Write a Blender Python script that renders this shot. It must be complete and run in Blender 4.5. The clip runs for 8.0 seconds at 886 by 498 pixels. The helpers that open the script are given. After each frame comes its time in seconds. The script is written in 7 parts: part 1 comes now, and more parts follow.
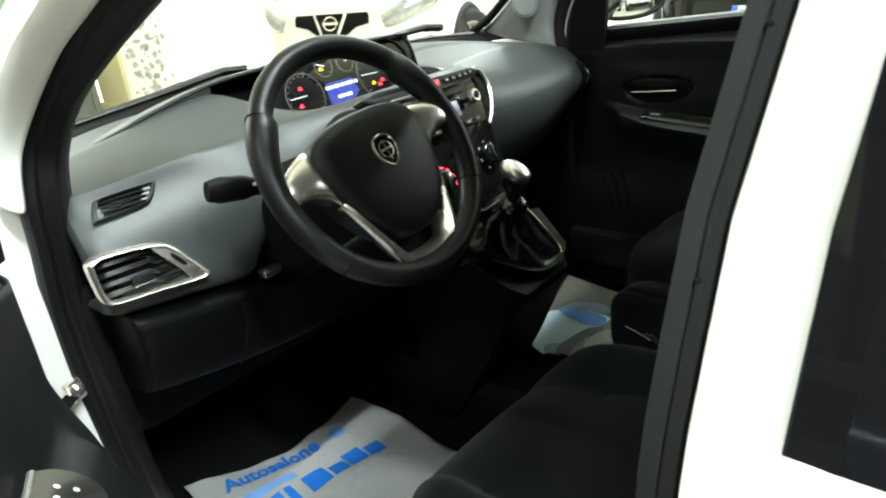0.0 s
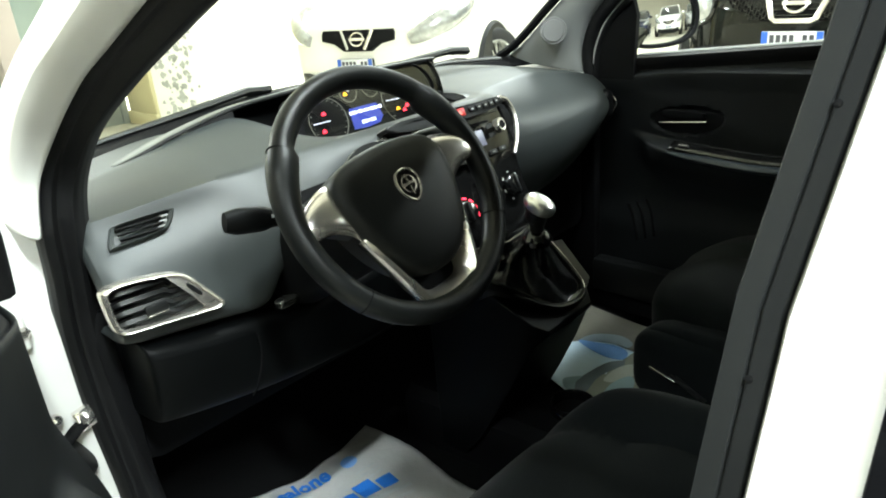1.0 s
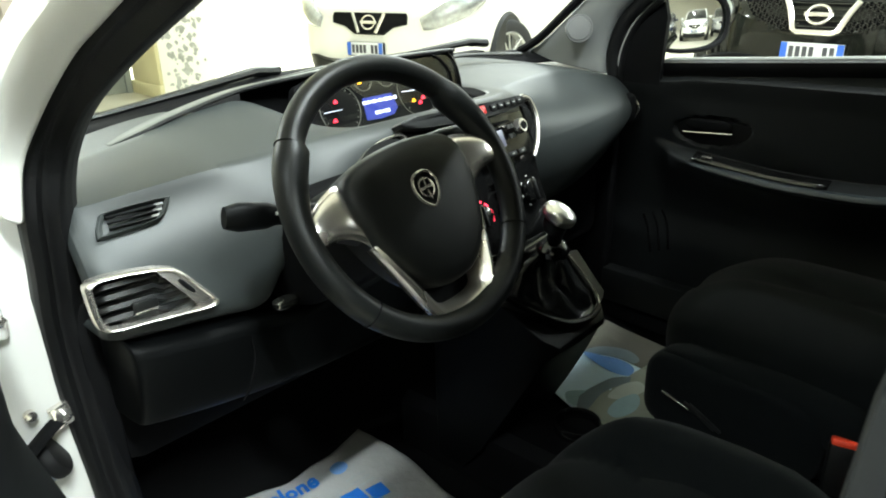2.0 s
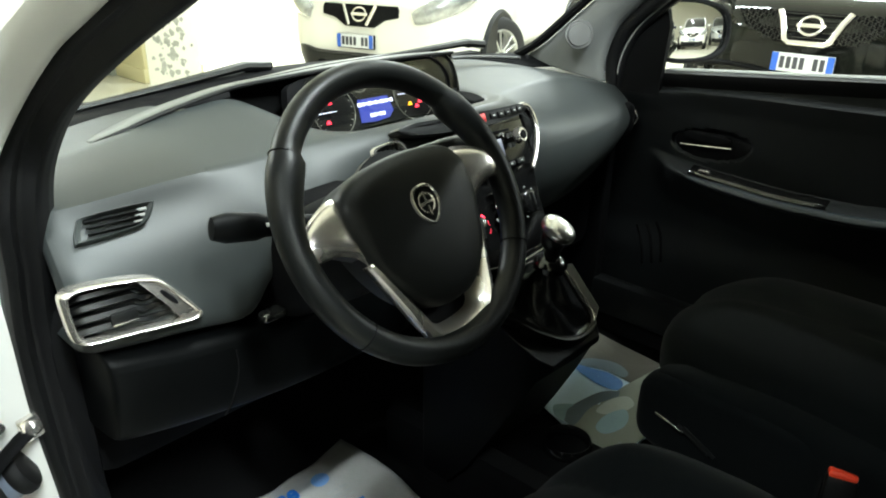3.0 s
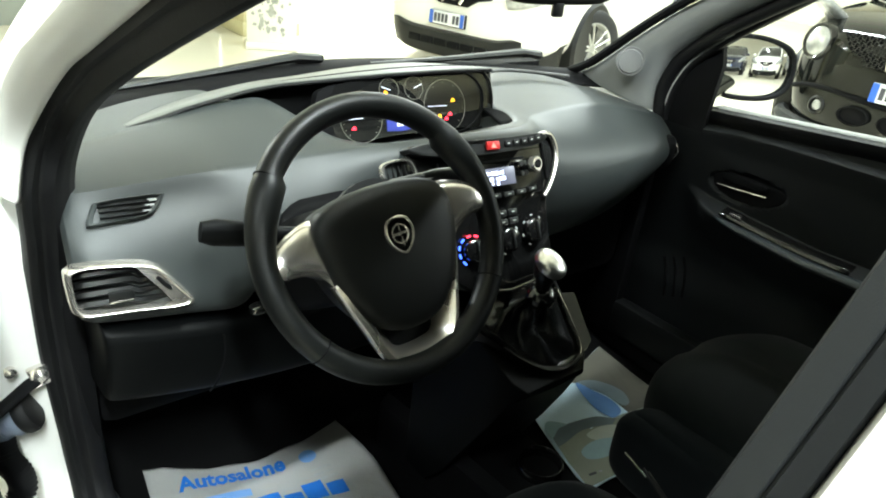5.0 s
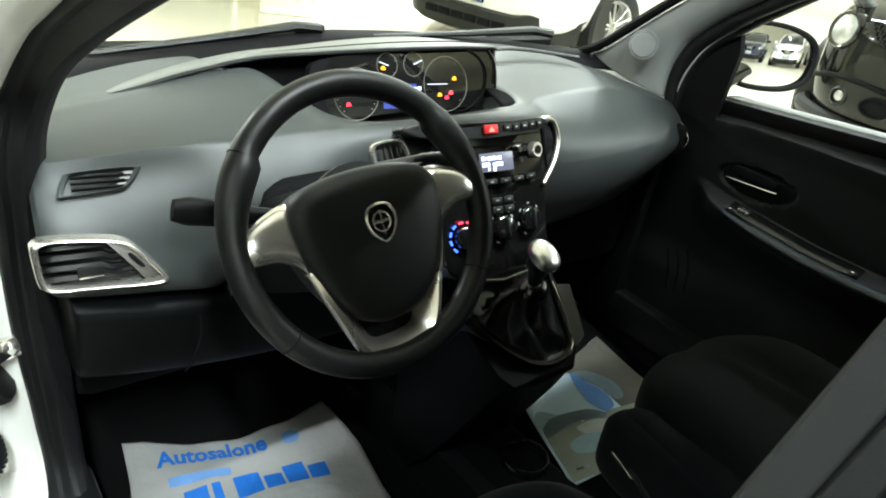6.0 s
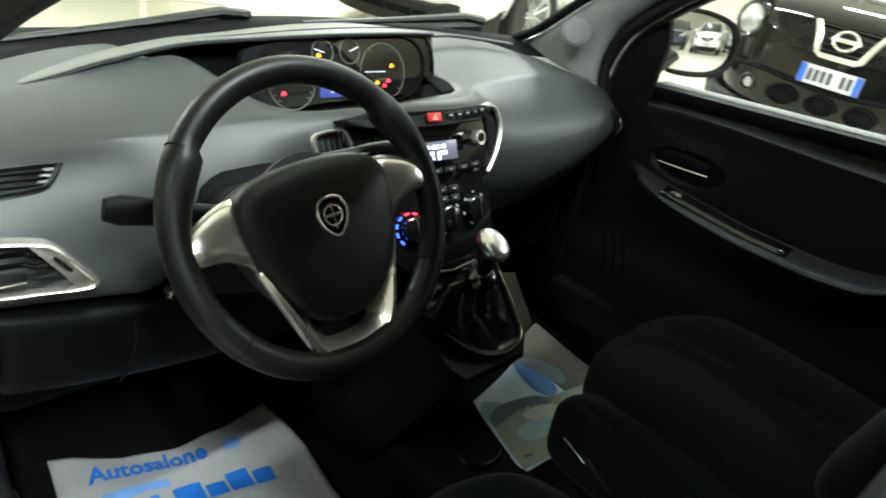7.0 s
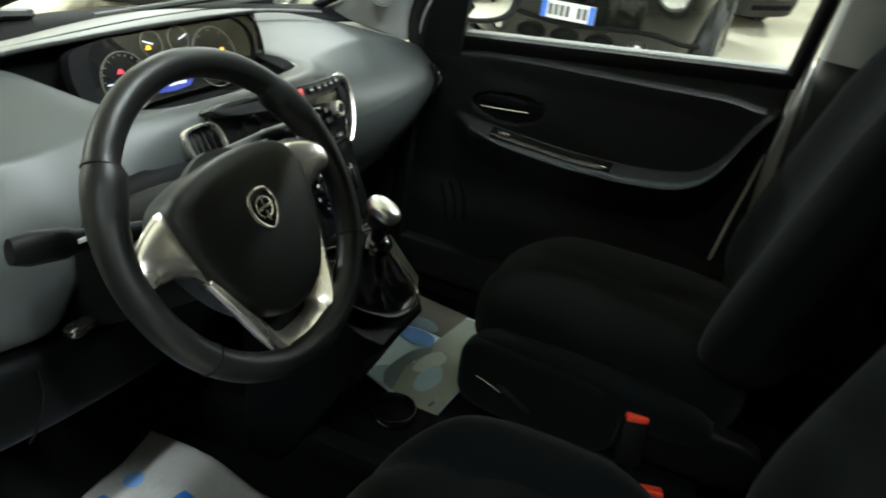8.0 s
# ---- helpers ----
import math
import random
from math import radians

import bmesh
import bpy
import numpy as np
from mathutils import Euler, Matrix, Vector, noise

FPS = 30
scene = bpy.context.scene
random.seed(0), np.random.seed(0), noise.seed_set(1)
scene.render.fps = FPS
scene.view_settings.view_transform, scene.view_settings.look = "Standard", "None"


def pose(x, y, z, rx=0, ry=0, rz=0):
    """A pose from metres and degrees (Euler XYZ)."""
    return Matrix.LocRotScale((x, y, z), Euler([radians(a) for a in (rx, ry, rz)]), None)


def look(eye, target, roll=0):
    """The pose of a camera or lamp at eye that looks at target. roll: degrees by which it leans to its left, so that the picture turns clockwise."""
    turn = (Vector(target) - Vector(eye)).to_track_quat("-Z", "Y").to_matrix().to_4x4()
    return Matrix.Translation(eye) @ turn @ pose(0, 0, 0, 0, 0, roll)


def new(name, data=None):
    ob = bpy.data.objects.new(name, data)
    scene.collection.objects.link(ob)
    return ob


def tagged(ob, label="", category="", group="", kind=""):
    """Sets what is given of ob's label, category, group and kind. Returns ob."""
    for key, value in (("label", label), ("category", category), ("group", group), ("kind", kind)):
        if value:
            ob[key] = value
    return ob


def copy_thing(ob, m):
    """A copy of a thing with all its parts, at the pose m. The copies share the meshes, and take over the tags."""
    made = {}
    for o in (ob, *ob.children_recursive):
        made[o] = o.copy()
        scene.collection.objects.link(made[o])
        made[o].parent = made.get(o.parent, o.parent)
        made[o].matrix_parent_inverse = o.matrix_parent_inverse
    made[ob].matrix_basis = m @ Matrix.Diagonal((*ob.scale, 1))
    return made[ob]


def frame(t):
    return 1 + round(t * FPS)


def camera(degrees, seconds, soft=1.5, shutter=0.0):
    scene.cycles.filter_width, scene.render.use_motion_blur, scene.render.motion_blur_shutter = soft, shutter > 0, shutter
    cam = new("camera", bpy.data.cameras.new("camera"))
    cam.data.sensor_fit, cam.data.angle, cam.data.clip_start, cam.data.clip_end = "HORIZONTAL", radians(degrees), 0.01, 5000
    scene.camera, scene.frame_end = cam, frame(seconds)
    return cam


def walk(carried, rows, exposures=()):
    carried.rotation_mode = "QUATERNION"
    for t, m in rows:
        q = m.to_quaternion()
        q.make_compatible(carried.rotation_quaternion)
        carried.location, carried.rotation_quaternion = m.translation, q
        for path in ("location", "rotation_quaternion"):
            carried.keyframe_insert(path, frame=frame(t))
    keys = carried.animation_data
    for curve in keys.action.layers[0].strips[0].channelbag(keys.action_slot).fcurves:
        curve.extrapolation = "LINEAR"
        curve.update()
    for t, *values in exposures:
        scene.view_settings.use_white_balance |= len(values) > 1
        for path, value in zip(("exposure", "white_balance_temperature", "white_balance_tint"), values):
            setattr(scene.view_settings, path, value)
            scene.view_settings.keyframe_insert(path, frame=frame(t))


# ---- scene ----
cam = camera(64.0, 8.0, soft=1.9, shutter=0.5)
PATH = [
    (0, (-0.983, -0.704, 1.191), (0.364, 0.545, 0.399), -6.2),
    (0.5, (-0.975, -0.686, 1.199), (0.346, 0.599, 0.42), -4.5),
    (1, (-0.956, -0.678, 1.21), (0.37, 0.618, 0.458), -5.0),
    (1.5, (-0.932, -0.648, 1.209), (0.374, 0.655, 0.435), -3.0),
    (3, (-0.896, -0.561, 1.22), (0.457, 0.677, 0.422), 1.3),
    (3.5, (-0.876, -0.603, 1.253), (0.393, 0.683, 0.395), 2.9),
    (4, (-0.853, -0.637, 1.281), (0.379, 0.68, 0.417), 4.6),
    (4.5, (-0.842, -0.655, 1.304), (0.368, 0.685, 0.443), 5.6),
    (6, (-0.765, -0.636, 1.315), (0.378, 0.704, 0.368), 9.3),
    (6.5, (-0.759, -0.618, 1.307), (0.439, 0.665, 0.347), 10.5),
    (7, (-0.776, -0.595, 1.299), (0.526, 0.599, 0.36), 10.7),
    (7.5, (-0.84, -0.516, 1.29), (0.665, 0.413, 0.355), 9.0),
    (8, (-0.898, -0.471, 1.281), (0.737, 0.206, 0.348), 7.7),
]
EXPOSURES = [(0.0, -0.05), (1.0, 0.0), (1.5, -0.05), (3.0, -0.15), (3.5, -0.20), (4.0, -0.13), (4.5, 0.05), (6.0, -0.02), (6.5, -0.18), (7.2, -0.22), (8.0, -0.22)]
walk(cam, [(t, look(eye, target, roll)) for t, eye, target, roll in PATH], exposures=EXPOSURES)


# ---- world, lamps ----
world = bpy.data.worlds.new("world")
scene.world = world
world.use_nodes = True
wn = world.node_tree.nodes
wn["Background"].inputs[0].default_value = (0.75, 0.85, 1.0, 1)
wn["Background"].inputs[1].default_value = 0.25

CEILING = 3.9


def tube_lamp(x, y, turn, watts):
    data = bpy.data.lights.new("ceiling_lamp", "AREA")
    data.shape, data.size, data.size_y = "RECTANGLE", 1.5, 0.12
    data.energy, data.color = watts, (0.885, 1.0, 0.995)
    ob = new("ceiling_lamp", data)
    ob.matrix_basis = pose(x, y, CEILING - 0.12, 0, 0, turn)
    return ob


LAMPS = [(0.5, -0.85, 0, 250), (-3.0, -0.6, 90, 105), (-1.3, -2.5, 90, 365), (4.6, 3.0, 90, 270), (-2.2, 8.4, 90, 770), (1.6, 8.4, 90, 770), (5.4, 7.6, 90, 620), (8.6, 2.0, 90, 300), (2.0, -7.5, 90, 330), (3.0, -13.5, 90, 420), (-1.5, -17.0, 90, 330), (5.8, -2.4, 90, 300)]
for lx, ly, lt, lw in LAMPS:
    tube_lamp(lx, ly, lt, lw)


# ---- materials ----
def material(name, colour, rough=0.5, metal=0.0, grain=0.0, scale=600, vary=0.12, vscale=6, coat=0.0, spec=0.5, bump=0.3, emit=None, power=0.0, island=False, sheen=0.0):
    m = bpy.data.materials.new(name)
    m.use_nodes = True
    nt = m.node_tree
    b = nt.nodes["Principled BSDF"]
    b.inputs["Roughness"].default_value, b.inputs["Metallic"].default_value = rough, metal
    b.inputs["Coat Weight"].default_value, b.inputs["Specular IOR Level"].default_value = coat, spec
    b.inputs["Coat Roughness"].default_value = 0.04
    b.inputs["Sheen Weight"].default_value = sheen
    tc = nt.nodes.new("ShaderNodeTexCoord")
    large, fine = nt.nodes.new("ShaderNodeTexNoise"), nt.nodes.new("ShaderNodeTexNoise")
    large.inputs["Scale"].default_value, large.inputs["Detail"].default_value = vscale, 5
    fine.inputs["Scale"].default_value, fine.inputs["Detail"].default_value = scale, 3
    for n in (large, fine):
        nt.links.new(tc.outputs["Object"], n.inputs["Vector"])
    ramp = nt.nodes.new("ShaderNodeMix")
    ramp.data_type = "RGBA"
    ramp.inputs[6].default_value = (*[c * (1 - vary) for c in colour], 1)
    ramp.inputs[7].default_value = (*[min(1, c * (1 + vary)) for c in colour], 1)
    nt.links.new(large.outputs["Fac"], ramp.inputs[0])
    nt.links.new(ramp.outputs[2], b.inputs["Base Color"])
    rr = nt.nodes.new("ShaderNodeMapRange")
    rr.inputs[3].default_value, rr.inputs[4].default_value = max(0, rough * 0.82), min(1, rough * 1.18)
    nt.links.new(large.outputs["Fac"], rr.inputs[0])
    nt.links.new(rr.outputs[0], b.inputs["Roughness"])
    if grain:
        bp = nt.nodes.new("ShaderNodeBump")
        bp.inputs["Strength"].default_value, bp.inputs["Distance"].default_value = bump, grain
        nt.links.new(fine.outputs["Fac"], bp.inputs["Height"])
        nt.links.new(bp.outputs[0], b.inputs["Normal"])
    if emit:
        b.inputs["Emission Color"].default_value, b.inputs["Emission Strength"].default_value = (*emit, 1), power
    return m


DASH = material("soft_grey_plastic", (0.030, 0.0345, 0.0345), 0.46, grain=0.0004, scale=900, vary=0.10, spec=0.42)
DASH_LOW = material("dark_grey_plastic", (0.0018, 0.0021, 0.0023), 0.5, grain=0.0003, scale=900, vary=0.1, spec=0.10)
BLACK = material("black_plastic", (0.0048, 0.0052, 0.0052), 0.45, grain=0.00012, scale=800, spec=0.36)
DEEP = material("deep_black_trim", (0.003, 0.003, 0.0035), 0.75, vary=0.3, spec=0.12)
PIANO = material("gloss_black_panel", (0.005, 0.005, 0.005), 0.13, coat=0.35, vary=0.2)
LEATHER = material("black_leather", (0.005, 0.0056, 0.0054), 0.42, grain=0.0005, scale=420, bump=0.4, spec=0.24)
PAD = material("black_airbag_plastic", (0.0042, 0.0047, 0.0045), 0.5, grain=0.0004, scale=900, spec=0.26)
# paler than the dash: sheen from the windscreen is put into the base colour
HOOD = material("hood_plastic_with_sheen", (0.100, 0.103, 0.094), 0.5, grain=0.0004, scale=900, vary=0.08, spec=0.5)
FABRIC = material("black_seat_fabric", (0.0046, 0.0058, 0.0064), 0.95, grain=0.0012, scale=700, vary=0.3, spec=0.06, sheen=0.04)
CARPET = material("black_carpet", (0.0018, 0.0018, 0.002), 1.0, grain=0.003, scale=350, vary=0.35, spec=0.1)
RUBBER = material("black_rubber_seal", (0.0055, 0.0055, 0.006), 0.62, grain=0.0008, scale=300, vary=0.2, spec=0.25)
GREYRUBBER = material("grey_rubber_strip", (0.0084, 0.0095, 0.0101), 0.65, grain=0.0002, scale=1500, vary=0.2, bump=0.4, spec=0.3)
DARKSTRIP = material("dark_rubber_strip", (0.0048, 0.0054, 0.0058), 0.7, grain=0.0002, scale=1500, vary=0.2, bump=0.4, spec=0.25)
SATIN = material("satin_silver_trim", (0.82, 0.77, 0.71), 0.27, metal=0.92, vary=0.05, grain=0.0002, scale=300, bump=0.1)
DARKCHROME = material("dark_chrome", (0.15, 0.15, 0.14), 0.16, metal=0.9, vary=0.06)
CHROME = material("chrome", (0.84, 0.80, 0.76), 0.18, metal=0.9, vary=0.06)
WHITE = material("white_car_paint", (0.80, 0.78, 0.72), 0.3, coat=0.8, vary=0.02, vscale=3)
JAMB = material("white_door_jamb_paint", (0.86, 0.85, 0.81), 0.42, coat=0.3, vary=0.05, vscale=12)
TRIM = material("grey_pillar_trim", (0.25, 0.255, 0.25), 0.6, grain=0.0006, scale=900, vary=0.07)
LINER = material("headliner_cloth", (0.13, 0.13, 0.125), 0.95, grain=0.001, scale=600)
EDGE = material("pale_grey_edge", (0.36, 0.36, 0.34), 0.7, vary=0.06)
PAPER = material("white_paper", (0.30, 0.298, 0.292), 0.85, grain=0.006, scale=26, vary=0.12, vscale=9, bump=0.8)
# lighter, bluer copy of the paper: makes up for light missing in the footwell
PAPER2 = material("brightened_mat_paper", (0.55, 0.70, 0.79), 0.6, grain=0.004, scale=26, vary=0.10, vscale=9, bump=0.5)
INK = material("blue_print", (0.006, 0.13, 0.50), 0.7, vary=0.2, vscale=40)
INK2 = material("pale_blue_print", (0.12, 0.26, 0.55), 0.75, vary=0.2, vscale=40)
INKG = material("grey_print", (0.30, 0.31, 0.31), 0.8, vary=0.2, vscale=40)
RED = material("red_buckle_plastic", (0.90, 0.07, 0.03), 0.4)
BROWN = material("shaded_brown_carton", (0.085, 0.080, 0.062), 0.8, vary=0.2, vscale=12)
SCREEN = material("blue_lcd", (0.02, 0.03, 0.2), 0.3, emit=(0.10, 0.15, 0.80), power=0.6)
SCREENTXT = material("lcd_characters", (0.5, 0.55, 0.8), 0.4, emit=(0.75, 0.82, 1.0), power=2.4)
RADIOLCD = material("white_lcd", (0.10, 0.10, 0.13), 0.3, emit=(0.5, 0.56, 0.9), power=0.10)
LED_RED = material("red_warning_light", (0.4, 0.01, 0.02), 0.4, emit=(1, 0.04, 0.08), power=5)
LED_AMBER = material("amber_warning_light", (0.4, 0.2, 0.01), 0.4, emit=(1, 0.48, 0.02), power=4)
LED_BLUE = material("blue_dial_light", (0.02, 0.05, 0.4), 0.4, emit=(0.05, 0.14, 1.0), power=4)
MARK = material("white_dial_marks", (0.35, 0.36, 0.34), 0.5, emit=(0.8, 0.85, 0.8), power=0.08)
GLOSSBLACK = material("black_car_paint", (0.005, 0.0056, 0.0045), 0.07, coat=0.2, vary=0.2, spec=0.25)
DARKPAINT = material("dark_blue_car_paint", (0.02, 0.025, 0.05), 0.2, coat=1.0, vary=0.2)
SILVERPAINT = material("silver_car_paint", (0.5, 0.5, 0.5), 0.25, metal=0.5, coat=0.8, vary=0.03)
TYRE = material("tyre_rubber", (0.02, 0.02, 0.02), 0.8, grain=0.002, scale=120)
ALLOY = material("alloy_rim", (0.6, 0.6, 0.58), 0.3, metal=0.9, vary=0.06)
LAMP = material("clear_headlamp", (0.40, 0.41, 0.41), 0.14, metal=0.55, coat=1.0, grain=0.006, scale=45, bump=0.8, vary=0.5, vscale=30)
PLATE = material("white_number_plate", (0.7, 0.71, 0.72), 0.4)
PLATEBLUE = material("blue_plate_band", (0.03, 0.12, 0.55), 0.4)
PLATEBAR = material("dark_plate_characters", (0.05, 0.05, 0.06), 0.5)
WALL = material("cream_wall_paint", (0.72, 0.69, 0.58), 0.8, grain=0.002, scale=60, vary=0.04, vscale=1.5)
COLUMN = material("yellow_column_paint", (0.66, 0.60, 0.36), 0.75, grain=0.002, scale=60, vary=0.06, vscale=2)
GREYWALL = material("grey_green_partition", (0.26, 0.28, 0.25), 0.5, vary=0.12, vscale=2)
PINKWALL = material("pale_pink_plaster", (0.52, 0.45, 0.41), 0.8, vary=0.08, vscale=3)
CEIL = material("white_ceiling_paint", (0.78, 0.78, 0.75), 0.85, vary=0.04, vscale=1)
POSTER = material("printed_poster", (0.78, 0.76, 0.66), 0.5, vary=0.05)
POSTERINK = material("grey_poster_print", (0.38, 0.38, 0.33), 0.6, vary=0.5, vscale=20)


def glass(name, tint, gloss=0.03, rough=0.0, shine=(1, 1, 1)):
    m = bpy.data.materials.new(name)
    m.use_nodes = True
    nt = m.node_tree
    nt.nodes.remove(nt.nodes["Principled BSDF"])
    tr, gl, mx = (nt.nodes.new("ShaderNode" + k) for k in ("BsdfTransparent", "BsdfGlossy", "MixShader"))
    tr.inputs[0].default_value = (*tint, 1)
    gl.inputs["Roughness"].default_value = rough
    gl.inputs["Color"].default_value = (*shine, 1)
    mx.inputs[0].default_value = gloss
    nt.links.new(tr.outputs[0], mx.inputs[1])
    nt.links.new(gl.outputs[0], mx.inputs[2])
    nt.links.new(mx.outputs[0], nt.nodes["Material Output"].inputs[0])
    return m


GLASS = glass("clear_glass", (0.95, 0.96, 0.95), 0.012)
TINTED = glass("dark_privacy_glass", (0.02, 0.02, 0.02), 0.07)
LENS = glass("instrument_lens", (0.80, 0.80, 0.76), 0.085, 0.01, (1.0, 0.98, 0.80))
CARGLASS = material("dark_car_glass", (0.012, 0.014, 0.014), 0.06, coat=1.0)
REARGLASS = material("dark_rear_glass", (0.006, 0.006, 0.007), 0.04, vary=0.1, spec=0.3)
MIRROR = material("mirror_silver", (0.86, 0.87, 0.86), 0.0, metal=1.0, vary=0.0)


def floor_material():
    m = material("polished_cream_tiles", (0.66, 0.62, 0.50), 0.16, vary=0.08, vscale=1.2)
    return m


FLOORMAT = floor_material()


# ---- mesh helpers ----
def cr(pts, n=8, closed=False):
    """Smooth curve through points."""
    p = [Vector(q) for q in pts]
    out = []
    count = len(p) if closed else len(p) - 1
    for i in range(count):
        if closed:
            a, b, c, d = p[i - 1], p[i], p[(i + 1) % len(p)], p[(i + 2) % len(p)]
        else:
            a, b, c, d = p[max(i - 1, 0)], p[i], p[i + 1], p[min(i + 2, len(p) - 1)]
        for k in range(n):
            t = k / n
            out.append(0.5 * ((2 * b) + (c - a) * t + (2 * a - 5 * b + 4 * c - d) * t * t + (3 * b - a - 3 * c + d) * t ** 3))
    if not closed:
        out.append(p[-1].copy())
    return out


def box(bm, c, s, bev=0.0, m=None, seg=2):
    r = bmesh.ops.create_cube(bm, size=1.0)
    vs = r["verts"]
    for v in vs:
        v.co = Vector((v.co.x * s[0], v.co.y * s[1], v.co.z * s[2]))
    if bev:
        es = list({e for v in vs for e in v.link_edges})
        r2 = bmesh.ops.bevel(bm, geom=es, offset=bev, segments=seg, affect="EDGES", profile=0.5)
        vs = list({v for f in r2["faces"] for v in f.verts} | {v for v in vs if v.is_valid})
    t = Matrix.Translation(c)
    for v in vs:
        v.co = t @ (m @ v.co if m else v.co)
    return bm


def sweep(bm, pts, radius, seg=12, closed=False, flat=(1.0, 1.0), up=None):
    """A tube along points; radius may be a list; flat squeezes its two axes."""
    p = [Vector(q) for q in pts]
    n = len(p)
    rad = radius if isinstance(radius, (list, tuple)) else [radius] * n
    ref = Vector(up) if up else Vector((0, 0, 1))
    rings = []
    for i in range(n):
        t = (p[(i + 1) % n] - p[i - 1]) if closed else (p[min(i + 1, n - 1)] - p[max(i - 1, 0)])
        t.normalize()
        if abs(t.dot(ref)) > 0.98:
            ref = Vector((0, 1, 0.05)).normalized()
        a = t.cross(ref).normalized()
        b = a.cross(t).normalized()
        if not up:
            ref = b
        rings.append([bm.verts.new(p[i] + rad[i] * (flat[0] * math.cos(k * math.tau / seg) * a + flat[1] * math.sin(k * math.tau / seg) * b)) for k in range(seg)])
    for i in range(n if closed else n - 1):
        r0, r1 = rings[i], rings[(i + 1) % n]
        for k in range(seg):
            bm.faces.new((r0[k], r0[(k + 1) % seg], r1[(k + 1) % seg], r1[k]))
    if not closed:
        bm.faces.new(rings[0][::-1])
        bm.faces.new(rings[-1])
    return bm


def grid(bm, rows, flip=False):
    vs = [[bm.verts.new(q) for q in row] for row in rows]
    for i in range(len(vs) - 1):
        for k in range(len(vs[i]) - 1):
            q = (vs[i][k], vs[i][k + 1], vs[i + 1][k + 1], vs[i + 1][k])
            bm.faces.new(q[::-1] if flip else q)
    return bm


def rings(bm, rows, caps=True):
    vs = [[bm.verts.new(q) for q in row] for row in rows]
    n = len(vs[0])
    for i in range(len(vs) - 1):
        for k in range(n):
            bm.faces.new((vs[i][k], vs[i][(k + 1) % n], vs[i + 1][(k + 1) % n], vs[i + 1][k]))
    if caps:
        bm.faces.new(vs[0][::-1])
        bm.faces.new(vs[-1])
    return bm


def prism(bm, outline, z0, z1, m=None, bev=0.0, top=1.0):
    """An outline in x, y raised from z0 to z1; top shrinks the upper face."""
    m = m or Matrix.Identity(4)
    c = sum((Vector((q[0], q[1])) for q in outline), Vector((0, 0))) / len(outline)
    lay = []
    heights = [(z0, 1.0), (z1 - bev, 1.0), (z1 - 0.3 * bev, 1 - 0.3 * (1 - top)), (z1, top)] if bev else [(z0, 1.0), (z1, top)]
    for z, s in heights:
        lay.append([m @ Vector((c.x + (q[0] - c.x) * s, c.y + (q[1] - c.y) * s, z)) for q in outline])
    return rings(bm, lay)


def disc_wall(bm, profile, m=None, seg=32):
    """A turned shape: profile of (radius, height) round the local z axis."""
    m = m or Matrix.Identity(4)
    rows = []
    for r, h in profile:
        rows.append([m @ Vector((max(r, 1e-5) * math.cos(k * math.tau / seg), max(r, 1e-5) * math.sin(k * math.tau / seg), h)) for k in range(seg)])
    return rings(bm, rows)


def blob(bm, c, s, e1=0.5, e2=0.5, nu=28, nv=18, m=None, shape=None):
    """A rounded block; shape may move its points."""
    m = m or Matrix.Identity(4)

    def pw(v, e):
        return math.copysign(abs(v) ** e, v)
    rows = []
    for j in range(nv + 1):
        v = -math.pi / 2 + math.pi * (0.002 + 0.996 * j / nv)
        row = []
        for i in range(nu):
            u = math.tau * i / nu
            q = Vector((pw(math.cos(v), e1) * pw(math.cos(u), e2) * s[0], pw(math.cos(v), e1) * pw(math.sin(u), e2) * s[1], pw(math.sin(v), e1) * s[2]))
            if shape:
                q = shape(q)
            row.append(Vector(c) + (m @ q))
        rows.append(row)
    return rings(bm, rows)


def thing(name, label, category, at=(0, 0, 0), group="", kind=""):
    ob = new(name)
    ob.empty_display_size = 0.05
    ob.matrix_basis = Matrix.Translation(at)
    tagged(ob, label, category, group, kind)
    return ob


def part(name, bm, mat, parent=None, label="", smooth=True, sub=0, solid=0.0, bevel=0.0, offset=-1):
    me = bpy.data.meshes.new(name)
    bmesh.ops.recalc_face_normals(bm, faces=bm.faces)
    bm.to_mesh(me)
    bm.free()
    me.materials.append(mat)
    if smooth:
        me.polygons.foreach_set("use_smooth", [True] * len(me.polygons))
        me.set_sharp_from_angle(angle=radians(38))
    ob = new(name, me)
    if parent:
        ob.parent = parent
        if parent.data is None:
            ob.matrix_parent_inverse = parent.matrix_basis.inverted()
    if sub:
        md = ob.modifiers.new("round", "SUBSURF")
        md.levels = md.render_levels = sub
    if solid:
        md = ob.modifiers.new("thick", "SOLIDIFY")
        md.thickness, md.offset = solid, offset
    if bevel:
        md = ob.modifiers.new("edge", "BEVEL")
        md.width, md.segments, md.limit_method = bevel, 2, "ANGLE"
    if label:
        ob["label"] = label
    return ob


def B():
    return bmesh.new()


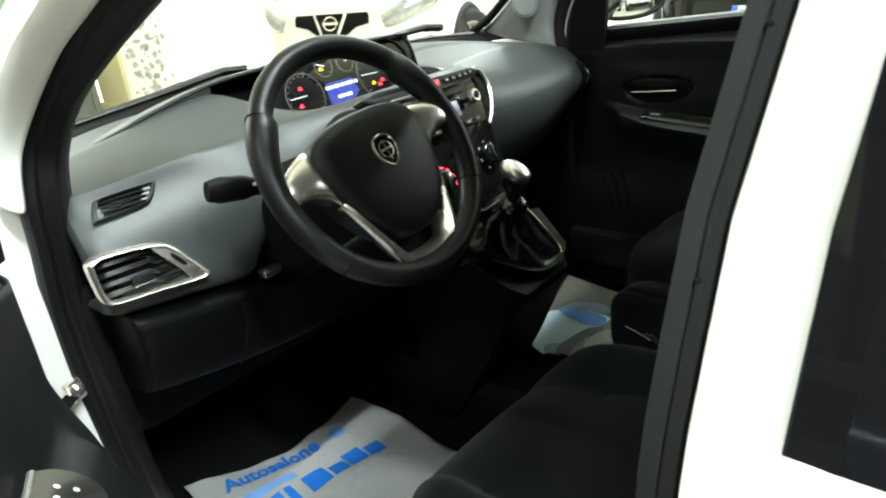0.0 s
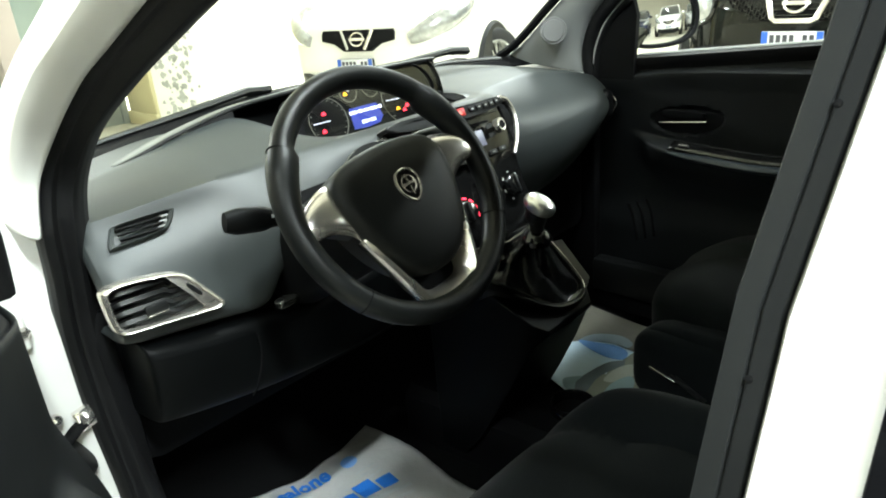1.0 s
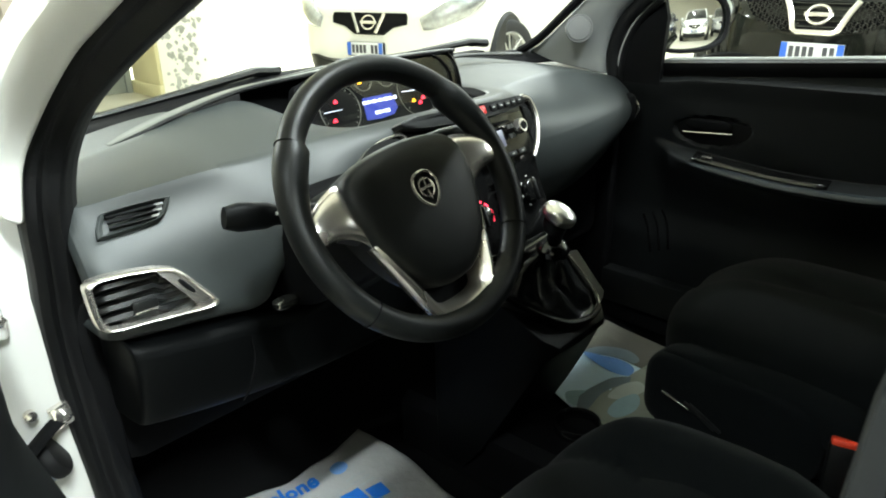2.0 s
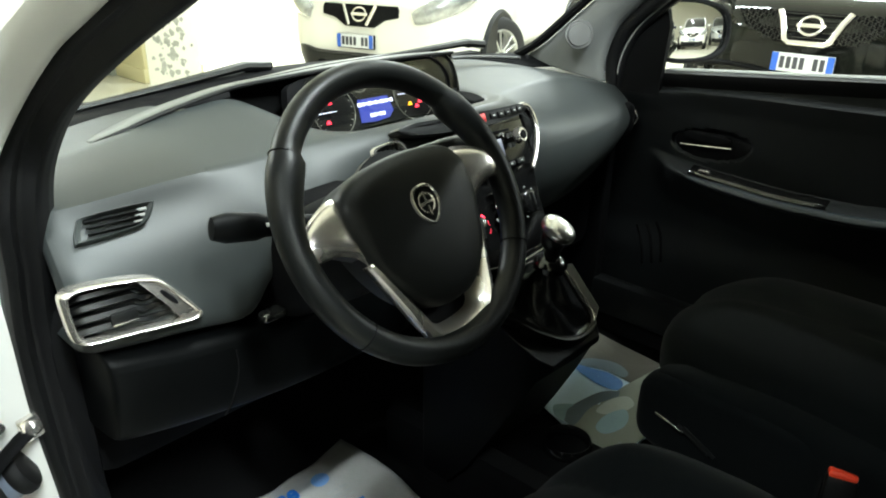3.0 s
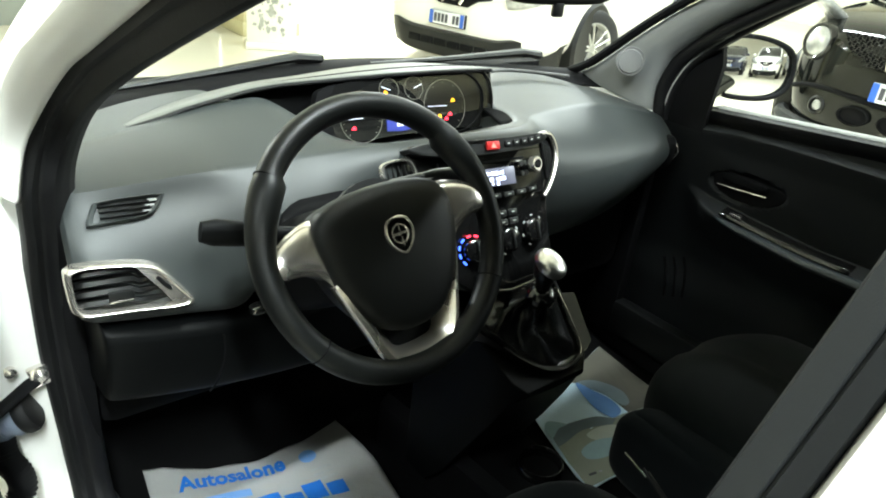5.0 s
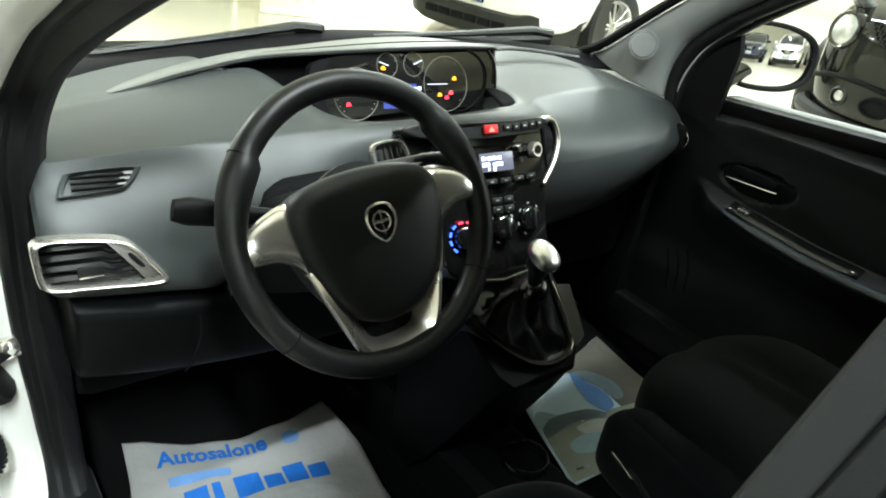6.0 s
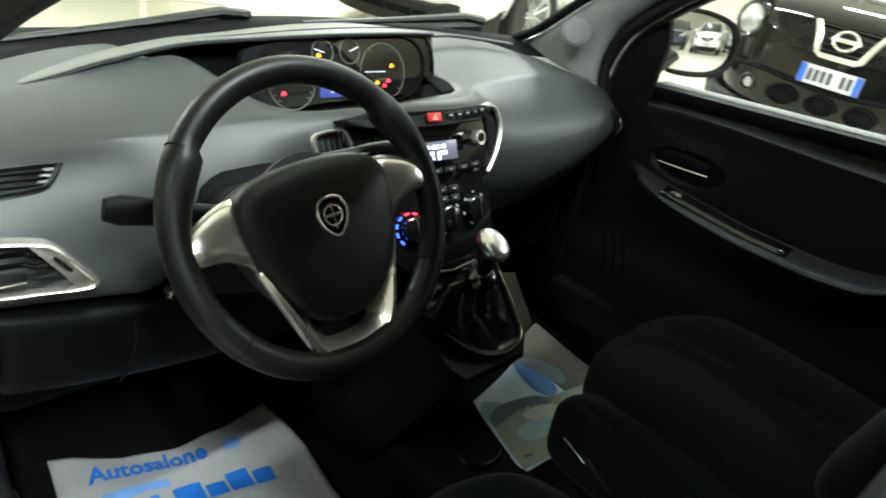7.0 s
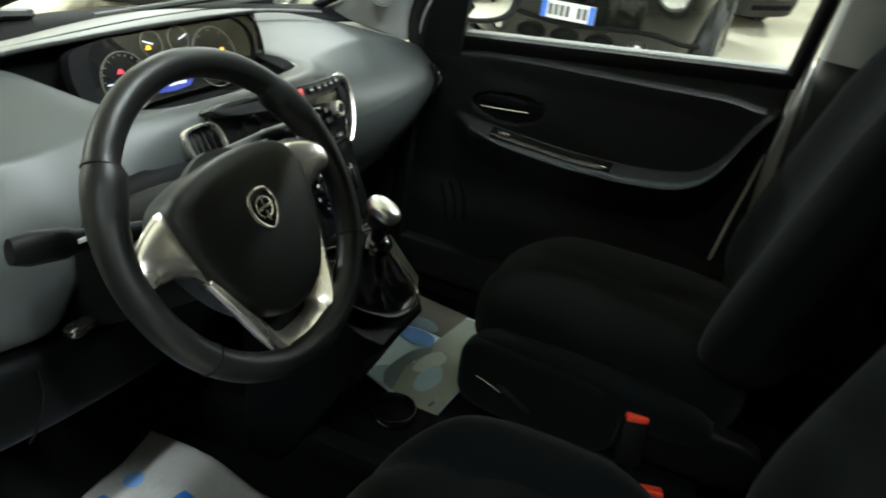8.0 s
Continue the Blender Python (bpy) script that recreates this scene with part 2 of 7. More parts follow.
def letters(body, size, m, fit=None, width=None, bold=0.018):
    """A bmesh of flat letters; m places them; fit moves the points."""
    cu = bpy.data.curves.new("letters", "FONT")
    cu.body, cu.size, cu.resolution_u, cu.offset = body, size, 2, size * bold
    ob = bpy.data.objects.new("letters", cu)
    me = ob.to_mesh()
    bm = B()
    bm.from_mesh(me)
    ob.to_mesh_clear()
    bpy.data.objects.remove(ob)
    bpy.data.curves.remove(cu)
    xs = [v.co.x for v in bm.verts]
    k = width / (max(xs) - min(xs)) if width else 1.0
    x0 = min(xs)
    for v in bm.verts:
        v.co = m @ Vector(((v.co.x - x0) * k, v.co.y, 0))
        if fit:
            v.co = fit(v.co)
    return bm


def lerp(a, b, t):
    return a + (b - a) * t


def smooth(t):
    t = max(0.0, min(1.0, t))
    return t * t * (3 - 2 * t)


def table(x, rows):
    """Values between rows of (x, value)."""
    if x <= rows[0][0]:
        return rows[0][1]
    for (a, u), (b, v) in zip(rows, rows[1:]):
        if x <= b:
            return lerp(u, v, (x - a) / (b - a))
    return rows[-1][1]


# ---- showroom ----
def slab(name, c, s, mat, label, category, bev=0.0):
    return tagged(part(name, box(B(), c, s, bev), mat, None), label, category, kind="structure")


slab("floor", (2, -6, -0.05), (24, 36, 0.1), FLOORMAT, "polished cream tiled showroom floor", "floor")
slab("ceiling", (2, -6, CEILING + 0.06), (24, 36, 0.12), CEIL, "white painted showroom ceiling", "ceiling")
slab("wall_north", (2, 11.0, CEILING / 2), (24, 0.2, CEILING), WALL, "cream painted showroom wall", "wall")
slab("wall_south", (2, -23.0, CEILING / 2), (24, 0.2, CEILING), WALL, "cream painted showroom wall", "wall")
slab("wall_west", (-9.0, -6, CEILING / 2), (0.2, 33.8, CEILING), WALL, "cream painted showroom wall", "wall")
slab("wall_east", (13.0, -6, CEILING / 2), (0.2, 33.8, CEILING), WALL, "cream painted showroom wall", "wall")


# ---- steering wheel ----
WC = Vector((-0.352, -0.013, 0.9345))
TIL = radians(31.1)
WN, WU = Vector((0, -math.cos(TIL), math.sin(TIL))), Vector((0, math.sin(TIL), math.cos(TIL)))
WM = Matrix.Translation(WC) @ Matrix(((1, WU.x, WN.x), (0, WU.y, WN.y), (0, WU.z, WN.z))).to_4x4() @ Matrix.Rotation(radians(6), 4, "Z")


def steering_wheel():
    t = thing("steering_wheel", "black leather steering wheel with satin silver spokes", "steering wheel", WC)
    bm = B()
    n = 96
    pts, rad = [], []
    for i in range(n):
        a = math.tau * i / n
        pts.append(WM @ Vector((0.1654 * math.cos(a), 0.1654 * math.sin(a), 0)))
        g = math.degrees(a)
        g = g if g <= 90 else 180 - g          # thumb rests below the upper seams
        k = smooth((40 - g) / 3) * smooth((g - 2) / 34) if 0 < g < 60 else 0.0
        rad.append(0.0158 + 0.0042 * k)
        pts[-1] = WM @ Vector(((0.1654 - 0.0034 * k) * math.cos(a), (0.1654 - 0.0034 * k) * math.sin(a), 0))
    sweep(bm, pts, rad, 18, closed=True, flat=(1.0, 1.08))
    rim = part("rim", bm, LEATHER, t, "black stitched leather rim")
    for a in (34, 140, 216, 324):
        q = [WM @ (Matrix.Rotation(radians(a), 4, "Z") @ Vector((0.1654 + 0.0162 * math.cos(k * math.tau / 20), 0, 0.0175 * math.sin(k * math.tau / 20)))) for k in range(20)]
        part("seam", sweep(B(), q, 0.0009, 6, closed=True), DEEP, rim)
    half = [(0, 0.066), (0.045, 0.063), (0.082, 0.053), (0.100, 0.032), (0.101, 0.0), (0.090, -0.04), (0.072, -0.075), (0.048, -0.102), (0.022, -0.115), (0, -0.117)]
    ring = [Vector((x, y, 0)) for x, y in half] + [Vector((-x, y, 0)) for x, y in half[-2:0:-1]]
    ring = cr(ring, 4, True)
    c = Vector((0, -0.02, 0))
    lay = []
    for s, z in ((0.97, -0.04), (1.0, -0.012), (1.0, 0.002), (0.98, 0.010), (0.93, 0.0155), (0.80, 0.0205), (0.5, 0.0235), (0.2, 0.0245), (0.02, 0.0247)):
        lay.append([WM @ (c + (q - c) * s + Vector((0, 0, z))) for q in ring])
    pad = part("airbag_cover", rings(B(), lay), PAD, t, "dark grey moulded airbag cover")
    # round badge on a shield
    em = WM @ Matrix.Translation((0.002, -0.002, 0.0245))
    shield = cr([(0, 0.022, 0), (0.014, 0.018, 0), (0.0195, 0.004, 0), (0.014, -0.012, 0), (0, -0.0225, 0), (-0.014, -0.012, 0), (-0.0195, 0.004, 0), (-0.014, 0.018, 0)], 5, True)
    bm = B()
    sweep(bm, [em @ q for q in shield], 0.0021, 8, closed=True)
    sweep(bm, [em @ Vector((0.0115 * math.cos(k * math.tau / 24), 0.0015 + 0.0115 * math.sin(k * math.tau / 24), 0.001)) for k in range(24)], 0.0012, 6, closed=True)
    box(bm, em @ Vector((0, 0.0015, 0.001)), (0.020, 0.004, 0.002), 0.0005, em.to_3x3().to_4x4())
    box(bm, em @ Vector((0, 0.009, 0.001)), (0.0016, 0.012, 0.002), 0, em.to_3x3().to_4x4())
    box(bm, em @ Vector((0, -0.008, 0.001)), (0.0016, 0.012, 0.002), 0, em.to_3x3().to_4x4())
    part("badge", bm, CHROME, t, "chrome shield badge with a ring")
    bm = B()
    prism(bm, [(q.x * 0.95, q.y * 0.95) for q in shield], -0.001, 0.0008, em)
    part("badge_field", bm, PIANO, t)
    # side spokes: satin plates between the cover and the rim
    for s in (-1, 1):
        rows = []
        up = [(0.094, 0.046, -0.003), (0.108, 0.045, 0.001), (0.130, 0.037, 0.005), (0.146, 0.028, 0.006), (0.158, 0.020, 0.002)]
        lo = [(0.090, -0.036, 0.002), (0.102, -0.021, 0.004), (0.122, -0.010, 0.007), (0.146, -0.007, 0.008), (0.166, -0.008, 0.002)]
        up, lo = cr(up, 4), cr(lo, 4)
        for a, b in zip(up, lo):
            row = []
            for k in range(9):
                f = k / 8
                q = a.lerp(b, f)
                q.z += 0.003 * math.sin(f * math.pi) - 0.004 * (abs(2 * f - 1) ** 6)
                row.append(WM @ Vector((s * q.x, q.y, q.z)))
            rows.append(row)
        part("spoke", grid(B(), rows), SATIN, t, "satin silver spoke", solid=0.006, offset=0)
        # dark backing and control pad on the spoke
        bm = B()
        prism(bm, [(s * x, y) for x, y in ((0.085, 0.042), (0.13, 0.030), (0.160, 0.015), (0.162, -0.004), (0.12, -0.008), (0.085, -0.03))][:: s], -0.022, -0.004, WM)
        part("spoke_backing", bm, BLACK, t)
    # lower loop of the spoke
    left = cr([(0.093, -0.034, 0.004), (0.085, -0.060, 0.005), (0.074, -0.092, 0.004), (0.062, -0.126, 0.003), (0.050, -0.147, 0.001), (0.030, -0.159, 0.0), (0, -0.162, 0.0)], 5)
    loop = left + [Vector((-q.x, q.y, q.z)) for q in left[-2::-1]]
    rows = []
    for i, q in enumerate(loop):
        tan = (loop[min(i + 1, len(loop) - 1)] - loop[max(i - 1, 0)]).normalized()
        inn = Vector((tan.y, -tan.x, 0))
        if inn.dot(Vector((0, -0.09, 0)) - q) < 0:
            inn = -inn
        w = 0.55 + 0.45 * smooth((-0.05 - q.y) / 0.05)
        rows.append([WM @ (q + inn * (d * w) + Vector((0, 0, h))) for d, h in ((0.003, -0.016), (0, -0.004), (0.001, 0.001), (0.006, 0.003), (0.012, -0.003), (0.024, -0.020), (0.026, -0.026))])
    part("lower_spoke", grid(B(), rows), SATIN, t, "satin silver lower spoke loop", solid=0.003, offset=0)
    bm = B()
    prism(bm, [(-0.06, -0.09), (0.06, -0.09), (0.040, -0.145), (-0.040, -0.145)], -0.032, -0.020, WM)
    part("lower_backing", bm, DEEP, t)
    # hub and column
    bm = B()
    disc_wall(bm, [(0.0, -0.05), (0.05, -0.05), (0.06, -0.03), (0.075, -0.02), (0.075, -0.01), (0.0, -0.01)], WM)
    part("hub", bm, BLACK, t)
    bm = B()
    rows = []
    for z, w, h in ((-0.045, 0.045, 0.05), (-0.055, 0.060, 0.062), (-0.12, 0.068, 0.068), (-0.20, 0.070, 0.07), (-0.30, 0.07, 0.07)):
        rows.append([WM @ Vector((w * math.copysign(abs(math.cos(a)) ** 0.7, math.cos(a)), h * math.copysign(abs(math.sin(a)) ** 0.7, math.sin(a)) - 0.008, z)) for a in [math.tau * k / 28 for k in range(28)]])
    part("column_shroud", rings(bm, rows), DEEP, t, "dark grey steering column shroud")
    # stalks
    a0, a1 = Vector((-0.39, 0.07, 0.905)), Vector((-0.545, 0.098, 0.931))
    st = part("indicator_stalk", sweep(B(), [a0, a0.lerp(a1, 0.3), a0.lerp(a1, 0.62), a0.lerp(a1, 0.68), a0.lerp(a1, 0.9), a1], [0.011, 0.0115, 0.013, 0.0165, 0.0175, 0.013], 14, flat=(0.75, 1.0)), DASH_LOW, t)
    part("stalk_mark", box(B(), a0.lerp(a1, 0.6) + Vector((0, -0.011, 0.006)), (0.014, 0.002, 0.004)), MARK, st)
    a0, a1 = Vector((-0.315, 0.060, 0.966)), Vector((-0.190, 0.052, 0.970))
    st = part("wiper_stalk", sweep(B(), [a0, a0.lerp(a1, 0.3), a0.lerp(a1, 0.6), a0.lerp(a1, 0.64), a1], [0.009, 0.0105, 0.0125, 0.0135, 0.0125], 14, flat=(0.85, 1.0)), BLACK, t)
    part("stalk_mark", box(B(), a0.lerp(a1, 0.5) + Vector((0, -0.009, 0.005)), (0.03, 0.002, 0.003)), MARK, st)
    return t


steering_wheel()


# ---- dashboard ----
def dashboard():
    t = thing("dashboard", "two-tone grey moulded plastic dashboard with silver vents", "dashboard", (0, 0.4, 0.8))
    # sections by x: nine points (y, z) from the lower edge to the windscreen
    secs = [
        (-0.668, [(0.31, 0.77), (0.202, 0.773), (0.197, 0.793), (0.206, 0.862), (0.250, 0.899), (0.268, 0.924), (0.36, 0.940), (0.42, 0.934), (0.60, 0.915)]),
        (-0.60, [(0.30, 0.76), (0.196, 0.768), (0.190, 0.790), (0.202, 0.862), (0.250, 0.901), (0.266, 0.928), (0.400, 0.944), (0.47, 0.934), (0.64, 0.918)]),
        (-0.50, [(0.30, 0.752), (0.186, 0.758), (0.180, 0.782), (0.198, 0.862), (0.246, 0.906), (0.262, 0.935), (0.428, 0.953), (0.50, 0.940), (0.68, 0.922)]),
        (-0.452, [(0.30, 0.742), (0.186, 0.746), (0.177, 0.770), (0.194, 0.866), (0.236, 0.910), (0.257, 0.9365), (0.432, 0.963), (0.50, 0.946), (0.69, 0.925)]),
        (-0.430, [(0.31, 0.772), (0.196, 0.785), (0.182, 0.815), (0.192, 0.870), (0.231, 0.912), (0.255, 0.937), (0.434, 0.967), (0.50, 0.949), (0.695, 0.926)]),
        (-0.40, [(0.30, 0.79), (0.185, 0.805), (0.174, 0.835), (0.19, 0.875), (0.225, 0.915), (0.252, 0.938), (0.436, 0.974), (0.50, 0.952), (0.70, 0.928)]),
        (-0.345, [(0.30, 0.80), (0.195, 0.818), (0.182, 0.846), (0.198, 0.884), (0.23, 0.919), (0.255, 0.940), (0.431, 0.981), (0.47, 0.958), (0.71, 0.93)]),
        (-0.312, [(0.30, 0.80), (0.20, 0.82), (0.185, 0.85), (0.20, 0.886), (0.23, 0.921), (0.256, 0.941), (0.427, 0.986), (0.452, 0.960), (0.71, 0.93)]),
        (-0.285, [(0.30, 0.80), (0.205, 0.825), (0.190, 0.855), (0.202, 0.892), (0.227, 0.926), (0.250, 0.943), (0.376, 0.968), (0.40, 0.928), (0.71, 0.89)]),
        (-0.24, [(0.30, 0.80), (0.21, 0.83), (0.198, 0.86), (0.205, 0.90), (0.222, 0.935), (0.244, 0.947), (0.30, 0.938), (0.350, 0.900), (0.72, 0.86)]),
        (-0.12, [(0.30, 0.80), (0.22, 0.83), (0.205, 0.86), (0.20, 0.90), (0.198, 0.948), (0.222, 0.956), (0.28, 0.920), (0.350, 0.885), (0.72, 0.86)]),
        (0.02, [(0.30, 0.80), (0.22, 0.83), (0.205, 0.86), (0.20, 0.90), (0.192, 0.950), (0.214, 0.957), (0.268, 0.946), (0.310, 0.885), (0.72, 0.86)]),
        (0.10, [(0.30, 0.74), (0.216, 0.75), (0.194, 0.81), (0.193, 0.88), (0.199, 0.945), (0.228, 0.953), (0.276, 0.945), (0.315, 0.885), (0.72, 0.86)]),
        (0.142, [(0.30, 0.71), (0.222, 0.722), (0.190, 0.795), (0.184, 0.876), (0.208, 0.937), (0.255, 0.9475), (0.286, 0.943), (0.318, 0.885), (0.72, 0.86)]),
        (0.160, [(0.30, 0.695), (0.227, 0.712), (0.190, 0.788), (0.180, 0.873), (0.215, 0.932), (0.275, 0.946), (0.330, 0.944), (0.40, 0.946), (0.72, 0.944)]),
        (0.19, [(0.31, 0.68), (0.232, 0.70), (0.190, 0.78), (0.176, 0.87), (0.225, 0.926), (0.300, 0.944), (0.36, 0.946), (0.45, 0.950), (0.72, 0.945)]),
        (0.30, [(0.31, 0.68), (0.232, 0.70), (0.188, 0.78), (0.178, 0.87), (0.238, 0.917), (0.320, 0.946), (0.40, 0.949), (0.50, 0.953), (0.71, 0.945)]),
        (0.44, [(0.32, 0.70), (0.240, 0.715), (0.198, 0.79), (0.191, 0.87), (0.254, 0.911), (0.340, 0.945), (0.42, 0.947), (0.51, 0.951), (0.69, 0.945)]),
        (0.56, [(0.33, 0.76), (0.250, 0.785), (0.215, 0.825), (0.225, 0.866), (0.268, 0.896), (0.318, 0.923), (0.38, 0.929), (0.45, 0.933), (0.64, 0.935)]),
        (0.652, [(0.34, 0.79), (0.285, 0.80), (0.255, 0.830), (0.260, 0.860), (0.282, 0.884), (0.308, 0.902), (0.36, 0.909), (0.42, 0.913), (0.58, 0.915)]),
    ]
    rows = [[Vector((x, y, z)) for y, z in sec] for x, sec in secs]
    # the left end: wider below at the vent, turned in behind the seal
    ends = (-0.668, -0.670, -0.674, -0.676, -0.672, -0.666, -0.665, -0.668, -0.68)
    rows[0] = [Vector((ex, q.y + 0.003, q.z)) for ex, q in zip(ends, rows[0])]
    rows.insert(0, [Vector((q.x + 0.030, q.y + 0.06, q.z - 0.004)) for q in rows[0]])
    # the dash top ends in a slanting edge beside the instruments
    for r in rows:
        if abs(r[0].x - 0.160) < 0.001:
            r[5].x, r[6].x, r[7].x = 0.170, 0.166, 0.150
    # a gently domed face between the two creases
    for r in rows:
        k = smooth((-0.24 - r[0].x) / 0.12)
        r.insert(6, r[5].lerp(r[6], 0.45) + Vector((0, -0.002, 0.0045)) * k)
    bm = grid(B(), rows)
    crease = bm.edges.layers.float.new("crease_edge")
    bm.verts.ensure_lookup_table()
    for k in range(len(rows) - 1):
        e = bm.edges.get((bm.verts[10 * k + 5], bm.verts[10 * k + 15]))
        e[crease], e.smooth = 1.0, False
        if rows[k + 1][0].x < -0.23:
            e = bm.edges.get((bm.verts[10 * k + 7], bm.verts[10 * k + 17]))
            e[crease], e.smooth = 1.0, False
    dash = part("dash_pad", bm, DASH, t, "soft grey plastic dash pad", sub=3, solid=0.006)
    # hood over the instruments: a thin curved lid
    front = cr([(-0.525, 0.442, 0.9515), (-0.478, 0.440, 0.964), (-0.418, 0.437, 0.981), (-0.31, 0.430, 1.004), (-0.20, 0.418, 1.013), (-0.09, 0.408, 1.019), (0.0, 0.402, 1.0215), (0.10, 0.400, 1.0215), (0.170, 0.402, 1.019)], 6)
    back = cr([(-0.522, 0.472, 0.947), (-0.478, 0.510, 0.951), (-0.40, 0.540, 0.963), (-0.29, 0.550, 0.980), (-0.19, 0.555, 0.987), (-0.09, 0.563, 0.994), (0.0, 0.57, 0.997), (0.10, 0.57, 0.997), (0.185, 0.55, 0.992)], 6)
    rows = []
    for a, b in zip(front, back):
        m1 = a.lerp(b, 0.35) + Vector((0, 0, 0.003))
        rows.append([a + Vector((0, 0.012, -0.004)), a, a + Vector((0, 0.008, 0.002)), m1, a.lerp(b, 0.7) + Vector((0, 0, 0.003)), b])
    part("instrument_hood", grid(B(), rows), HOOD, t, "grey plastic hood over the instruments", solid=0.004)
    part("hood_lip", sweep(B(), [q + Vector((0, -0.001, -0.001)) for q in front], 0.0036, 8), BLACK, t, "black front lip of the hood")
    # side wall of the hood and dark recess walls round the instruments
    bm = B()
    grid(bm, [[(0.168, 0.405, 1.016), (0.168, 0.62, 0.978)], [(0.170, 0.378, 0.925), (0.170, 0.62, 0.93)]])
    part("hood_side", bm, BLACK, t, solid=0.004)
    part("recess_wall", grid(B(), [[(q.x, 0.462, 0.87), (q.x, 0.462, q.z - 0.004)] for q in front if -0.30 < q.x]), DEEP, t, "black wall behind the instruments", solid=0.003)
    # floor of the recess below the instruments, its shade put in as black
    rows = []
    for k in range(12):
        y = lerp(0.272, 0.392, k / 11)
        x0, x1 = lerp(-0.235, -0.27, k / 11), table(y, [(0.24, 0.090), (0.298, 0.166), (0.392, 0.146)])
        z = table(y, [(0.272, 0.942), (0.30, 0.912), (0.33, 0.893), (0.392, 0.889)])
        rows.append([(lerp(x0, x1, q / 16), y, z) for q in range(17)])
    part("recess_floor_shade", grid(B(), rows), CARPET, t, "black sheet for the shade in the recess", solid=0.002)

    # black sheet over the recess's side wall under the dash top, for its shade
    part("recess_side_shade", grid(B(), [[(x - 0.003, y, 0.86), (x - 0.003, y, 0.900), (x - 0.003, y, 0.9425)] for x, y in ((0.171, 0.290), (0.169, 0.300), (0.160, 0.335), (0.148, 0.385), (0.146, 0.44))]), CARPET, t, "black sheet for the shaded side of the recess", solid=0.002)
    # flat black wedge laid over the gap, standing for the shade inside
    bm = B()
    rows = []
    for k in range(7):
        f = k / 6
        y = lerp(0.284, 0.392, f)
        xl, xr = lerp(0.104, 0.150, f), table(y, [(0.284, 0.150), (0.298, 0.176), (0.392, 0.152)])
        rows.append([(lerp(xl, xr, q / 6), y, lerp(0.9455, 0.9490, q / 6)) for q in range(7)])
    part("wedge_shade", grid(bm, rows), CARPET, t, "black wedge-shaped sheet standing for shade", solid=0.002)
    # instrument panel
    LMx = Matrix(((1, 0, 0), (0, 0.34, -0.94), (0, 0.94, 0.34))).to_4x4()
    LM = Matrix.Translation((0, 0.380, 0.958)) @ LMx          # local x right, y up the face, z to the driver
    out = cr([(-0.225, 0.03, 0), (-0.222, -0.02, 0), (-0.19, -0.046, 0), (-0.05, -0.042, 0), (0.08, -0.042, 0), (0.138, -0.046, 0), (0.156, -0.032, 0), (0.163, 0.0, 0), (0.162, 0.040, 0), (0.145, 0.060, 0), (0.0, 0.064, 0), (-0.19, 0.055, 0)], 4, True)
    bm = B()
    prism(bm, [(q.x, q.y) for q in out], -0.030, -0.012, LM)
    panel = part("instrument_panel", bm, DEEP, t, "black instrument panel with lit gauges")
    # curved clear lens, rounded at its ends
    rows = []
    for k in range(29):
        x = lerp(-0.205, 0.161, k / 28)
        e = min((x + 0.205) / 0.03, (0.161 - x) / 0.022, 1.0)
        h = 0.55 + 0.45 * math.sqrt(max(0.0, 1 - (1 - e) ** 2))
        rows.append([LM @ Vector((x, y, 0.005 - 0.95 * (0.058 - y) ** 2 - 0.004 * ((x + 0.05) / 0.21) ** 4)) for y in [0.009 + h * lerp(-0.053, 0.049, q / 12) for q in range(13)]])
    lens = part("lens", grid(B(), rows), LENS, panel, "clear curved plastic lens")
    part("pod_rim", sweep(B(), [LM @ q for q in cr([(0.098, 0.062, 0.004), (0.124, 0.046, 0.0035), (0.140, 0.018, 0.002), (0.132, -0.020, -0.002), (0.098, -0.046, -0.005), (0.062, -0.050, -0.006)], 6)], 0.0042, 10, flat=(1.0, 0.5)), DEEP, panel, "black curved rim beside the gauges")
    part("pod_edge", sweep(B(), [LM @ q for q in cr([(0.146, 0.062, 0.004), (0.161, 0.038, 0.003), (0.164, 0.0, 0.001), (0.156, -0.034, -0.003), (0.136, -0.048, -0.006), (0.10, -0.050, -0.007)], 6)], 0.0026, 8), PIANO, panel, "glossy black edge of the instrument pod")
    lens.visible_shadow = False

    def dial(name, x, y, r, ticks, needle):
        bm = B()
        m = LM @ Matrix.Translation((x, y, -0.0115))
        sweep(bm, [m @ Vector((r * math.cos(a), r * math.sin(a), 0.001)) for a in [math.tau * k / 40 for k in range(40)]], 0.0007, 6, closed=True)
        part(name, bm, RINGMAT, panel, "thin silver gauge ring")
        bm = B()
        for k in range(ticks):
            a = radians(225 - 270 * k / (ticks - 1))
            mm = Matrix.Rotation(a, 4, "Z")
            box(bm, m @ (mm @ Vector((r * 0.88, 0, 0.001))), (r * 0.07, 0.0006, 0.001), 0, (m @ mm).to_3x3().to_4x4())
        tagged(part("gauge_marks", bm, MARK, panel), kind="stuff")
        bm = B()
        mm = Matrix.Rotation(radians(needle), 4, "Z")
        box(bm, m @ (mm @ Vector((r * 0.4, 0, 0.003))), (r * 0.9, 0.0012, 0.0012), 0, (m @ mm).to_3x3().to_4x4())
        part("needle", bm, SCREENTXT, panel)

    dial("speed_gauge", -0.140, -0.006, 0.044, 17, 180)
    dial("rev_gauge", 0.052, 0.002, 0.050, 9, 178)
    dial("fuel_gauge", -0.074, 0.040, 0.021, 5, 160)
    dial("heat_gauge", -0.018, 0.040, 0.021, 5, 20)

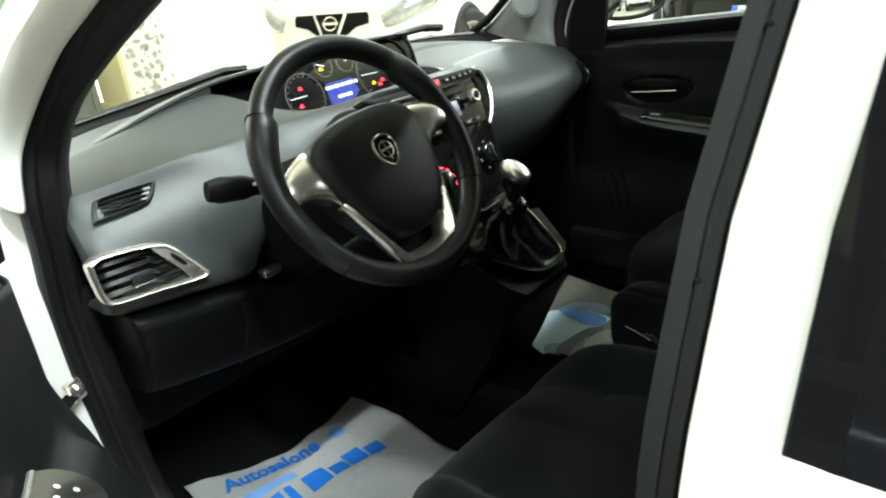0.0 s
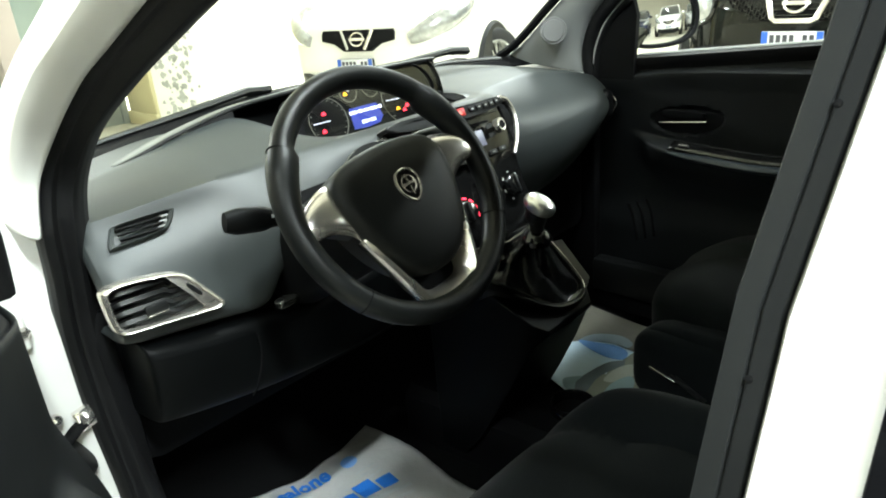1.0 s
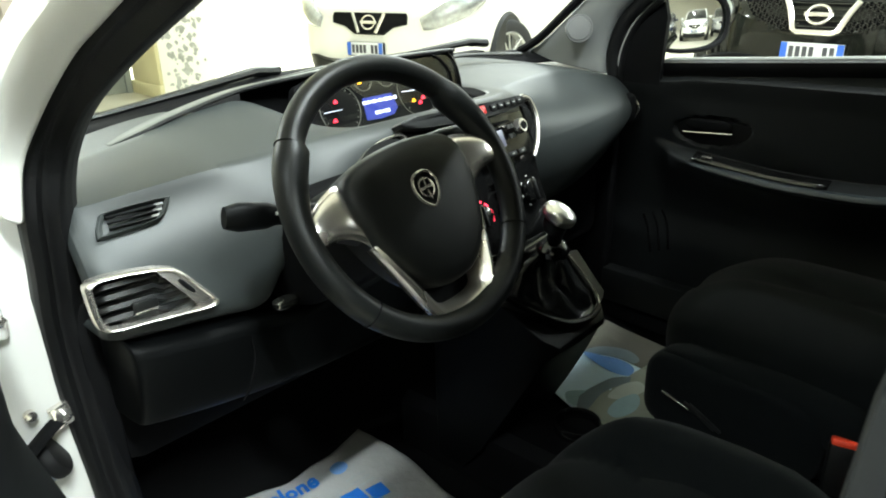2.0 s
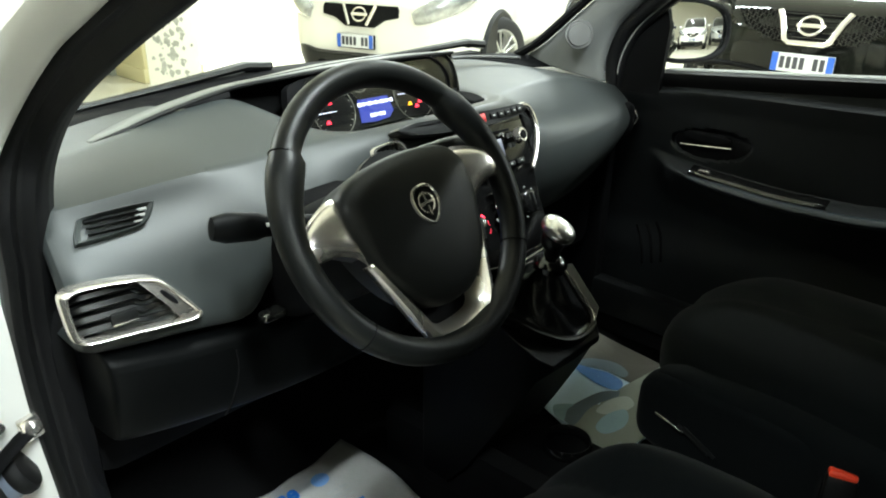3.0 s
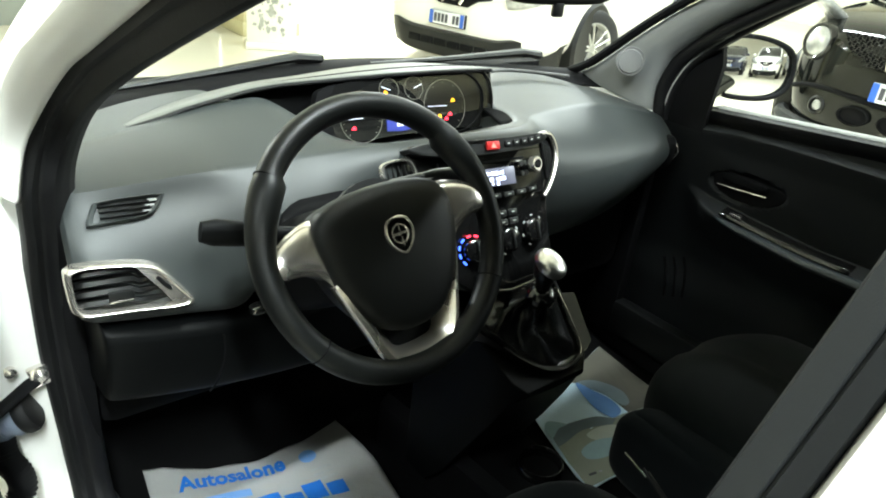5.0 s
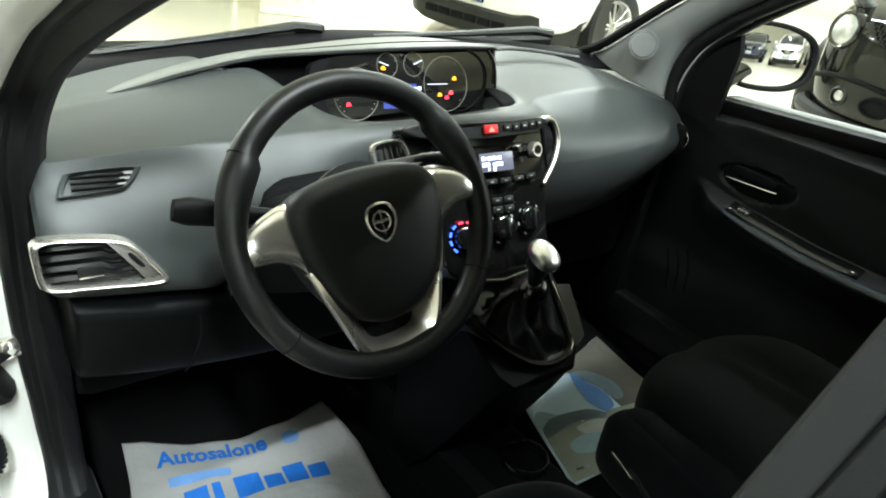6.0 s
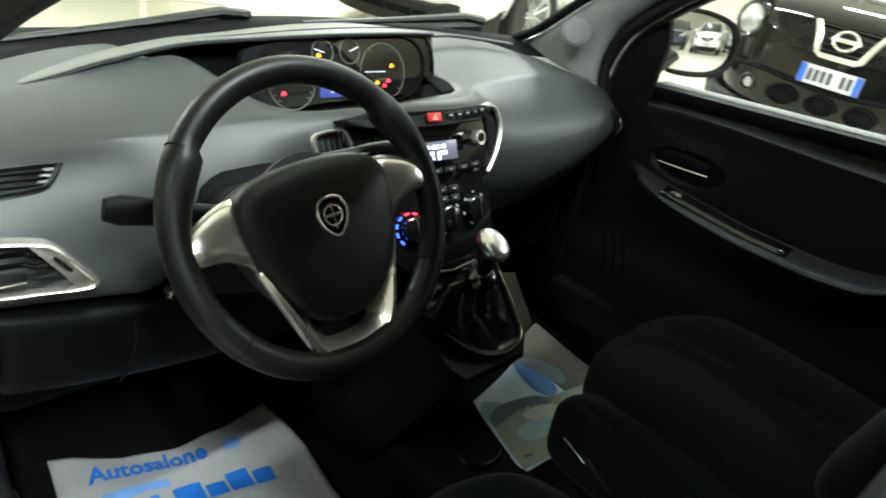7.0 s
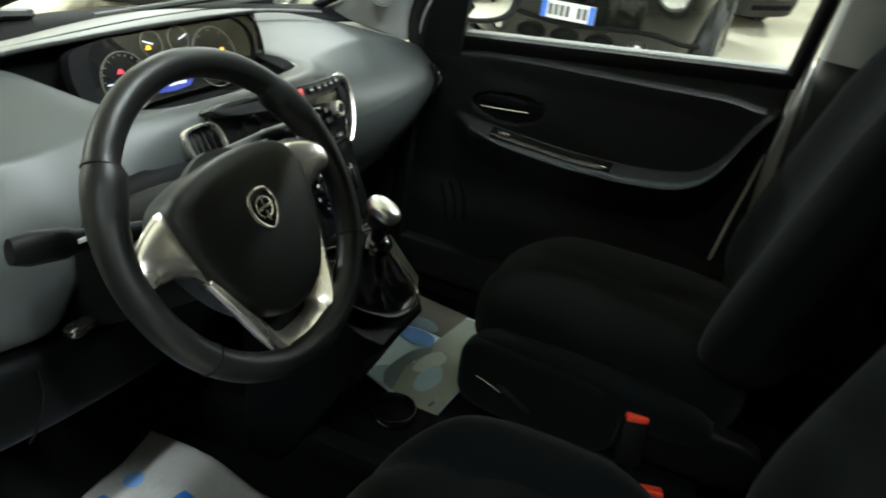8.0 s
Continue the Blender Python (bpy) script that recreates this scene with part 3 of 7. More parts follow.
    def lit(name, x, y, w, h, mat, label=""):
        return part(name, box(B(), LM @ Vector((x, y, -0.010)), (w, h, 0.002), 0.0006, LMx), mat, panel, label)

    part("display", prism(B(), [(-0.088, -0.034), (-0.052, -0.036), (-0.022, -0.033), (-0.009, -0.022), (-0.016, 0.006), (-0.086, 0.006)], -0.011, -0.009, LM), SCREEN, panel, "lit blue display")
    for y, widths in ((-0.003, (4, 3, 2, 4, 2, 3, 2, 4, 3, 2, 3)), (-0.024, (3, 3, 2, 3, 3))):
        x = -0.048 - 0.0011 * sum(widths) - 0.0006 * len(widths)
        for k in widths:
            lit("display_mark", x + 0.0011 * k, y, 0.0020 * k, 0.0065 if k > 2 else 0.0045, SCREENTXT).location += LMx @ Vector((0, 0, 0.0016))
            x += 0.0022 * k + 0.0013
    for x, y, mm in ((-0.147, 0.010, LED_RED), (-0.158, -0.022, LED_RED), (-0.083, 0.036, LED_AMBER), (0.036, -0.016, LED_AMBER), (0.052, -0.022, LED_RED), (0.062, -0.014, LED_RED), (0.072, 0.012, LED_AMBER)):
        bm = B()
        disc_wall(bm, [(0.0, 0.0), (0.0030, 0.0), (0.0030, 0.0016), (0.0, 0.0016)], LM @ Matrix.Translation((x, y, -0.0105)), 10)
        box(bm, LM @ Vector((x, y - 0.002, -0.010)), (0.0085, 0.0026, 0.0016), 0, LMx)
        part("warning_light", bm, mm, panel)

    # outer vent with silver frame
    def side_vent(s):
        v0 = Matrix.Translation((s * -0.605, 0.184, 0.829)) @ Matrix.Rotation(radians(s * -4), 4, "Z") @ Matrix.Rotation(radians(90 - 6), 4, "X")
        outl = cr([(-0.0725, -0.014, 0), (-0.0755, 0.026, 0), (-0.071, 0.036, 0), (-0.060, 0.0395, 0), (-0.030, 0.038, 0), (0.010, 0.032, 0), (0.034, 0.022, 0), (0.056, -0.004, 0), (0.074, -0.028, 0), (0.076, -0.035, 0), (0.069, -0.039, 0), (0.040, -0.037, 0), (0.000, -0.033, 0), (-0.055, -0.0285, 0), (-0.067, -0.024, 0)], 4, True)
        outl = [Vector((s * q.x, q.y, 0)) for q in outl]
        bm = B()
        c = Vector((s * -0.01, 0, 0))
        lay = []
        for k, z in ((1.0, -0.010), (1.0, 0.003), (0.985, 0.007), (0.96, 0.0095), (0.93, 0.0105), (0.90, 0.0095), (0.875, 0.006), (0.86, 0.0), (0.855, -0.012)):
            lay.append([v0 @ (c + (q - c) * k + Vector((0, 0, z))) for q in outl])
        rings(bm, lay, caps=False)
        fr = part("vent_frame", bm, SATIN, t, "chrome-framed air vent")
        bm = B()
        prism(bm, [((c + (q - c) * 0.86).x, q.y * 0.86) for q in outl], -0.014, -0.012, v0)
        part("vent_back", bm, DEEP, fr)
        q4 = v0.to_3x3().to_4x4()
        for k in range(4):
            y = -0.018 + 0.0135 * k
            x1 = 0.048 - 0.011 * k
            pts = [(-0.064, y, -0.006), (-0.052, y + 0.002, -0.001), (-0.004 + 0.003 * k, y + 0.001, 0.0), (0.010, y - 0.005, -0.001), (x1, y - 0.006, -0.006)]
            rows = []
            for x, yy, z in pts:
                rows.append([v0 @ Vector((s * x, yy + a, z + b)) for a, b in ((0.0042, -0.012), (0.0040, -0.001), (-0.0015, 0.0015), (-0.0045, -0.003), (-0.0045, -0.012))])
            part("vent_slat", grid(B(), rows), BLACK, fr, solid=0.001)
        part("vent_tab", box(B(), v0 @ Vector((s * -0.014, -0.008, 0.0045)), (0.030, 0.013, 0.005), 0.0015, q4), BLACK, fr)
        part("tab_edge", box(B(), v0 @ Vector((s * -0.014, -0.0152, 0.006)), (0.028, 0.0022, 0.004), 0.0008, q4), SATIN, fr)
        bm = B()
        prism(bm, [(s * x, y) for x, y in ((0.004, 0.030), (0.032, 0.021), (0.054, -0.006), (0.072, -0.030), (0.064, -0.035), (0.050, -0.034), (0.036, -0.012))][::s], -0.006, 0.0085, v0, 0.002, 0.95)
        part("vent_cap", bm, SATIN, fr, "satin silver vent corner")
        part("vent_wheel", blob(B(), v0 @ Vector((s * 0.038, 0.000, 0.0085)), (0.0030, 0.014, 0.0012), 0.7, 0.7, 16, 8, m=q4 @ Matrix.Rotation(radians(s * 38), 4, "Z")), DEEP, fr)

    side_vent(1)
    # right outer vent, seen edge on
    bm = B()
    vr = cr([(0.646, 0.290, 0.880), (0.652, 0.262, 0.872), (0.656, 0.240, 0.846), (0.656, 0.242, 0.828), (0.645, 0.260, 0.797), (0.625, 0.268, 0.800)], 6)
    sweep(bm, vr, 0.0022, 8)
    frr = part("vent_frame", bm, CHROME, t, "chrome-framed air vent")
    part("vent_back", blob(B(), (0.632, 0.266, 0.838), (0.024, 0.026, 0.040), 0.6, 0.6), DEEP, frr)

    # narrow side-window vent
    s0 = Matrix.Translation((-0.590, 0.240, 0.911)) @ Matrix.Rotation(radians(-4), 4, "Z") @ Matrix.Rotation(radians(50), 4, "X")
    outl = cr([(-0.048, -0.014, 0), (-0.040, 0.006, 0), (-0.028, 0.013, 0), (0.044, 0.015, 0), (0.050, 0.010, 0), (0.036, -0.008, 0), (0.020, -0.014, 0), (-0.040, -0.018, 0)], 4, True)
    bm = B()
    lay = []
    for k, z in ((1.0, -0.006), (1.0, 0.003), (0.94, 0.005), (0.84, 0.003), (0.82, -0.008)):
        lay.append([s0 @ Vector((q.x * k, q.y * k, z)) for q in outl])
    rings(bm, lay, caps=False)
    fr = part("window_vent", bm, DASH, t, "narrow dark vent for the side window")
    part("vent_back", prism(B(), [(q.x * 0.84, q.y * 0.84) for q in outl], -0.008, -0.006, s0), DEEP, fr)
    for k in range(3):
        part("vent_slat", box(B(), s0 @ Vector((0.0, -0.008 + 0.0075 * k, 0.0)), (0.062, 0.0022, 0.006), 0.0006, s0.to_3x3().to_4x4()), DASH_LOW, fr)
    for k in range(3):
        part("vent_tab", box(B(), s0 @ Vector((0.027 + 0.004 * k, -0.0065 + 0.0072 * k, 0.001)), (0.012, 0.0042, 0.003), 0.001, s0.to_3x3().to_4x4()), TRIM, fr)

    # arched black sheet on the dash face: shade of the hollow round the column
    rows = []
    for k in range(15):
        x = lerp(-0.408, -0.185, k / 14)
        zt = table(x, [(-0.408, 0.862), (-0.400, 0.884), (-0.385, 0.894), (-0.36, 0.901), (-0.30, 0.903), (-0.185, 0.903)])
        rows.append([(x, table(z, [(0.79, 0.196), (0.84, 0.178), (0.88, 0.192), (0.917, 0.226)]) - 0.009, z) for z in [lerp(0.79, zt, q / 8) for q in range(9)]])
    part("column_hollow_shade", grid(B(), rows), DEEP, t, "black sheet for the shaded hollow round the steering column", solid=0.004)
    # knee panel under the wheel
    rows = []
    for x, y0, z0, z1 in ((-0.645, 0.30, 0.634, 0.760), (-0.644, 0.20, 0.634, 0.760), (-0.642, 0.188, 0.633, 0.760), (-0.630, 0.184, 0.632, 0.759), (-0.58, 0.178, 0.624, 0.752), (-0.49, 0.173, 0.612, 0.738), (-0.40, 0.172, 0.602, 0.728), (-0.30, 0.175, 0.595, 0.73), (-0.20, 0.185, 0.59, 0.735), (-0.13, 0.20, 0.58, 0.74)):
        rows.append([(x, y0 + 0.09, z1 + 0.015), (x, y0 + 0.012, z1 + 0.006), (x, y0, z1 - 0.006), (x, y0 + 0.004, lerp(z0, z1, 0.5)), (x, y0 + 0.016, z0 + 0.012), (x, y0 + 0.03, z0), (x, y0 + 0.12, z0 - 0.01)])
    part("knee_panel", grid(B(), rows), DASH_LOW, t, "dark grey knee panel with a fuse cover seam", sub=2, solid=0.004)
    sm = cr([(-0.492, 0.170, 0.728), (-0.490, 0.172, 0.69), (-0.50, 0.179, 0.645), (-0.508, 0.188, 0.622)], 6)
    part("panel_seam", sweep(B(), sm, 0.0016, 6), DEEP, t)
    part("light_switch", blob(B(), (-0.432, 0.170, 0.756), (0.020, 0.011, 0.008), 0.6, 0.6), DARKCHROME, t)
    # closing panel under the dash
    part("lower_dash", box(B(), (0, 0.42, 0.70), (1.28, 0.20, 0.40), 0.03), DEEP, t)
    # cowl vent strip at the windscreen edge
    rows = cr([(0.19, 0.52, 0.974), (0.35, 0.55, 0.974), (0.52, 0.50, 0.963)], 8)
    part("demister_slot", sweep(B(), rows, 0.006, 8, flat=(1.6, 0.7)), BLACK, t)
    return t


RINGMAT = material("dull_gauge_ring", (0.22, 0.22, 0.20), 0.4)
dashboard()


# ---- centre stack and console ----
SMx = Matrix(((1, 0, 0), (0, 0.43, -0.90), (0, 0.90, 0.43))).to_4x4()
SM = Matrix.Translation((0.072, 0.155, 0.913)) @ SMx   # on the radio's face: x right, y up, z to the driver


def centre_stack():
    t = thing("centre_stack", "gloss black centre stack with radio and climate controls", "radio console", (0, 0.15, 0.75))

    def P(x, y, z=0.0):
        return SM @ Vector((x - 0.072, y, z))
    outl = cr([(-0.175, 0.030, 0), (-0.172, 0.044, 0), (-0.15, 0.049, 0), (0.0, 0.051, 0), (0.10, 0.050, 0), (0.150, 0.040, 0), (0.165, 0.012, 0), (0.145, -0.030, 0), (0.108, -0.060, 0), (0.095, -0.12, 0), (0.075, -0.20, 0), (-0.10, -0.20, 0), (-0.135, -0.12, 0), (-0.150, -0.06, 0), (-0.165, -0.02, 0), (-0.175, 0.005, 0)], 4, True)
    bm = B()
    lay = []
    for k, z in ((1.0, -0.07), (1.0, -0.008), (0.985, -0.003), (0.96, -0.001)):
        lay.append([P(q.x * k, q.y * k, z) for q in outl])
    body = part("stack_panel", rings(bm, lay), PIANO, t, "gloss black fascia")
    # round-ended vents with bright surrounds
    m = SM @ Matrix.Translation((-0.252, 0.006, 0)) @ Matrix.Rotation(radians(8), 4, "Z")
    ol = cr([(-0.040, -0.016, 0), (-0.040, 0.010, 0), (-0.030, 0.022, 0), (0.004, 0.025, 0), (0.015, 0.014, 0), (0.016, -0.018, 0), (0.004, -0.029, 0), (-0.028, -0.026, 0)], 4, True)
    lay = []
    for k, z in ((1.0, -0.006), (1.0, 0.004), (0.94, 0.007), (0.84, 0.0065), (0.79, 0.003), (0.77, -0.012)):
        lay.append([m @ Vector((q.x * k, q.y * k, z)) for q in ol])
    v = part("vent_frame", rings(B(), lay, caps=False), CHROME, t, "chrome-framed centre vent")
    part("vent_back", prism(B(), [(q.x * 0.80, q.y * 0.80) for q in ol], -0.014, -0.011, m), DEEP, v)
    for k in range(4):
        part("vent_slat", box(B(), m @ Vector((-0.026 + 0.0095 * k, -0.002, -0.006)), (0.0024, 0.038, 0.010), 0.0008, m.to_3x3().to_4x4() @ Matrix.Rotation(radians(14), 4, "Y")), BLACK, v)
    m = SM @ Matrix.Translation((-0.072, 0, 0))
    bow = cr([(0.098, 0.047, 0.003), (0.124, 0.045, 0.004), (0.145, 0.034, 0.004), (0.154, 0.008, 0.004), (0.144, -0.016, 0.004), (0.116, -0.043, 0.004), (0.091, -0.061, 0.003)], 6)
    v = part("vent_frame", sweep(B(), [m @ q for q in bow], [0.0042 + 0.0024 * math.sin(math.pi * k / (len(bow) - 1)) for k in range(len(bow))], 12), CHROME, t, "curved chrome vent surround")
    part("vent_back", prism(B(), [(0.106, 0.040), (0.130, 0.030), (0.141, 0.008), (0.132, -0.014), (0.112, -0.036), (0.108, -0.02)], -0.004, 0.002, m), DEEP, v)
    for k in range(4):
        part("vent_slat", box(B(), m @ Vector((0.112 + 0.007 * k, 0.006, 0.002)), (0.0022, 0.05 - 0.008 * k, 0.004), 0.0008, m.to_3x3().to_4x4()), BLACK, v)
    # button row with the hazard switch
    part("button_bar", prism(B(), [(q.x - 0.072, q.y) for q in cr([(-0.165, 0.034, 0), (-0.15, 0.052, 0), (0.06, 0.053, 0), (0.105, 0.046, 0), (0.095, 0.034, 0), (-0.04, 0.030, 0)], 4, True)], -0.01, 0.016, SM, 0.004, 0.97), BLACK, t)
    part("hazard_switch", box(B(), P(-0.028, 0.043, 0.017), (0.026, 0.014, 0.004), 0.0012, SMx), LED_HAZ, t, "red hazard switch")
    part("hazard_triangle", prism(B(), [(-0.034 - 0.072, 0.0385), (-0.022 - 0.072, 0.0385), (-0.028 - 0.072, 0.0475)], 0.019, 0.0197, SM), HAZ_MARK, t, "pale warning triangle")
    for k in range(5):
        part("button", box(B(), P(0.005 + 0.019 * k, 0.0435, 0.017), (0.014, 0.010, 0.003), 0.001, SMx), BLACK, t)
        part("button_mark", box(B(), P(0.005 + 0.019 * k, 0.0435, 0.0188), (0.005, 0.002, 0.0006), 0, SMx), MARK, t)
    # radio face
    rd = part("radio_face", prism(B(), [(x - 0.072, y) for x, y in ((-0.125, 0.022), (0.100, 0.026), (0.104, -0.030), (0.090, -0.052), (-0.10, -0.050), (-0.125, -0.03))], -0.008, 0.002, SM, 0.002, 0.98), PIANO, t)
    part("disc_slot", box(B(), P(-0.01, 0.016, 0.0022), (0.12, 0.004, 0.0016), 0.0006, SMx), DEEP, rd)
    part("radio_display", box(B(), P(-0.012, -0.010, 0.003), (0.068, 0.030, 0.002), 0.0006, SMx), RADIOLCD, rd, "lit radio display")
    for y, marks in ((-0.003, (3, 2, 4, 3, 2, 3)), (-0.013, (3, 4, 0, 2, 3, 4)), (-0.0205, (0, 0, 2, 0, 3))):
        x = -0.042
        for w in marks:
            if w:
                part("display_mark", box(B(), P(x + 0.0009 * w, y, 0.0045), (0.0017 * w, 0.0064 if w > 2 else 0.0042, 0.0008), 0, SMx), SCREENTXT, rd)
            x += 0.0018 * max(w, 2) + 0.0016
    kn = SM @ Matrix.Translation((0.0, 0.0, 0.002))
    part("volume_knob", disc_wall(B(), [(0, 0), (0.0135, 0), (0.0130, 0.012), (0.0115, 0.014), (0, 0.0135)], kn, 24), SATIN, rd, "silver rotary knob")
    part("knob_cap", disc_wall(B(), [(0, 0), (0.008, 0), (0.0075, 0.0158), (0, 0.0155)], kn, 20), DEEP, rd)
    for k in range(6):
        part("radio_button", box(B(), P(-0.085 + 0.029 * k, -0.041, 0.003), (0.022, 0.008, 0.003), 0.001, SMx), BLACK, rd)
        part("button_mark", box(B(), P(-0.085 + 0.029 * k, -0.041, 0.0047), (0.006, 0.0016, 0.0006), 0, SMx), MARK, rd)
    for k in range(4):
        part("radio_button", disc_wall(B(), [(0, 0), (0.005, 0), (0.0045, 0.003), (0, 0.003)], SM @ Matrix.Translation((-0.030 + 0.010 * (k % 2) , 0.006 - 0.017 * (k // 2), 0.001)), 12), BLACK, rd)
    # climate panel with three lit dials
    for k, (x, y) in enumerate(((-0.086, -0.128), (-0.012, -0.118), (0.048, -0.112))):
        m = SM @ Matrix.Translation((x - 0.072, y, 0.0))
        d = part("climate_dial", disc_wall(B(), [(0, 0), (0.021, 0), (0.020, 0.010), (0.016, 0.013), (0, 0.013)], m, 28), PIANO, t)
        part("dial_grip", box(B(), m @ Vector((0, 0, 0.0145)), (0.005, 0.032, 0.005), 0.0015, m.to_3x3().to_4x4()), BLACK, d)
        if k == 0:
            for j in range(9):
                a = radians(222 - 30 * j)
                mm = Matrix.Rotation(a, 4, "Z")
                part("dial_light", box(B(), m @ (mm @ Vector((0.0265, 0, 0.001))), (0.0030, 0.0075, 0.001), 0, (m @ mm).to_3x3().to_4x4()), LED_BLUE if j < 4 else LED_RED, d)
        else:
            for j in range(6):
                a = radians(240 - 50 * j)
                mm = Matrix.Rotation(a, 4, "Z")
                part("dial_mark", box(B(), m @ (mm @ Vector((0.0265, 0, 0.001))), (0.002, 0.005, 0.001), 0, (m @ mm).to_3x3().to_4x4()), MARK, d)
    for k in range(4):
        part("button", box(B(), P(-0.02 + 0.024 * (k % 2), -0.072 - 0.015 * (k // 2), 0.001), (0.020, 0.010, 0.005), 0.001, SMx), BLACK, t)
        part("button_mark", box(B(), P(-0.02 + 0.024 * (k % 2), -0.072 - 0.015 * (k // 2), 0.004), (0.006, 0.0018, 0.0006), 0, SMx), MARK, t)
    # lower lip of the stack
    part("stack_lip", sweep(B(), [P(-0.10, -0.195, 0.003), P(-0.03, -0.203, 0.008), P(0.07, -0.197, 0.003)], 0.0028, 10), DARKCHROME, t)
    # the fascia bends back towards its ends
    for ob in t.children_recursive:
        for v in ob.data.vertices:
            v.co.y += (0.85 if v.co.x < 0.02 else 1.5) * (v.co.x - 0.02) ** 2
    return t


LED_HAZ = material("red_hazard_switch", (0.42, 0.02, 0.02), 0.3, emit=(1, 0.03, 0.03), power=0.08)
HAZ_MARK = material("pale_red_triangle", (0.8, 0.25, 0.2), 0.4, emit=(1, 0.2, 0.15), power=0.4)
centre_stack()


def console():
    t = thing("gear_console", "black gear console with a leather boot and satin knob", "gear console", (0, 0, 0.3))
    KMx = Matrix(((1, 0, 0), (0, 0.83, -0.55), (0, 0.55, 0.83))).to_4x4()
    KM = Matrix.Translation((0.0, 0.02, 0.665)) @ KMx
    outl = cr([(-0.090, 0.070, 0), (-0.104, 0.034, 0), (-0.078, -0.010, 0), (-0.052, -0.044, 0), (-0.020, -0.070, 0), (0.022, -0.080, 0), (0.060, -0.074, 0), (0.080, -0.056, 0), (0.092, 0.004, 0), (0.103, 0.062, 0), (0.096, 0.082, 0), (0.0, 0.093, 0), (-0.07, 0.09, 0)], 4, True)
    bm = B()
    lay = []
    for k, z in ((1.0, -0.05), (1.02, -0.018), (1.02, -0.006), (0.985, 0.001), (0.93, 0.001), (0.90, -0.006)):
        lay.append([KM @ Vector((q.x * k, q.y * k, z)) for q in outl])
    part("console_surround", rings(bm, lay), SURROUND, t, "gloss black surround")
    rimc = [KM @ Vector((q.x * 0.90, q.y * 0.90, 0.0002)) for q in outl]
    part("inner_rim", sweep(B(), rimc, 0.0009, 8, closed=True), PIANO, t, "thin gloss black ring")
    part("chrome_bar", sweep(B(), [KM @ q for q in cr([(-0.055, 0.077, 0.004), (0.0, 0.080, 0.005), (0.060, 0.078, 0.004)], 5)], 0.0022, 8), CHROME, t, "short chrome bar")
    part("side_line", sweep(B(), [KM @ q for q in cr([(0.099, 0.058, 0.001), (0.091, 0.004, 0.002), (0.079, -0.050, 0.001), (0.066, -0.066, 0.0)], 5)], 0.0012, 8), CHROME, t, "fine bright edge")
    part("console_cheek", prism(B(), [(0.090, -0.058), (0.116, -0.058), (0.137, -0.046), (0.163, 0.052), (0.126, 0.060), (0.085, 0.060)], -0.056, -0.028, KM, 0.004, 0.98), BLACK, t, "black cheek of the console")
    # leather boot with folds, narrowing to the lever
    lay = []
    top = Vector((-0.012, 0.012, 0.757))
    for j in range(13):
        f = j / 12
        row = []
        for i, q in enumerate(outl):
            a = math.tau * i / len(outl)
            b = KM @ Vector((q.x * 0.89, q.y * 0.89, -0.004))
            w = 1 - smooth(f) ** 0.8 * 0.9 if f < 1 else 0.1
            p = top + (b - top) * w
            p.z = lerp(b.z, top.z, f ** 1.25)
            p += Vector((math.cos(a), math.sin(a), 0)) * 0.010 * math.sin(a * 5 + f * 8) * math.sin(f * math.pi)
            p.z += 0.004 * math.sin(f * 16 + a)
            row.append(p)
        lay.append(row)
    part("gear_boot", rings(B(), lay), BOOT, t, "creased black leather gear boot")
    part("lever_collar", disc_wall(B(), [(0, -0.01), (0.026, -0.01), (0.028, 0.0), (0.022, 0.010), (0.012, 0.014), (0, 0.014)], Matrix.Translation((-0.013, 0.012, 0.748)) @ Matrix.Rotation(radians(8), 4, "X"), 24), PIANO, t)
    part("collar_ring", sweep(B(), [(-0.013 + 0.024 * math.cos(a), 0.012 + 0.024 * math.sin(a), 0.750 + 0.004 * math.sin(a)) for a in [math.tau * k / 28 for k in range(28)]], 0.0014, 6, closed=True), CHROME, t)
    part("lever", sweep(B(), [(-0.013, 0.012, 0.750), (-0.016, 0.008, 0.772), (-0.018, 0.005, 0.79)], [0.012, 0.013, 0.018], 12), BLACK, t)
    kb = part("gear_knob", blob(B(), (-0.019, 0.007, 0.794), (0.0175, 0.019, 0.021), 0.85, 0.95, m=Matrix.Rotation(radians(12), 4, "X")), BLACK, t)
    part("knob_cap", blob(B(), (-0.018, 0.0, 0.811), (0.0255, 0.0295, 0.0145), 0.8, 0.95, m=Matrix.Rotation(radians(26), 4, "X") @ Matrix.Rotation(radians(8), 4, "Y")), KNOB, kb, "satin metal knob cap")
    # sides of the console down to the tunnel
    rows = []
    for y, w, z0, z1 in ((0.20, 0.135, 0.28, 0.75), (0.14, 0.132, 0.28, 0.722), (0.10, 0.128, 0.33, 0.696), (0.055, 0.122, 0.412, 0.664), (0.01, 0.110, 0.498, 0.634), (-0.022, 0.098, 0.566, 0.612), (-0.044, 0.075, 0.590, 0.598)):
        rows.append([(-w * 0.80, y, z0), (-w * 0.82, y, lerp(z0, z1, 0.4)), (-w * 0.84, y, z1), (0, y, z1 + 0.002), (w, y, z1), (w * 0.99, y, lerp(z0, z1, 0.4)), (w * 0.96, y, z0), (0, y, z0 - 0.004)])
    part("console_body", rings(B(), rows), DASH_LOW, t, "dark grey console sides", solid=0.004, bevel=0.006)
    # tunnel with two cup holders
    lay = []
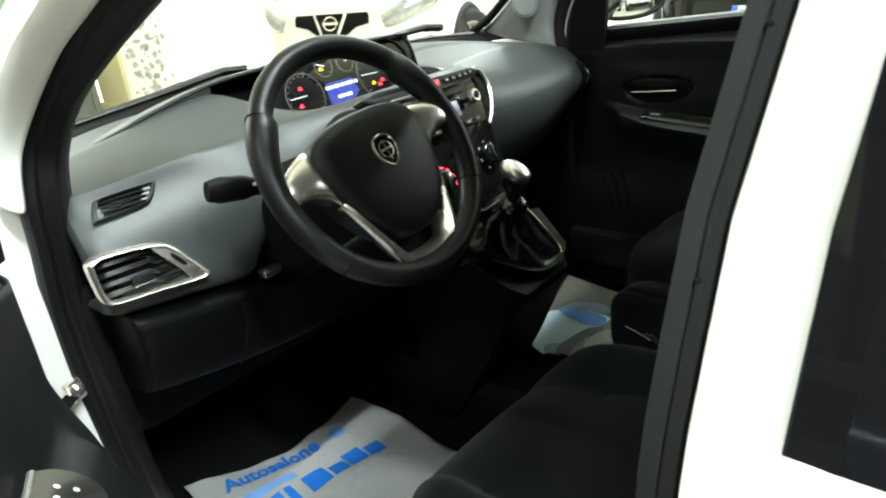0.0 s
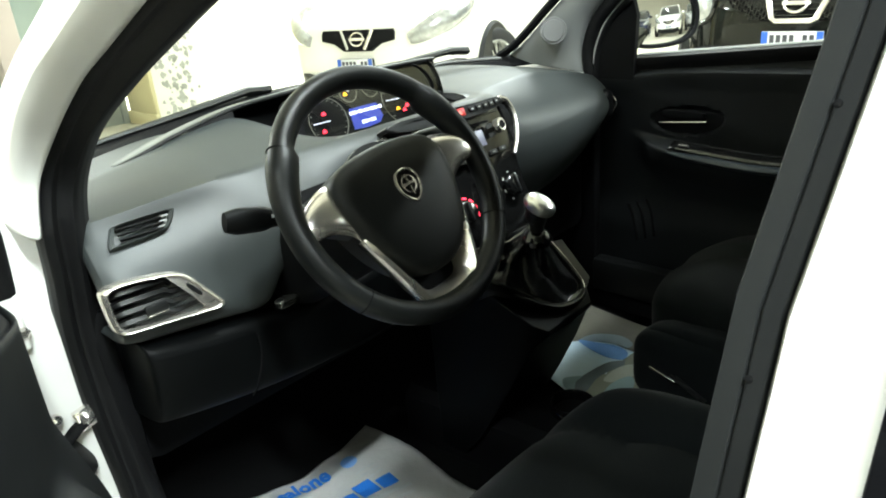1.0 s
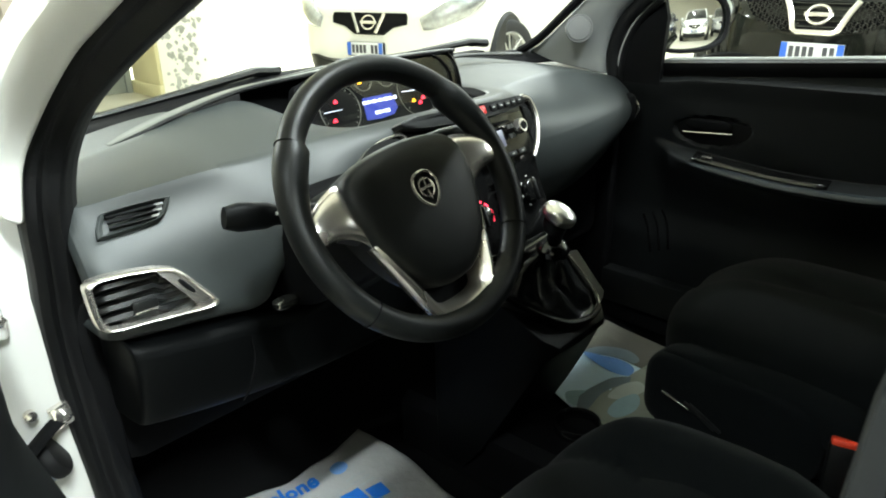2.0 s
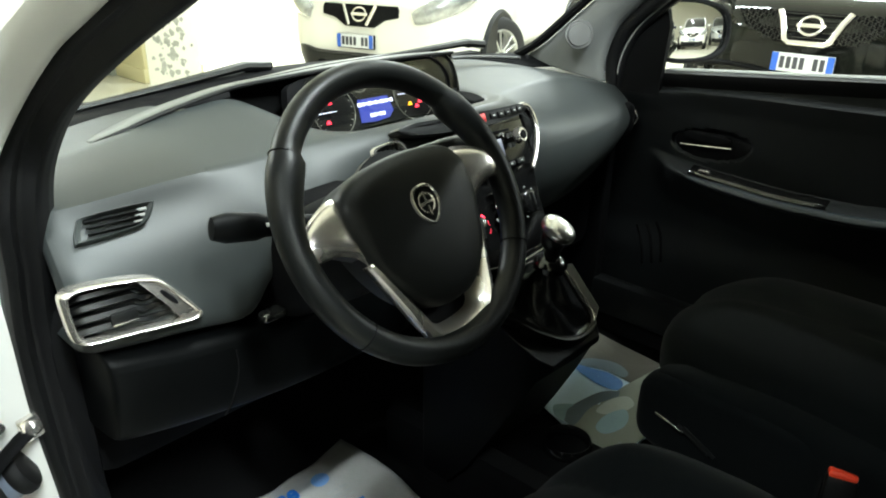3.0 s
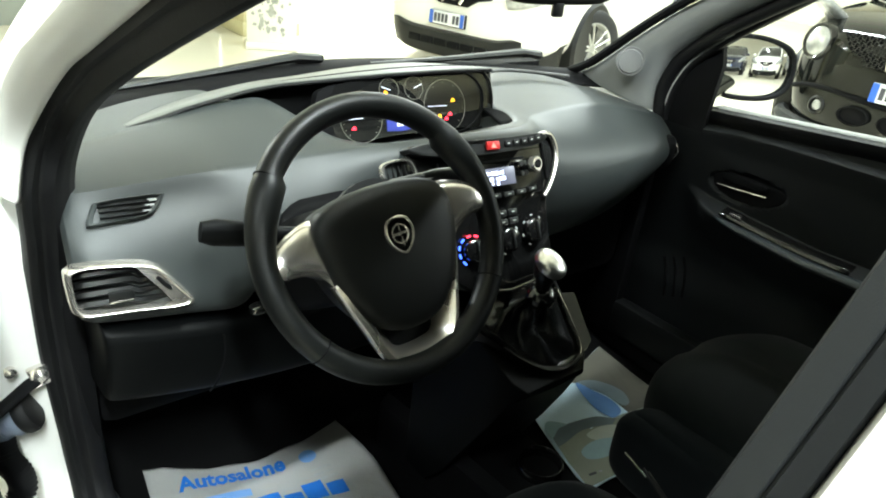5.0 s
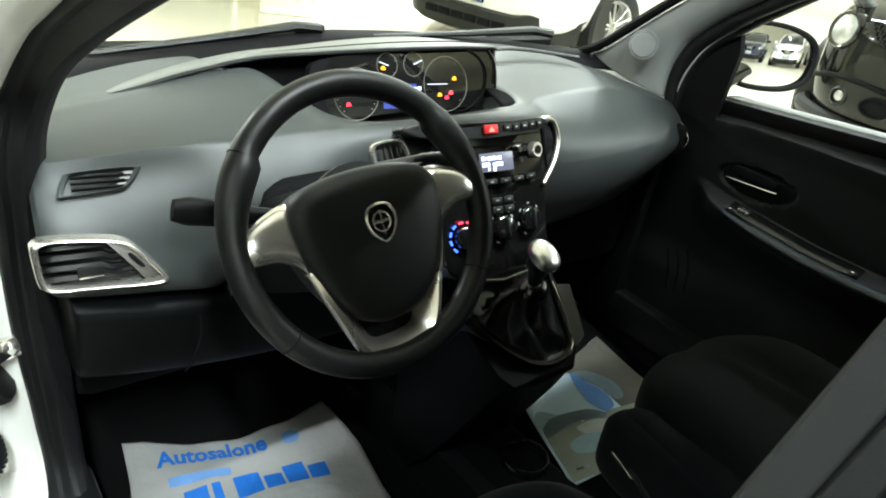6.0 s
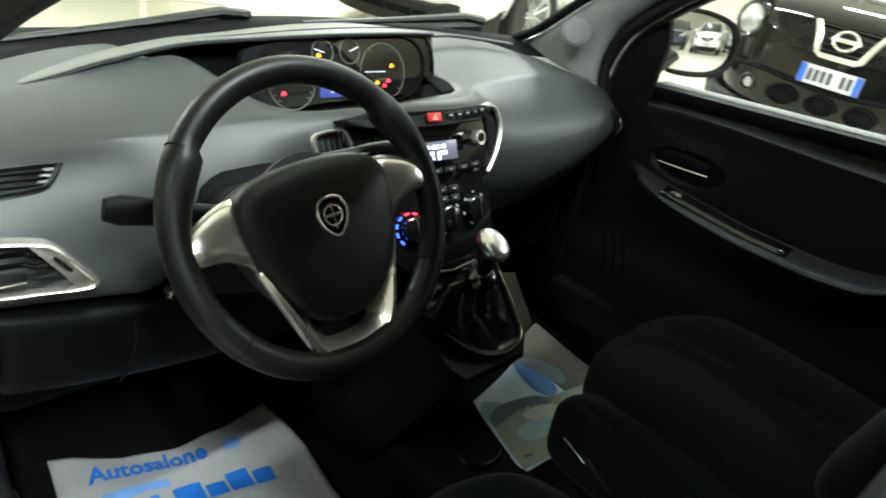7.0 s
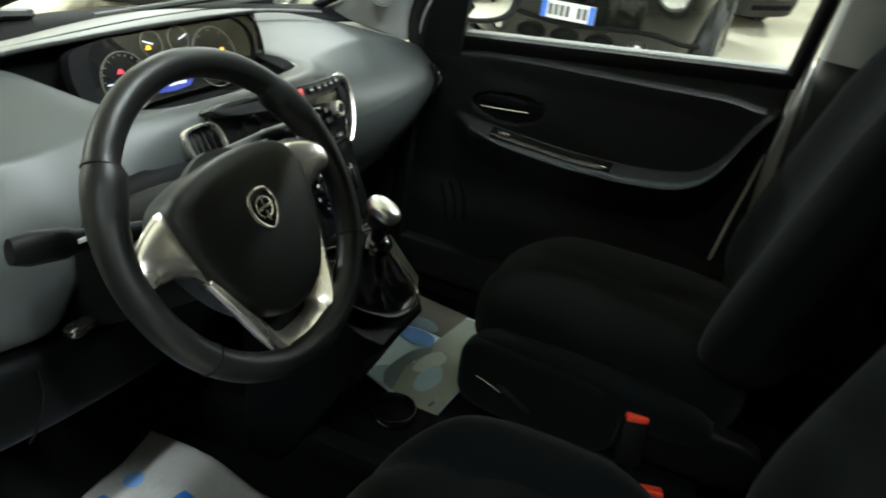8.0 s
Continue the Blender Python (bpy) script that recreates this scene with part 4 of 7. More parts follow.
    for y, w, z in ((0.30, 0.11, 0.38), (0.06, 0.088, 0.382), (-0.10, 0.084, 0.388), (-0.25, 0.09, 0.42), (-0.40, 0.10, 0.44), (-0.90, 0.11, 0.42)):
        lay.append([(-w, y, 0.25), (-w, y, z - 0.02), (-w + 0.02, y, z), (w - 0.02, y, z), (w, y, z - 0.02), (w, y, 0.25)])
    part("tunnel", rings(B(), lay), DEEP, t, "black plastic tunnel cover")
    for x, y in ((0.022, -0.035), (0.006, -0.15)):
        part("cup_holder", disc_wall(B(), [(0.030, 0.36), (0.036, 0.365), (0.038, 0.392), (0.041, 0.396), (0.044, 0.392), (0.044, 0.36)], Matrix.Translation((x, y, 0.008)), 28), PIANO, t, "round cup holder")
    part("holder_rim", sweep(B(), [(0.022 + 0.041 * math.cos(a), -0.035 + 0.041 * math.sin(a), 0.4045) for a in [math.tau * k / 36 for k in range(36)]], 0.0012, 6, closed=True), DARKCHROME, t, "fine bright rim of the cup holder")
    return t


BOOT = material("black_boot_leather", (0.006, 0.0065, 0.0065), 0.22, grain=0.001, scale=300, bump=0.4, spec=0.4)
SURROUND = material("black_console_gloss", (0.004, 0.004, 0.004), 0.28, vary=0.2, spec=0.12)
KNOB = material("satin_knob_metal", (0.80, 0.78, 0.74), 0.30, metal=1.0, vary=0.08, grain=0.001, scale=60, bump=0.3)
console()


# ---- seats ----
def seat(x, yf, zt, label, wide=0.255, plump=False):
    t = thing("front_seat", label, "car seat", (x, yf - 0.25, 0.30), group="front seats")

    def crown(q):
        u, v = q.x / wide, q.y / 0.26
        top = smooth((q.z + 0.01) / 0.05)
        q.z += (0.020 * (1 - u * u) - 0.010 * math.exp(-(u / 0.10) ** 2)) * top
        q.z -= 0.022 * smooth((v - 0.55) / 0.45) * top
        q.x *= 1 - 0.10 * smooth((v - 0.4) / 0.6)
        return q

    def cush(q):
        u, v = q.x / wide, q.y / 0.26
        side = smooth((abs(u) - 0.50) / 0.28)
        top = smooth((q.z + 0.01) / 0.05)
        q.z += (0.034 * side * smooth((1.05 - v) / 0.5) - 0.014 * (1 - side)) * top
        q.z -= 0.007 * math.exp(-((abs(u) - 0.55) / 0.05) ** 2) * top              # stitched groove beside the bolster
        q.z += -0.028 * smooth((v - 0.5) / 0.5) * top - 0.015 * v
        q.z += 0.006 * math.sin(v * 9 + 1) * top * (1 - side)
        q.x *= 1 - 0.14 * smooth((v - 0.3) / 0.7) - 0.05 * smooth((0.02 - q.z) / 0.09) - 0.40 * smooth((-0.1 - v) / 0.9)
        return q
    part("cushion", blob(B(), (x, yf - 0.26, zt - 0.085), (wide, 0.26, 0.085), 0.55, 0.55, 72, 36, shape=cush if not plump else crown), FABRIC, t, "black cloth seat cushion")
    if plump:
        for k in (-1, 1):
            part("side_roll", blob(B(), (x + k * (wide - 0.006), yf - 0.265, zt - 0.085), (0.034, 0.215, 0.046), 0.8, 0.6, 32, 20, shape=lambda q: Vector((q.x, q.y, q.z - 0.014 * smooth((0.05 - q.y) / 0.3)))), FABRIC, t, "black cloth side roll")
            part("side_panel", blob(B(), (x + k * (wide + 0.004), yf - 0.185, zt - 0.135), (0.032, 0.150, 0.075), 0.45, 0.45, 32, 20), FABRIC, t, "black cloth seat side")
    lean = Matrix.Rotation(radians(17), 4, "X")

    def back(q):
        u, v = q.x / 0.25, q.z / 0.33
        q.y += 0.055 * smooth((abs(u) - 0.4) / 0.45) * (1 - 0.5 * smooth((v - 0.3) / 0.7))
        q.x *= 1 - 0.12 * smooth((v - 0.3) / 0.7)
        return q
    rear = 0.585 if plump else 0.665
    part("backrest", blob(B(), (x, yf - rear, zt + 0.275), (0.25, 0.07, 0.33), 0.5, 0.5, 48, 28, m=lean, shape=back), FABRIC, t, "black cloth backrest")
    part("headrest", blob(B(), (x, yf - rear - 0.135, zt + 0.70), (0.14, 0.05, 0.09), 0.5, 0.6, m=lean), FABRIC, t, "black cloth headrest")
    for s in (-0.06, 0.06):
        part("headrest_post", sweep(B(), [(x + s, yf - rear - 0.115, zt + 0.64), (x + s, yf - rear - 0.085, zt + 0.54)], 0.006, 8), CHROME, t)
    for s in (-1, 1):
        part("side_trim", blob(B(), (x + s * (wide - 0.012), yf - 0.32, zt - 0.14), (0.022, 0.24, 0.055), 0.4, 0.4), BLACK, t, "black plastic side trim")
        part("seat_rail", box(B(), (x + s * 0.20, yf - 0.28, 0.315), (0.03, 0.42, 0.09), 0.006), DEEP, t)
    part("seat_base", box(B(), (x, yf - 0.29, 0.385), (0.40, 0.40, 0.15), 0.03), DEEP, t)
    return t


seat(-0.330, -0.108, 0.588, "black cloth driver's seat beside the open door", 0.245)
ps = seat(0.330, -0.085, 0.628, "black cloth passenger seat with a plump cushion and side rolls", 0.215, True)
part("recliner_lever", sweep(B(), cr([(0.074, -0.165, 0.502), (0.070, -0.195, 0.497), (0.070, -0.215, 0.490)], 4), 0.0026, 10), DARKCHROME, ps, "small bright lever")
for k in (0.0, 0.010):
    part("lever_arm", sweep(B(), [(0.072, -0.205 - k, 0.500), (0.070, -0.225 - k, 0.492), (0.072, -0.262 - k, 0.470)], 0.0028, 8), BLACK, ps, "slim dark lever arm")


def buckle(p, turn):
    t = thing("seat_belt_buckle", "black seat belt buckle with a red release button", "seat belt buckle", p, group="buckles")
    m = Matrix.Translation(p) @ Matrix.Rotation(radians(turn), 4, "Z") @ Matrix.Rotation(radians(12), 4, "X")
    part("buckle_body", box(B(), m @ Vector((0, 0, -0.035)), (0.042, 0.022, 0.085), 0.007, m.to_3x3().to_4x4()), BLACK, t)
    part("release_button", box(B(), m @ Vector((0, 0.002, 0.008)), (0.038, 0.020, 0.011), 0.004, m.to_3x3().to_4x4()), RED, t, "red release button")
    part("buckle_strap", sweep(B(), [m @ Vector((0, 0, -0.07)), m @ Vector((0, 0.0, -0.14))], 0.012, 8, flat=(1.2, 0.4)), DEEP, t)


buckle((0.085, -0.445, 0.527), 108)
buckle((0.030, -0.500, 0.443), 108)


# ---- cabin shell ----
def cabin():
    t = thing("car_body", "white hatchback car body with its driver's door opening", "car", (0, 0, 0))
    # floor pan and carpet
    rows = [[(x, y, z) for x in (-0.70, -0.40, 0.0, 0.40, 0.70)] for y, z in ((0.75, 0.62), (0.62, 0.46), (0.52, 0.33), (0.45, 0.268), (0.2, 0.252), (-0.3, 0.262), (-1.3, 0.30))]
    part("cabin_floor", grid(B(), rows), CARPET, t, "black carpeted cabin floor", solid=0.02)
    part("firewall", box(B(), (0, 0.80, 0.62), (1.42, 0.04, 0.62)), DEEP, t)
    # sills
    for s in (-1, 1):
        part("door_sill", box(B(), (s * 0.715, -0.35, 0.30), (0.11, 1.55, 0.20), 0.02), JAMB if s < 0 else RUBBER, t, "painted door sill")
        part("sill_trim", box(B(), (s * 0.655, -0.35, 0.36), (0.05, 1.30, 0.10), 0.015), BLACK, t)
    # kick panels beside the feet
    for s in (-1, 1):
        part("kick_panel", box(B(), (s * 0.655, 0.42, 0.55), (0.035, 0.26, 0.50), 0.012), DEEP, t)
    # driver's side: seal band round the front of the opening
    inner = cr([(-0.545, -0.52, 1.375), (-0.570, -0.36, 1.318), (-0.597, -0.176, 1.236), (-0.613, -0.01, 1.162), (-0.625, 0.093, 1.111), (-0.637, 0.185, 1.056), (-0.648, 0.236, 1.00), (-0.657, 0.252, 0.95), (-0.658, 0.270, 0.88), (-0.658, 0.298, 0.77), (-0.658, 0.296, 0.65), (-0.658, 0.275, 0.50), (-0.660, 0.235, 0.42), (-0.662, 0.12, 0.385), (-0.662, -0.25, 0.375), (-0.662, -0.55, 0.385)], 6)
    outer = cr([(-0.585, -0.50, 1.405), (-0.612, -0.30, 1.34), (-0.638, -0.085, 1.232), (-0.652, 0.045, 1.168), (-0.660, 0.12, 1.13), (-0.673, 0.205, 1.065), (-0.688, 0.256, 1.00), (-0.702, 0.262, 0.93), (-0.702, 0.280, 0.86), (-0.703, 0.303, 0.77), (-0.702, 0.300, 0.65), (-0.694, 0.292, 0.50), (-0.692, 0.255, 0.41), (-0.708, 0.13, 0.365), (-0.708, -0.25, 0.352), (-0.708, -0.55, 0.36)], 6)
    rows = []
    for a, b in zip(inner, outer):
        n = Vector((0, -0.5, -0.2))
        rows.append([a + Vector((0.02, 0.02, 0)), a, a.lerp(b, 0.22) - Vector((0, 0.010, 0.006)), a.lerp(b, 0.45), a.lerp(b, 0.55) + Vector((0, 0.004, 0)), a.lerp(b, 0.75) - Vector((0, 0.008, 0.004)), b, b + Vector((-0.002, 0.02, 0.01))])
    part("door_seal", grid(B(), rows), RUBBER, t, "black rubber door seal", sub=1, solid=0.004)
    # white windscreen pillar outside the seal
    o2 = cr([(-0.585, -0.50, 1.405), (-0.612, -0.30, 1.34), (-0.638, -0.085, 1.232), (-0.652, 0.045, 1.168), (-0.660, 0.12, 1.13), (-0.673, 0.205, 1.065), (-0.688, 0.256, 1.00), (-0.702, 0.262, 0.93)], 6)
    o3 = cr([(-0.560, -0.40, 1.425), (-0.590, -0.15, 1.345), (-0.628, 0.06, 1.245), (-0.645, 0.17, 1.182), (-0.655, 0.24, 1.14), (-0.668, 0.32, 1.085), (-0.682, 0.40, 1.025), (-0.70, 0.45, 0.96)], 6)
    rows = []
    for i, (a, b) in enumerate(zip(o2, o3)):
        k = 1 - 0.70 * smooth((i / (len(o2) - 1) - 0.62) / 0.38)
        rows.append([a, a + Vector((-0.014 * k, 0.004, 0.002)), a + Vector((-0.026 * k, 0.008, 0.004)), a + Vector((-0.034 * k, 0.014, 0.008)), a.lerp(b, 0.3) + Vector((-0.036 * k, 0, 0)), a.lerp(b, 0.8) + Vector((-0.030 * k, 0, 0.004)), b + Vector((-0.012 * k, 0, 0)), b + Vector((0.03, 0.02, 0))])
    part("windscreen_pillar", grid(B(), rows), JAMB, t, "white painted windscreen pillar", sub=1, solid=0.01)
    # hinge pillar: white face behind the door
    rows = []
    for z in [0.28, 0.36, 0.46, 0.56, 0.64, 0.72, 0.82, 0.92, 1.0]:
        k = 0.012 * math.sin(z * 15)
        rows.append([(-0.692, 0.304, z), (-0.700, 0.315, z), (-0.722, 0.326 + k * 0.4, z), (-0.742, 0.330 + k * 0.4, z), (-0.764, 0.345, z), (-0.784, 0.375, z), (-0.800, 0.41, z)])
    part("hinge_pillar", grid(B(), rows), JAMB, t, "white painted hinge pillar", sub=1, solid=0.006)
    rows = []
    for y, w, zt in ((0.40, 0.80, 0.95), (0.60, 0.815, 0.91), (0.9, 0.82, 0.85), (1.2, 0.80, 0.75), (1.45, 0.74, 0.62)):
        rows.append([(-w, y, 0.25), (-w - 0.015, y, 0.55), (-w, y, zt - 0.09), (-w + 0.06, y, zt)])
    for s in (1, -1):
        part("front_wing", grid(B(), [[(q[0] * s, q[1], q[2]) for q in r] for r in rows]), WHITE, t, "white front wing", sub=1, solid=0.004)
    rows = []
    for y, zc in ((0.80, 0.895), (0.95, 0.850), (1.15, 0.775), (1.35, 0.685), (1.50, 0.58), (1.56, 0.42)):
        rows.append([(x, y - 0.22 * abs(x) ** 2, zc - 0.06 * (x / 0.7) ** 2) for x in (-0.76, -0.5, -0.2, 0.2, 0.5, 0.76)])
    part("bonnet", grid(B(), rows), WHITE, t, "white bonnet", sub=2, solid=0.004)
    # cowl and windscreen
    base = cr([(-0.665, 0.55, 0.935), (-0.48, 0.68, 0.935), (-0.25, 0.74, 0.948), (0, 0.757, 0.955), (0.25, 0.74, 0.952), (0.48, 0.68, 0.945), (0.655, 0.56, 0.95)], 6)
    back = [Vector((q.x * 1.04, q.y + 0.09, q.z - 0.02)) for q in base]
    part("cowl", grid(B(), [[a + Vector((0, -0.09, -0.012)), a + Vector((0, -0.03, 0.004)), a + Vector((0, 0.02, 0.006)), b] for a, b in zip(base, back)]), DEEP, t, "black plastic cowl below the windscreen", solid=0.006)
    topl = cr([(-0.56, -0.18, 1.415), (-0.4, -0.12, 1.43), (-0.2, -0.09, 1.438), (0, -0.08, 1.44), (0.2, -0.09, 1.438), (0.4, -0.12, 1.43), (0.56, -0.18, 1.415)], 6)
    rows = [[a.lerp(b, f) + Vector((0, 0.05, 0.02)) * math.sin(f * math.pi) for f in (0, 0.25, 0.5, 0.75, 1)] for a, b in zip(base, topl)]
    ws = part("windscreen", grid(B(), rows), GLASS, t, "clear windscreen")
    ws.visible_shadow = False
    # roof and headliner
    rows = []
    for y, z in ((-0.10, 1.445), (-0.3, 1.475), (-0.8, 1.50), (-1.4, 1.49), (-1.9, 1.44)):
        rows.append([(x, y - 0.06 * abs(x / 0.56), z - 0.05 * (x / 0.6) ** 2) for x in (-0.60, -0.45, -0.2, 0.2, 0.45, 0.60)])
    part("roof", grid(B(), rows), WHITE, t, "white roof", sub=1, solid=0.004, offset=1)
    part("headliner", grid(B(), [[(q[0] * 0.985, q[1], q[2] - 0.02) for q in r] for r in rows]), LINER, t, "light grey headliner", sub=1)
    # driver's side middle pillar
    def bx(z):
        return -0.690 + 0.38 * (0.93 - 1.0 + 0.5 * ((z - 0.93) + math.sqrt((z - 0.93) ** 2 + 0.0009)))

    def by(z):
        return -0.572 - 0.12 * max(0.0, z - 1.06) + 0.002 * smooth((1.08 - z) / 0.14)
    rows, rows2, rows3, inn = [], [], [], []
    for z in (0.36, 0.5, 0.65, 0.78, 0.86, 0.90, 0.93, 0.96, 1.0, 1.03, 1.06, 1.10, 1.15, 1.25, 1.40):
        x, yo = bx(z), by(z)
        rows.append([(x + 0.075, yo - 0.035, z), (x + 0.040, yo - 0.010, z), (x + 0.008, yo + 0.0005, z), (x, yo - 0.002, z), (x - 0.001, yo - 0.0125, z), (x + 0.001, yo - 0.0145, z)])
        rows2.append([(x + 0.001, yo - 0.013, z), (x - 0.002, yo - 0.015, z), (x - 0.002, yo - 0.0225, z), (x + 0.002, yo - 0.0245, z)])
        rows3.append([(x + 0.002, yo - 0.0235, z), (x - 0.005, yo - 0.0265, z), (x - 0.006, yo - 0.045, z), (x - 0.005, yo - 0.061, z), (x + 0.006, yo - 0.066, z)])
        inn.append([(x + 0.03, yo - 0.03, z), (x + 0.10, yo - 0.05, z), (x + 0.10, yo - 0.14, z), (x + 0.03, yo - 0.14, z)])
    part("pillar_trim", grid(B(), rows), GREYRUBBER, t, "dark grey pillar trim strip", solid=0.003)
    part("pillar_trim", grid(B(), rows2), DARKSTRIP, t, "dark grey rubber strip on the pillar", solid=0.003)
    part("middle_pillar", grid(B(), rows3), WHITE, t, "white middle pillar", solid=0.004)
    for z in (1.143, 1.030):
        part("trim_bolt", disc_wall(B(), [(0, -0.002), (0.0022, -0.002), (0.0018, 0.0015), (0, 0.002)], Matrix.Translation((bx(z) - 0.001, by(z) - 0.0155, z)) @ Matrix.Rotation(radians(-69), 4, "Y"), 12), DEEP, t)
    part("pillar_inner", rings(B(), inn), BLACK, t, "black inner pillar cover")
    # rear doors: glass over painted panel
    for s in (-1, 1):
        gl = part("rear_door_glass", grid(B(), [[(s * 0.694, -0.622, 0.955), (s * (0.575 + 0.02 * s), -0.650, 1.39)], [(s * 0.698, -1.35, 0.985), (s * (0.575 + 0.02 * s), -1.15, 1.40)]]), REARGLASS if s < 0 else TINTED, t, "dark rear door glass")
        part("rear_door", grid(B(), [[(s * 0.715, y, 0.30), (s * 0.745, y, 0.55), (s * 0.735, y, 0.80), (s * 0.712, y, 0.93), (s * 0.698, y, 0.962), (s * 0.66, y, 0.962)] for y in (-0.634, -0.66, -0.9, -1.35)]), WHITE, t, "white rear door", sub=1, solid=0.004)
        part("rear_quarter", grid(B(), [[(s * 0.70, -1.35, 0.3), (s * 0.70, -1.35, 1.0), (s * 0.60, -1.2, 1.42)], [(s * 0.66, -1.95, 0.3), (s * 0.66, -1.95, 0.95), (s * 0.56, -1.85, 1.42)]]), WHITE, t, solid=0.004)
    # passenger's side middle pillar: grey above the waist, black below
    rows = []
    for z in (0.36, 0.6, 0.85, 0.98, 1.05, 1.2, 1.42):
        x = 0.700 - 0.22 * max(0.0, z - 0.95)
        k = -0.545 - 0.012 * max(0, z - 1.0) * 4
        rows.append([(x + 0.03, k, z), (x - 0.004, k - 0.012, z), (x - 0.022, k - 0.05, z), (x - 0.022, k - 0.14, z), (x - 0.002, k - 0.19, z)])
    part("right_pillar_trim", grid(B(), rows[3:]), TRIM, t, "grey upper pillar trim", solid=0.004)
    part("right_pillar_cover", grid(B(), [[(p[0] - 0.003, p[1], p[2]) for p in r] for r in rows[:5]]), BLACK, t, "black lower pillar cover", solid=0.004)
    part("right_pillar_base", box(B(), (0.755, -0.60, 0.66), (0.06, 0.20, 0.74), 0.01), JAMB, t, "white right middle pillar")
    for s in (-1, 1):
        part("rear_door_card", box(B(), (s * 0.655, -1.02, 0.64), (0.03, 0.66, 0.60), 0.01), BLACK, t, "black rear door trim")
    part("rear_wall", box(B(), (0, -1.92, 0.70), (1.32, 0.05, 0.80), 0.02), BLACK, t)
    # rear bench
    part("rear_bench", blob(B(), (0, -1.35, 0.52), (0.60, 0.28, 0.14), 0.4, 0.3), FABRIC, t, "black cloth rear bench")
    part("rear_backrest", blob(B(), (0, -1.62, 0.80), (0.60, 0.08, 0.34), 0.4, 0.3, m=Matrix.Rotation(radians(16), 4, "X")), FABRIC, t)
    # bumpers, tailgate and wheels
    for y0, y1, tag in ((1.20, 1.60, "front_bumper"), (-1.70, -2.04, "rear_bumper")):
        rows = []
        for k in range(17):
            a = lerp(-1, 1, k / 16)
            x, y = 0.80 * a * (1 - 0.10 * a ** 4), lerp(y1, y0, abs(a) ** 3.2)
            d = 0.03 if y1 > 0 else -0.03
            rows.append([(x * 0.97, y - d, 0.17), (x, y, 0.25), (x, y + d * 0.5, 0.40), (x * 0.99, y, 0.54), (x * 0.96, y - 2 * d, 0.60)])
        part(tag, grid(B(), rows), WHITE, t, "white painted bumper", sub=1, solid=0.004)
    for s in (-1, 1):
        part("headlamp", blob(B(), (s * 0.60, 1.36, 0.665), (0.13, 0.12, 0.07), 0.7, 0.7, m=Matrix.Rotation(radians(-28 * s), 4, "Z")), LAMP, t, "clear headlamp")
        part("tail_lamp", blob(B(), (s * 0.63, -1.95, 0.95), (0.05, 0.05, 0.16), 0.7, 0.7), TAIL, t, "red tail lamp")
    part("grille", blob(B(), (0, 1.555, 0.50), (0.20, 0.04, 0.10), 0.6, 0.6), DEEP, t, "black grille")
    part("tailgate", grid(B(), [[(x, -1.97 + 0.05 * abs(x / 0.66) ** 3, 0.45), (x, -2.0 + 0.05 * abs(x / 0.66) ** 3, 0.75), (x, -1.97 + 0.05 * abs(x / 0.66) ** 3, 1.0)] for x in (-0.66, -0.4, 0, 0.4, 0.66)]), WHITE, t, "white tailgate", sub=1, solid=0.004)
    part("rear_window", grid(B(), [[(x, -1.965 + 0.05 * abs(x / 0.66) ** 3, 1.01), (x * 0.9, -1.90, 1.42)] for x in (-0.62, -0.3, 0, 0.3, 0.62)]), TINTED, t, "dark rear window", solid=0.004)
    for s in (-1, 1):
        for yw in (1.02, -1.36):
            m = Matrix.Translation((s * 0.715, yw, 0.285)) @ Matrix.Rotation(radians(90 * s), 4, "Y")
            part("wheel_arch", disc_wall(B(), [(0.0, -0.08), (0.335, -0.08), (0.345, 0.098), (0.325, 0.116), (0.0, 0.10)], m, 40), DEEP, t, "black wheel arch")
            wh = part("wheel", disc_wall(B(), [(0.17, 0.04), (0.19, 0.108), (0.25, 0.124), (0.275, 0.115), (0.285, 0.08), (0.285, -0.08), (0.0, -0.08)], m, 40), TYRE, t, "black tyre")
            bm = B()
            disc_wall(bm, [(0.178, 0.06), (0.194, 0.112), (0.182, 0.118), (0.168, 0.10), (0.16, 0.06)], m, 36)
            disc_wall(bm, [(0, 0.07), (0.045, 0.07), (0.04, 0.112), (0, 0.116)], m, 20)
            for k in range(7):
                mm = m @ Matrix.Rotation(math.tau * k / 7, 4, "Z")
                sweep(bm, [mm @ Vector((0.03, 0, 0.105)), mm @ Vector((0.10, 0, 0.110)), mm @ Vector((0.178, 0, 0.102))], [0.017, 0.014, 0.018], 8, flat=(1.2, 0.7))
            part("rim", bm, ALLOY, wh, "silver alloy rim")
    # wipers
    for x0, x1 in ((-0.02, -0.52), (0.62, 0.10)):
        a = Vector((x0, 0.765 - 0.16 * x0 * x0, 0.966))
        b = Vector((x1, 0.735 - 0.16 * x1 * x1, 0.957 - 0.06 * x1 * x1))
        w = part("wiper", sweep(B(), [a, a.lerp(b, 0.12) + Vector((0, 0, 0.010)), a.lerp(b, 0.5) + Vector((0, 0, 0.004)), b], [0.015, 0.013, 0.009, 0.006], 8, flat=(1.3, 0.8)), BLACK, t, "black wiper arm")
        part("wiper_pivot", box(B(), a.lerp(b, 0.05) + Vector((0, 0, 0.004)), (0.07, 0.022, 0.016), 0.005), BLACK, w)
    return t


TAIL = material("red_lamp_plastic", (0.30, 0.01, 0.01), 0.15, coat=1.0)
cabin()


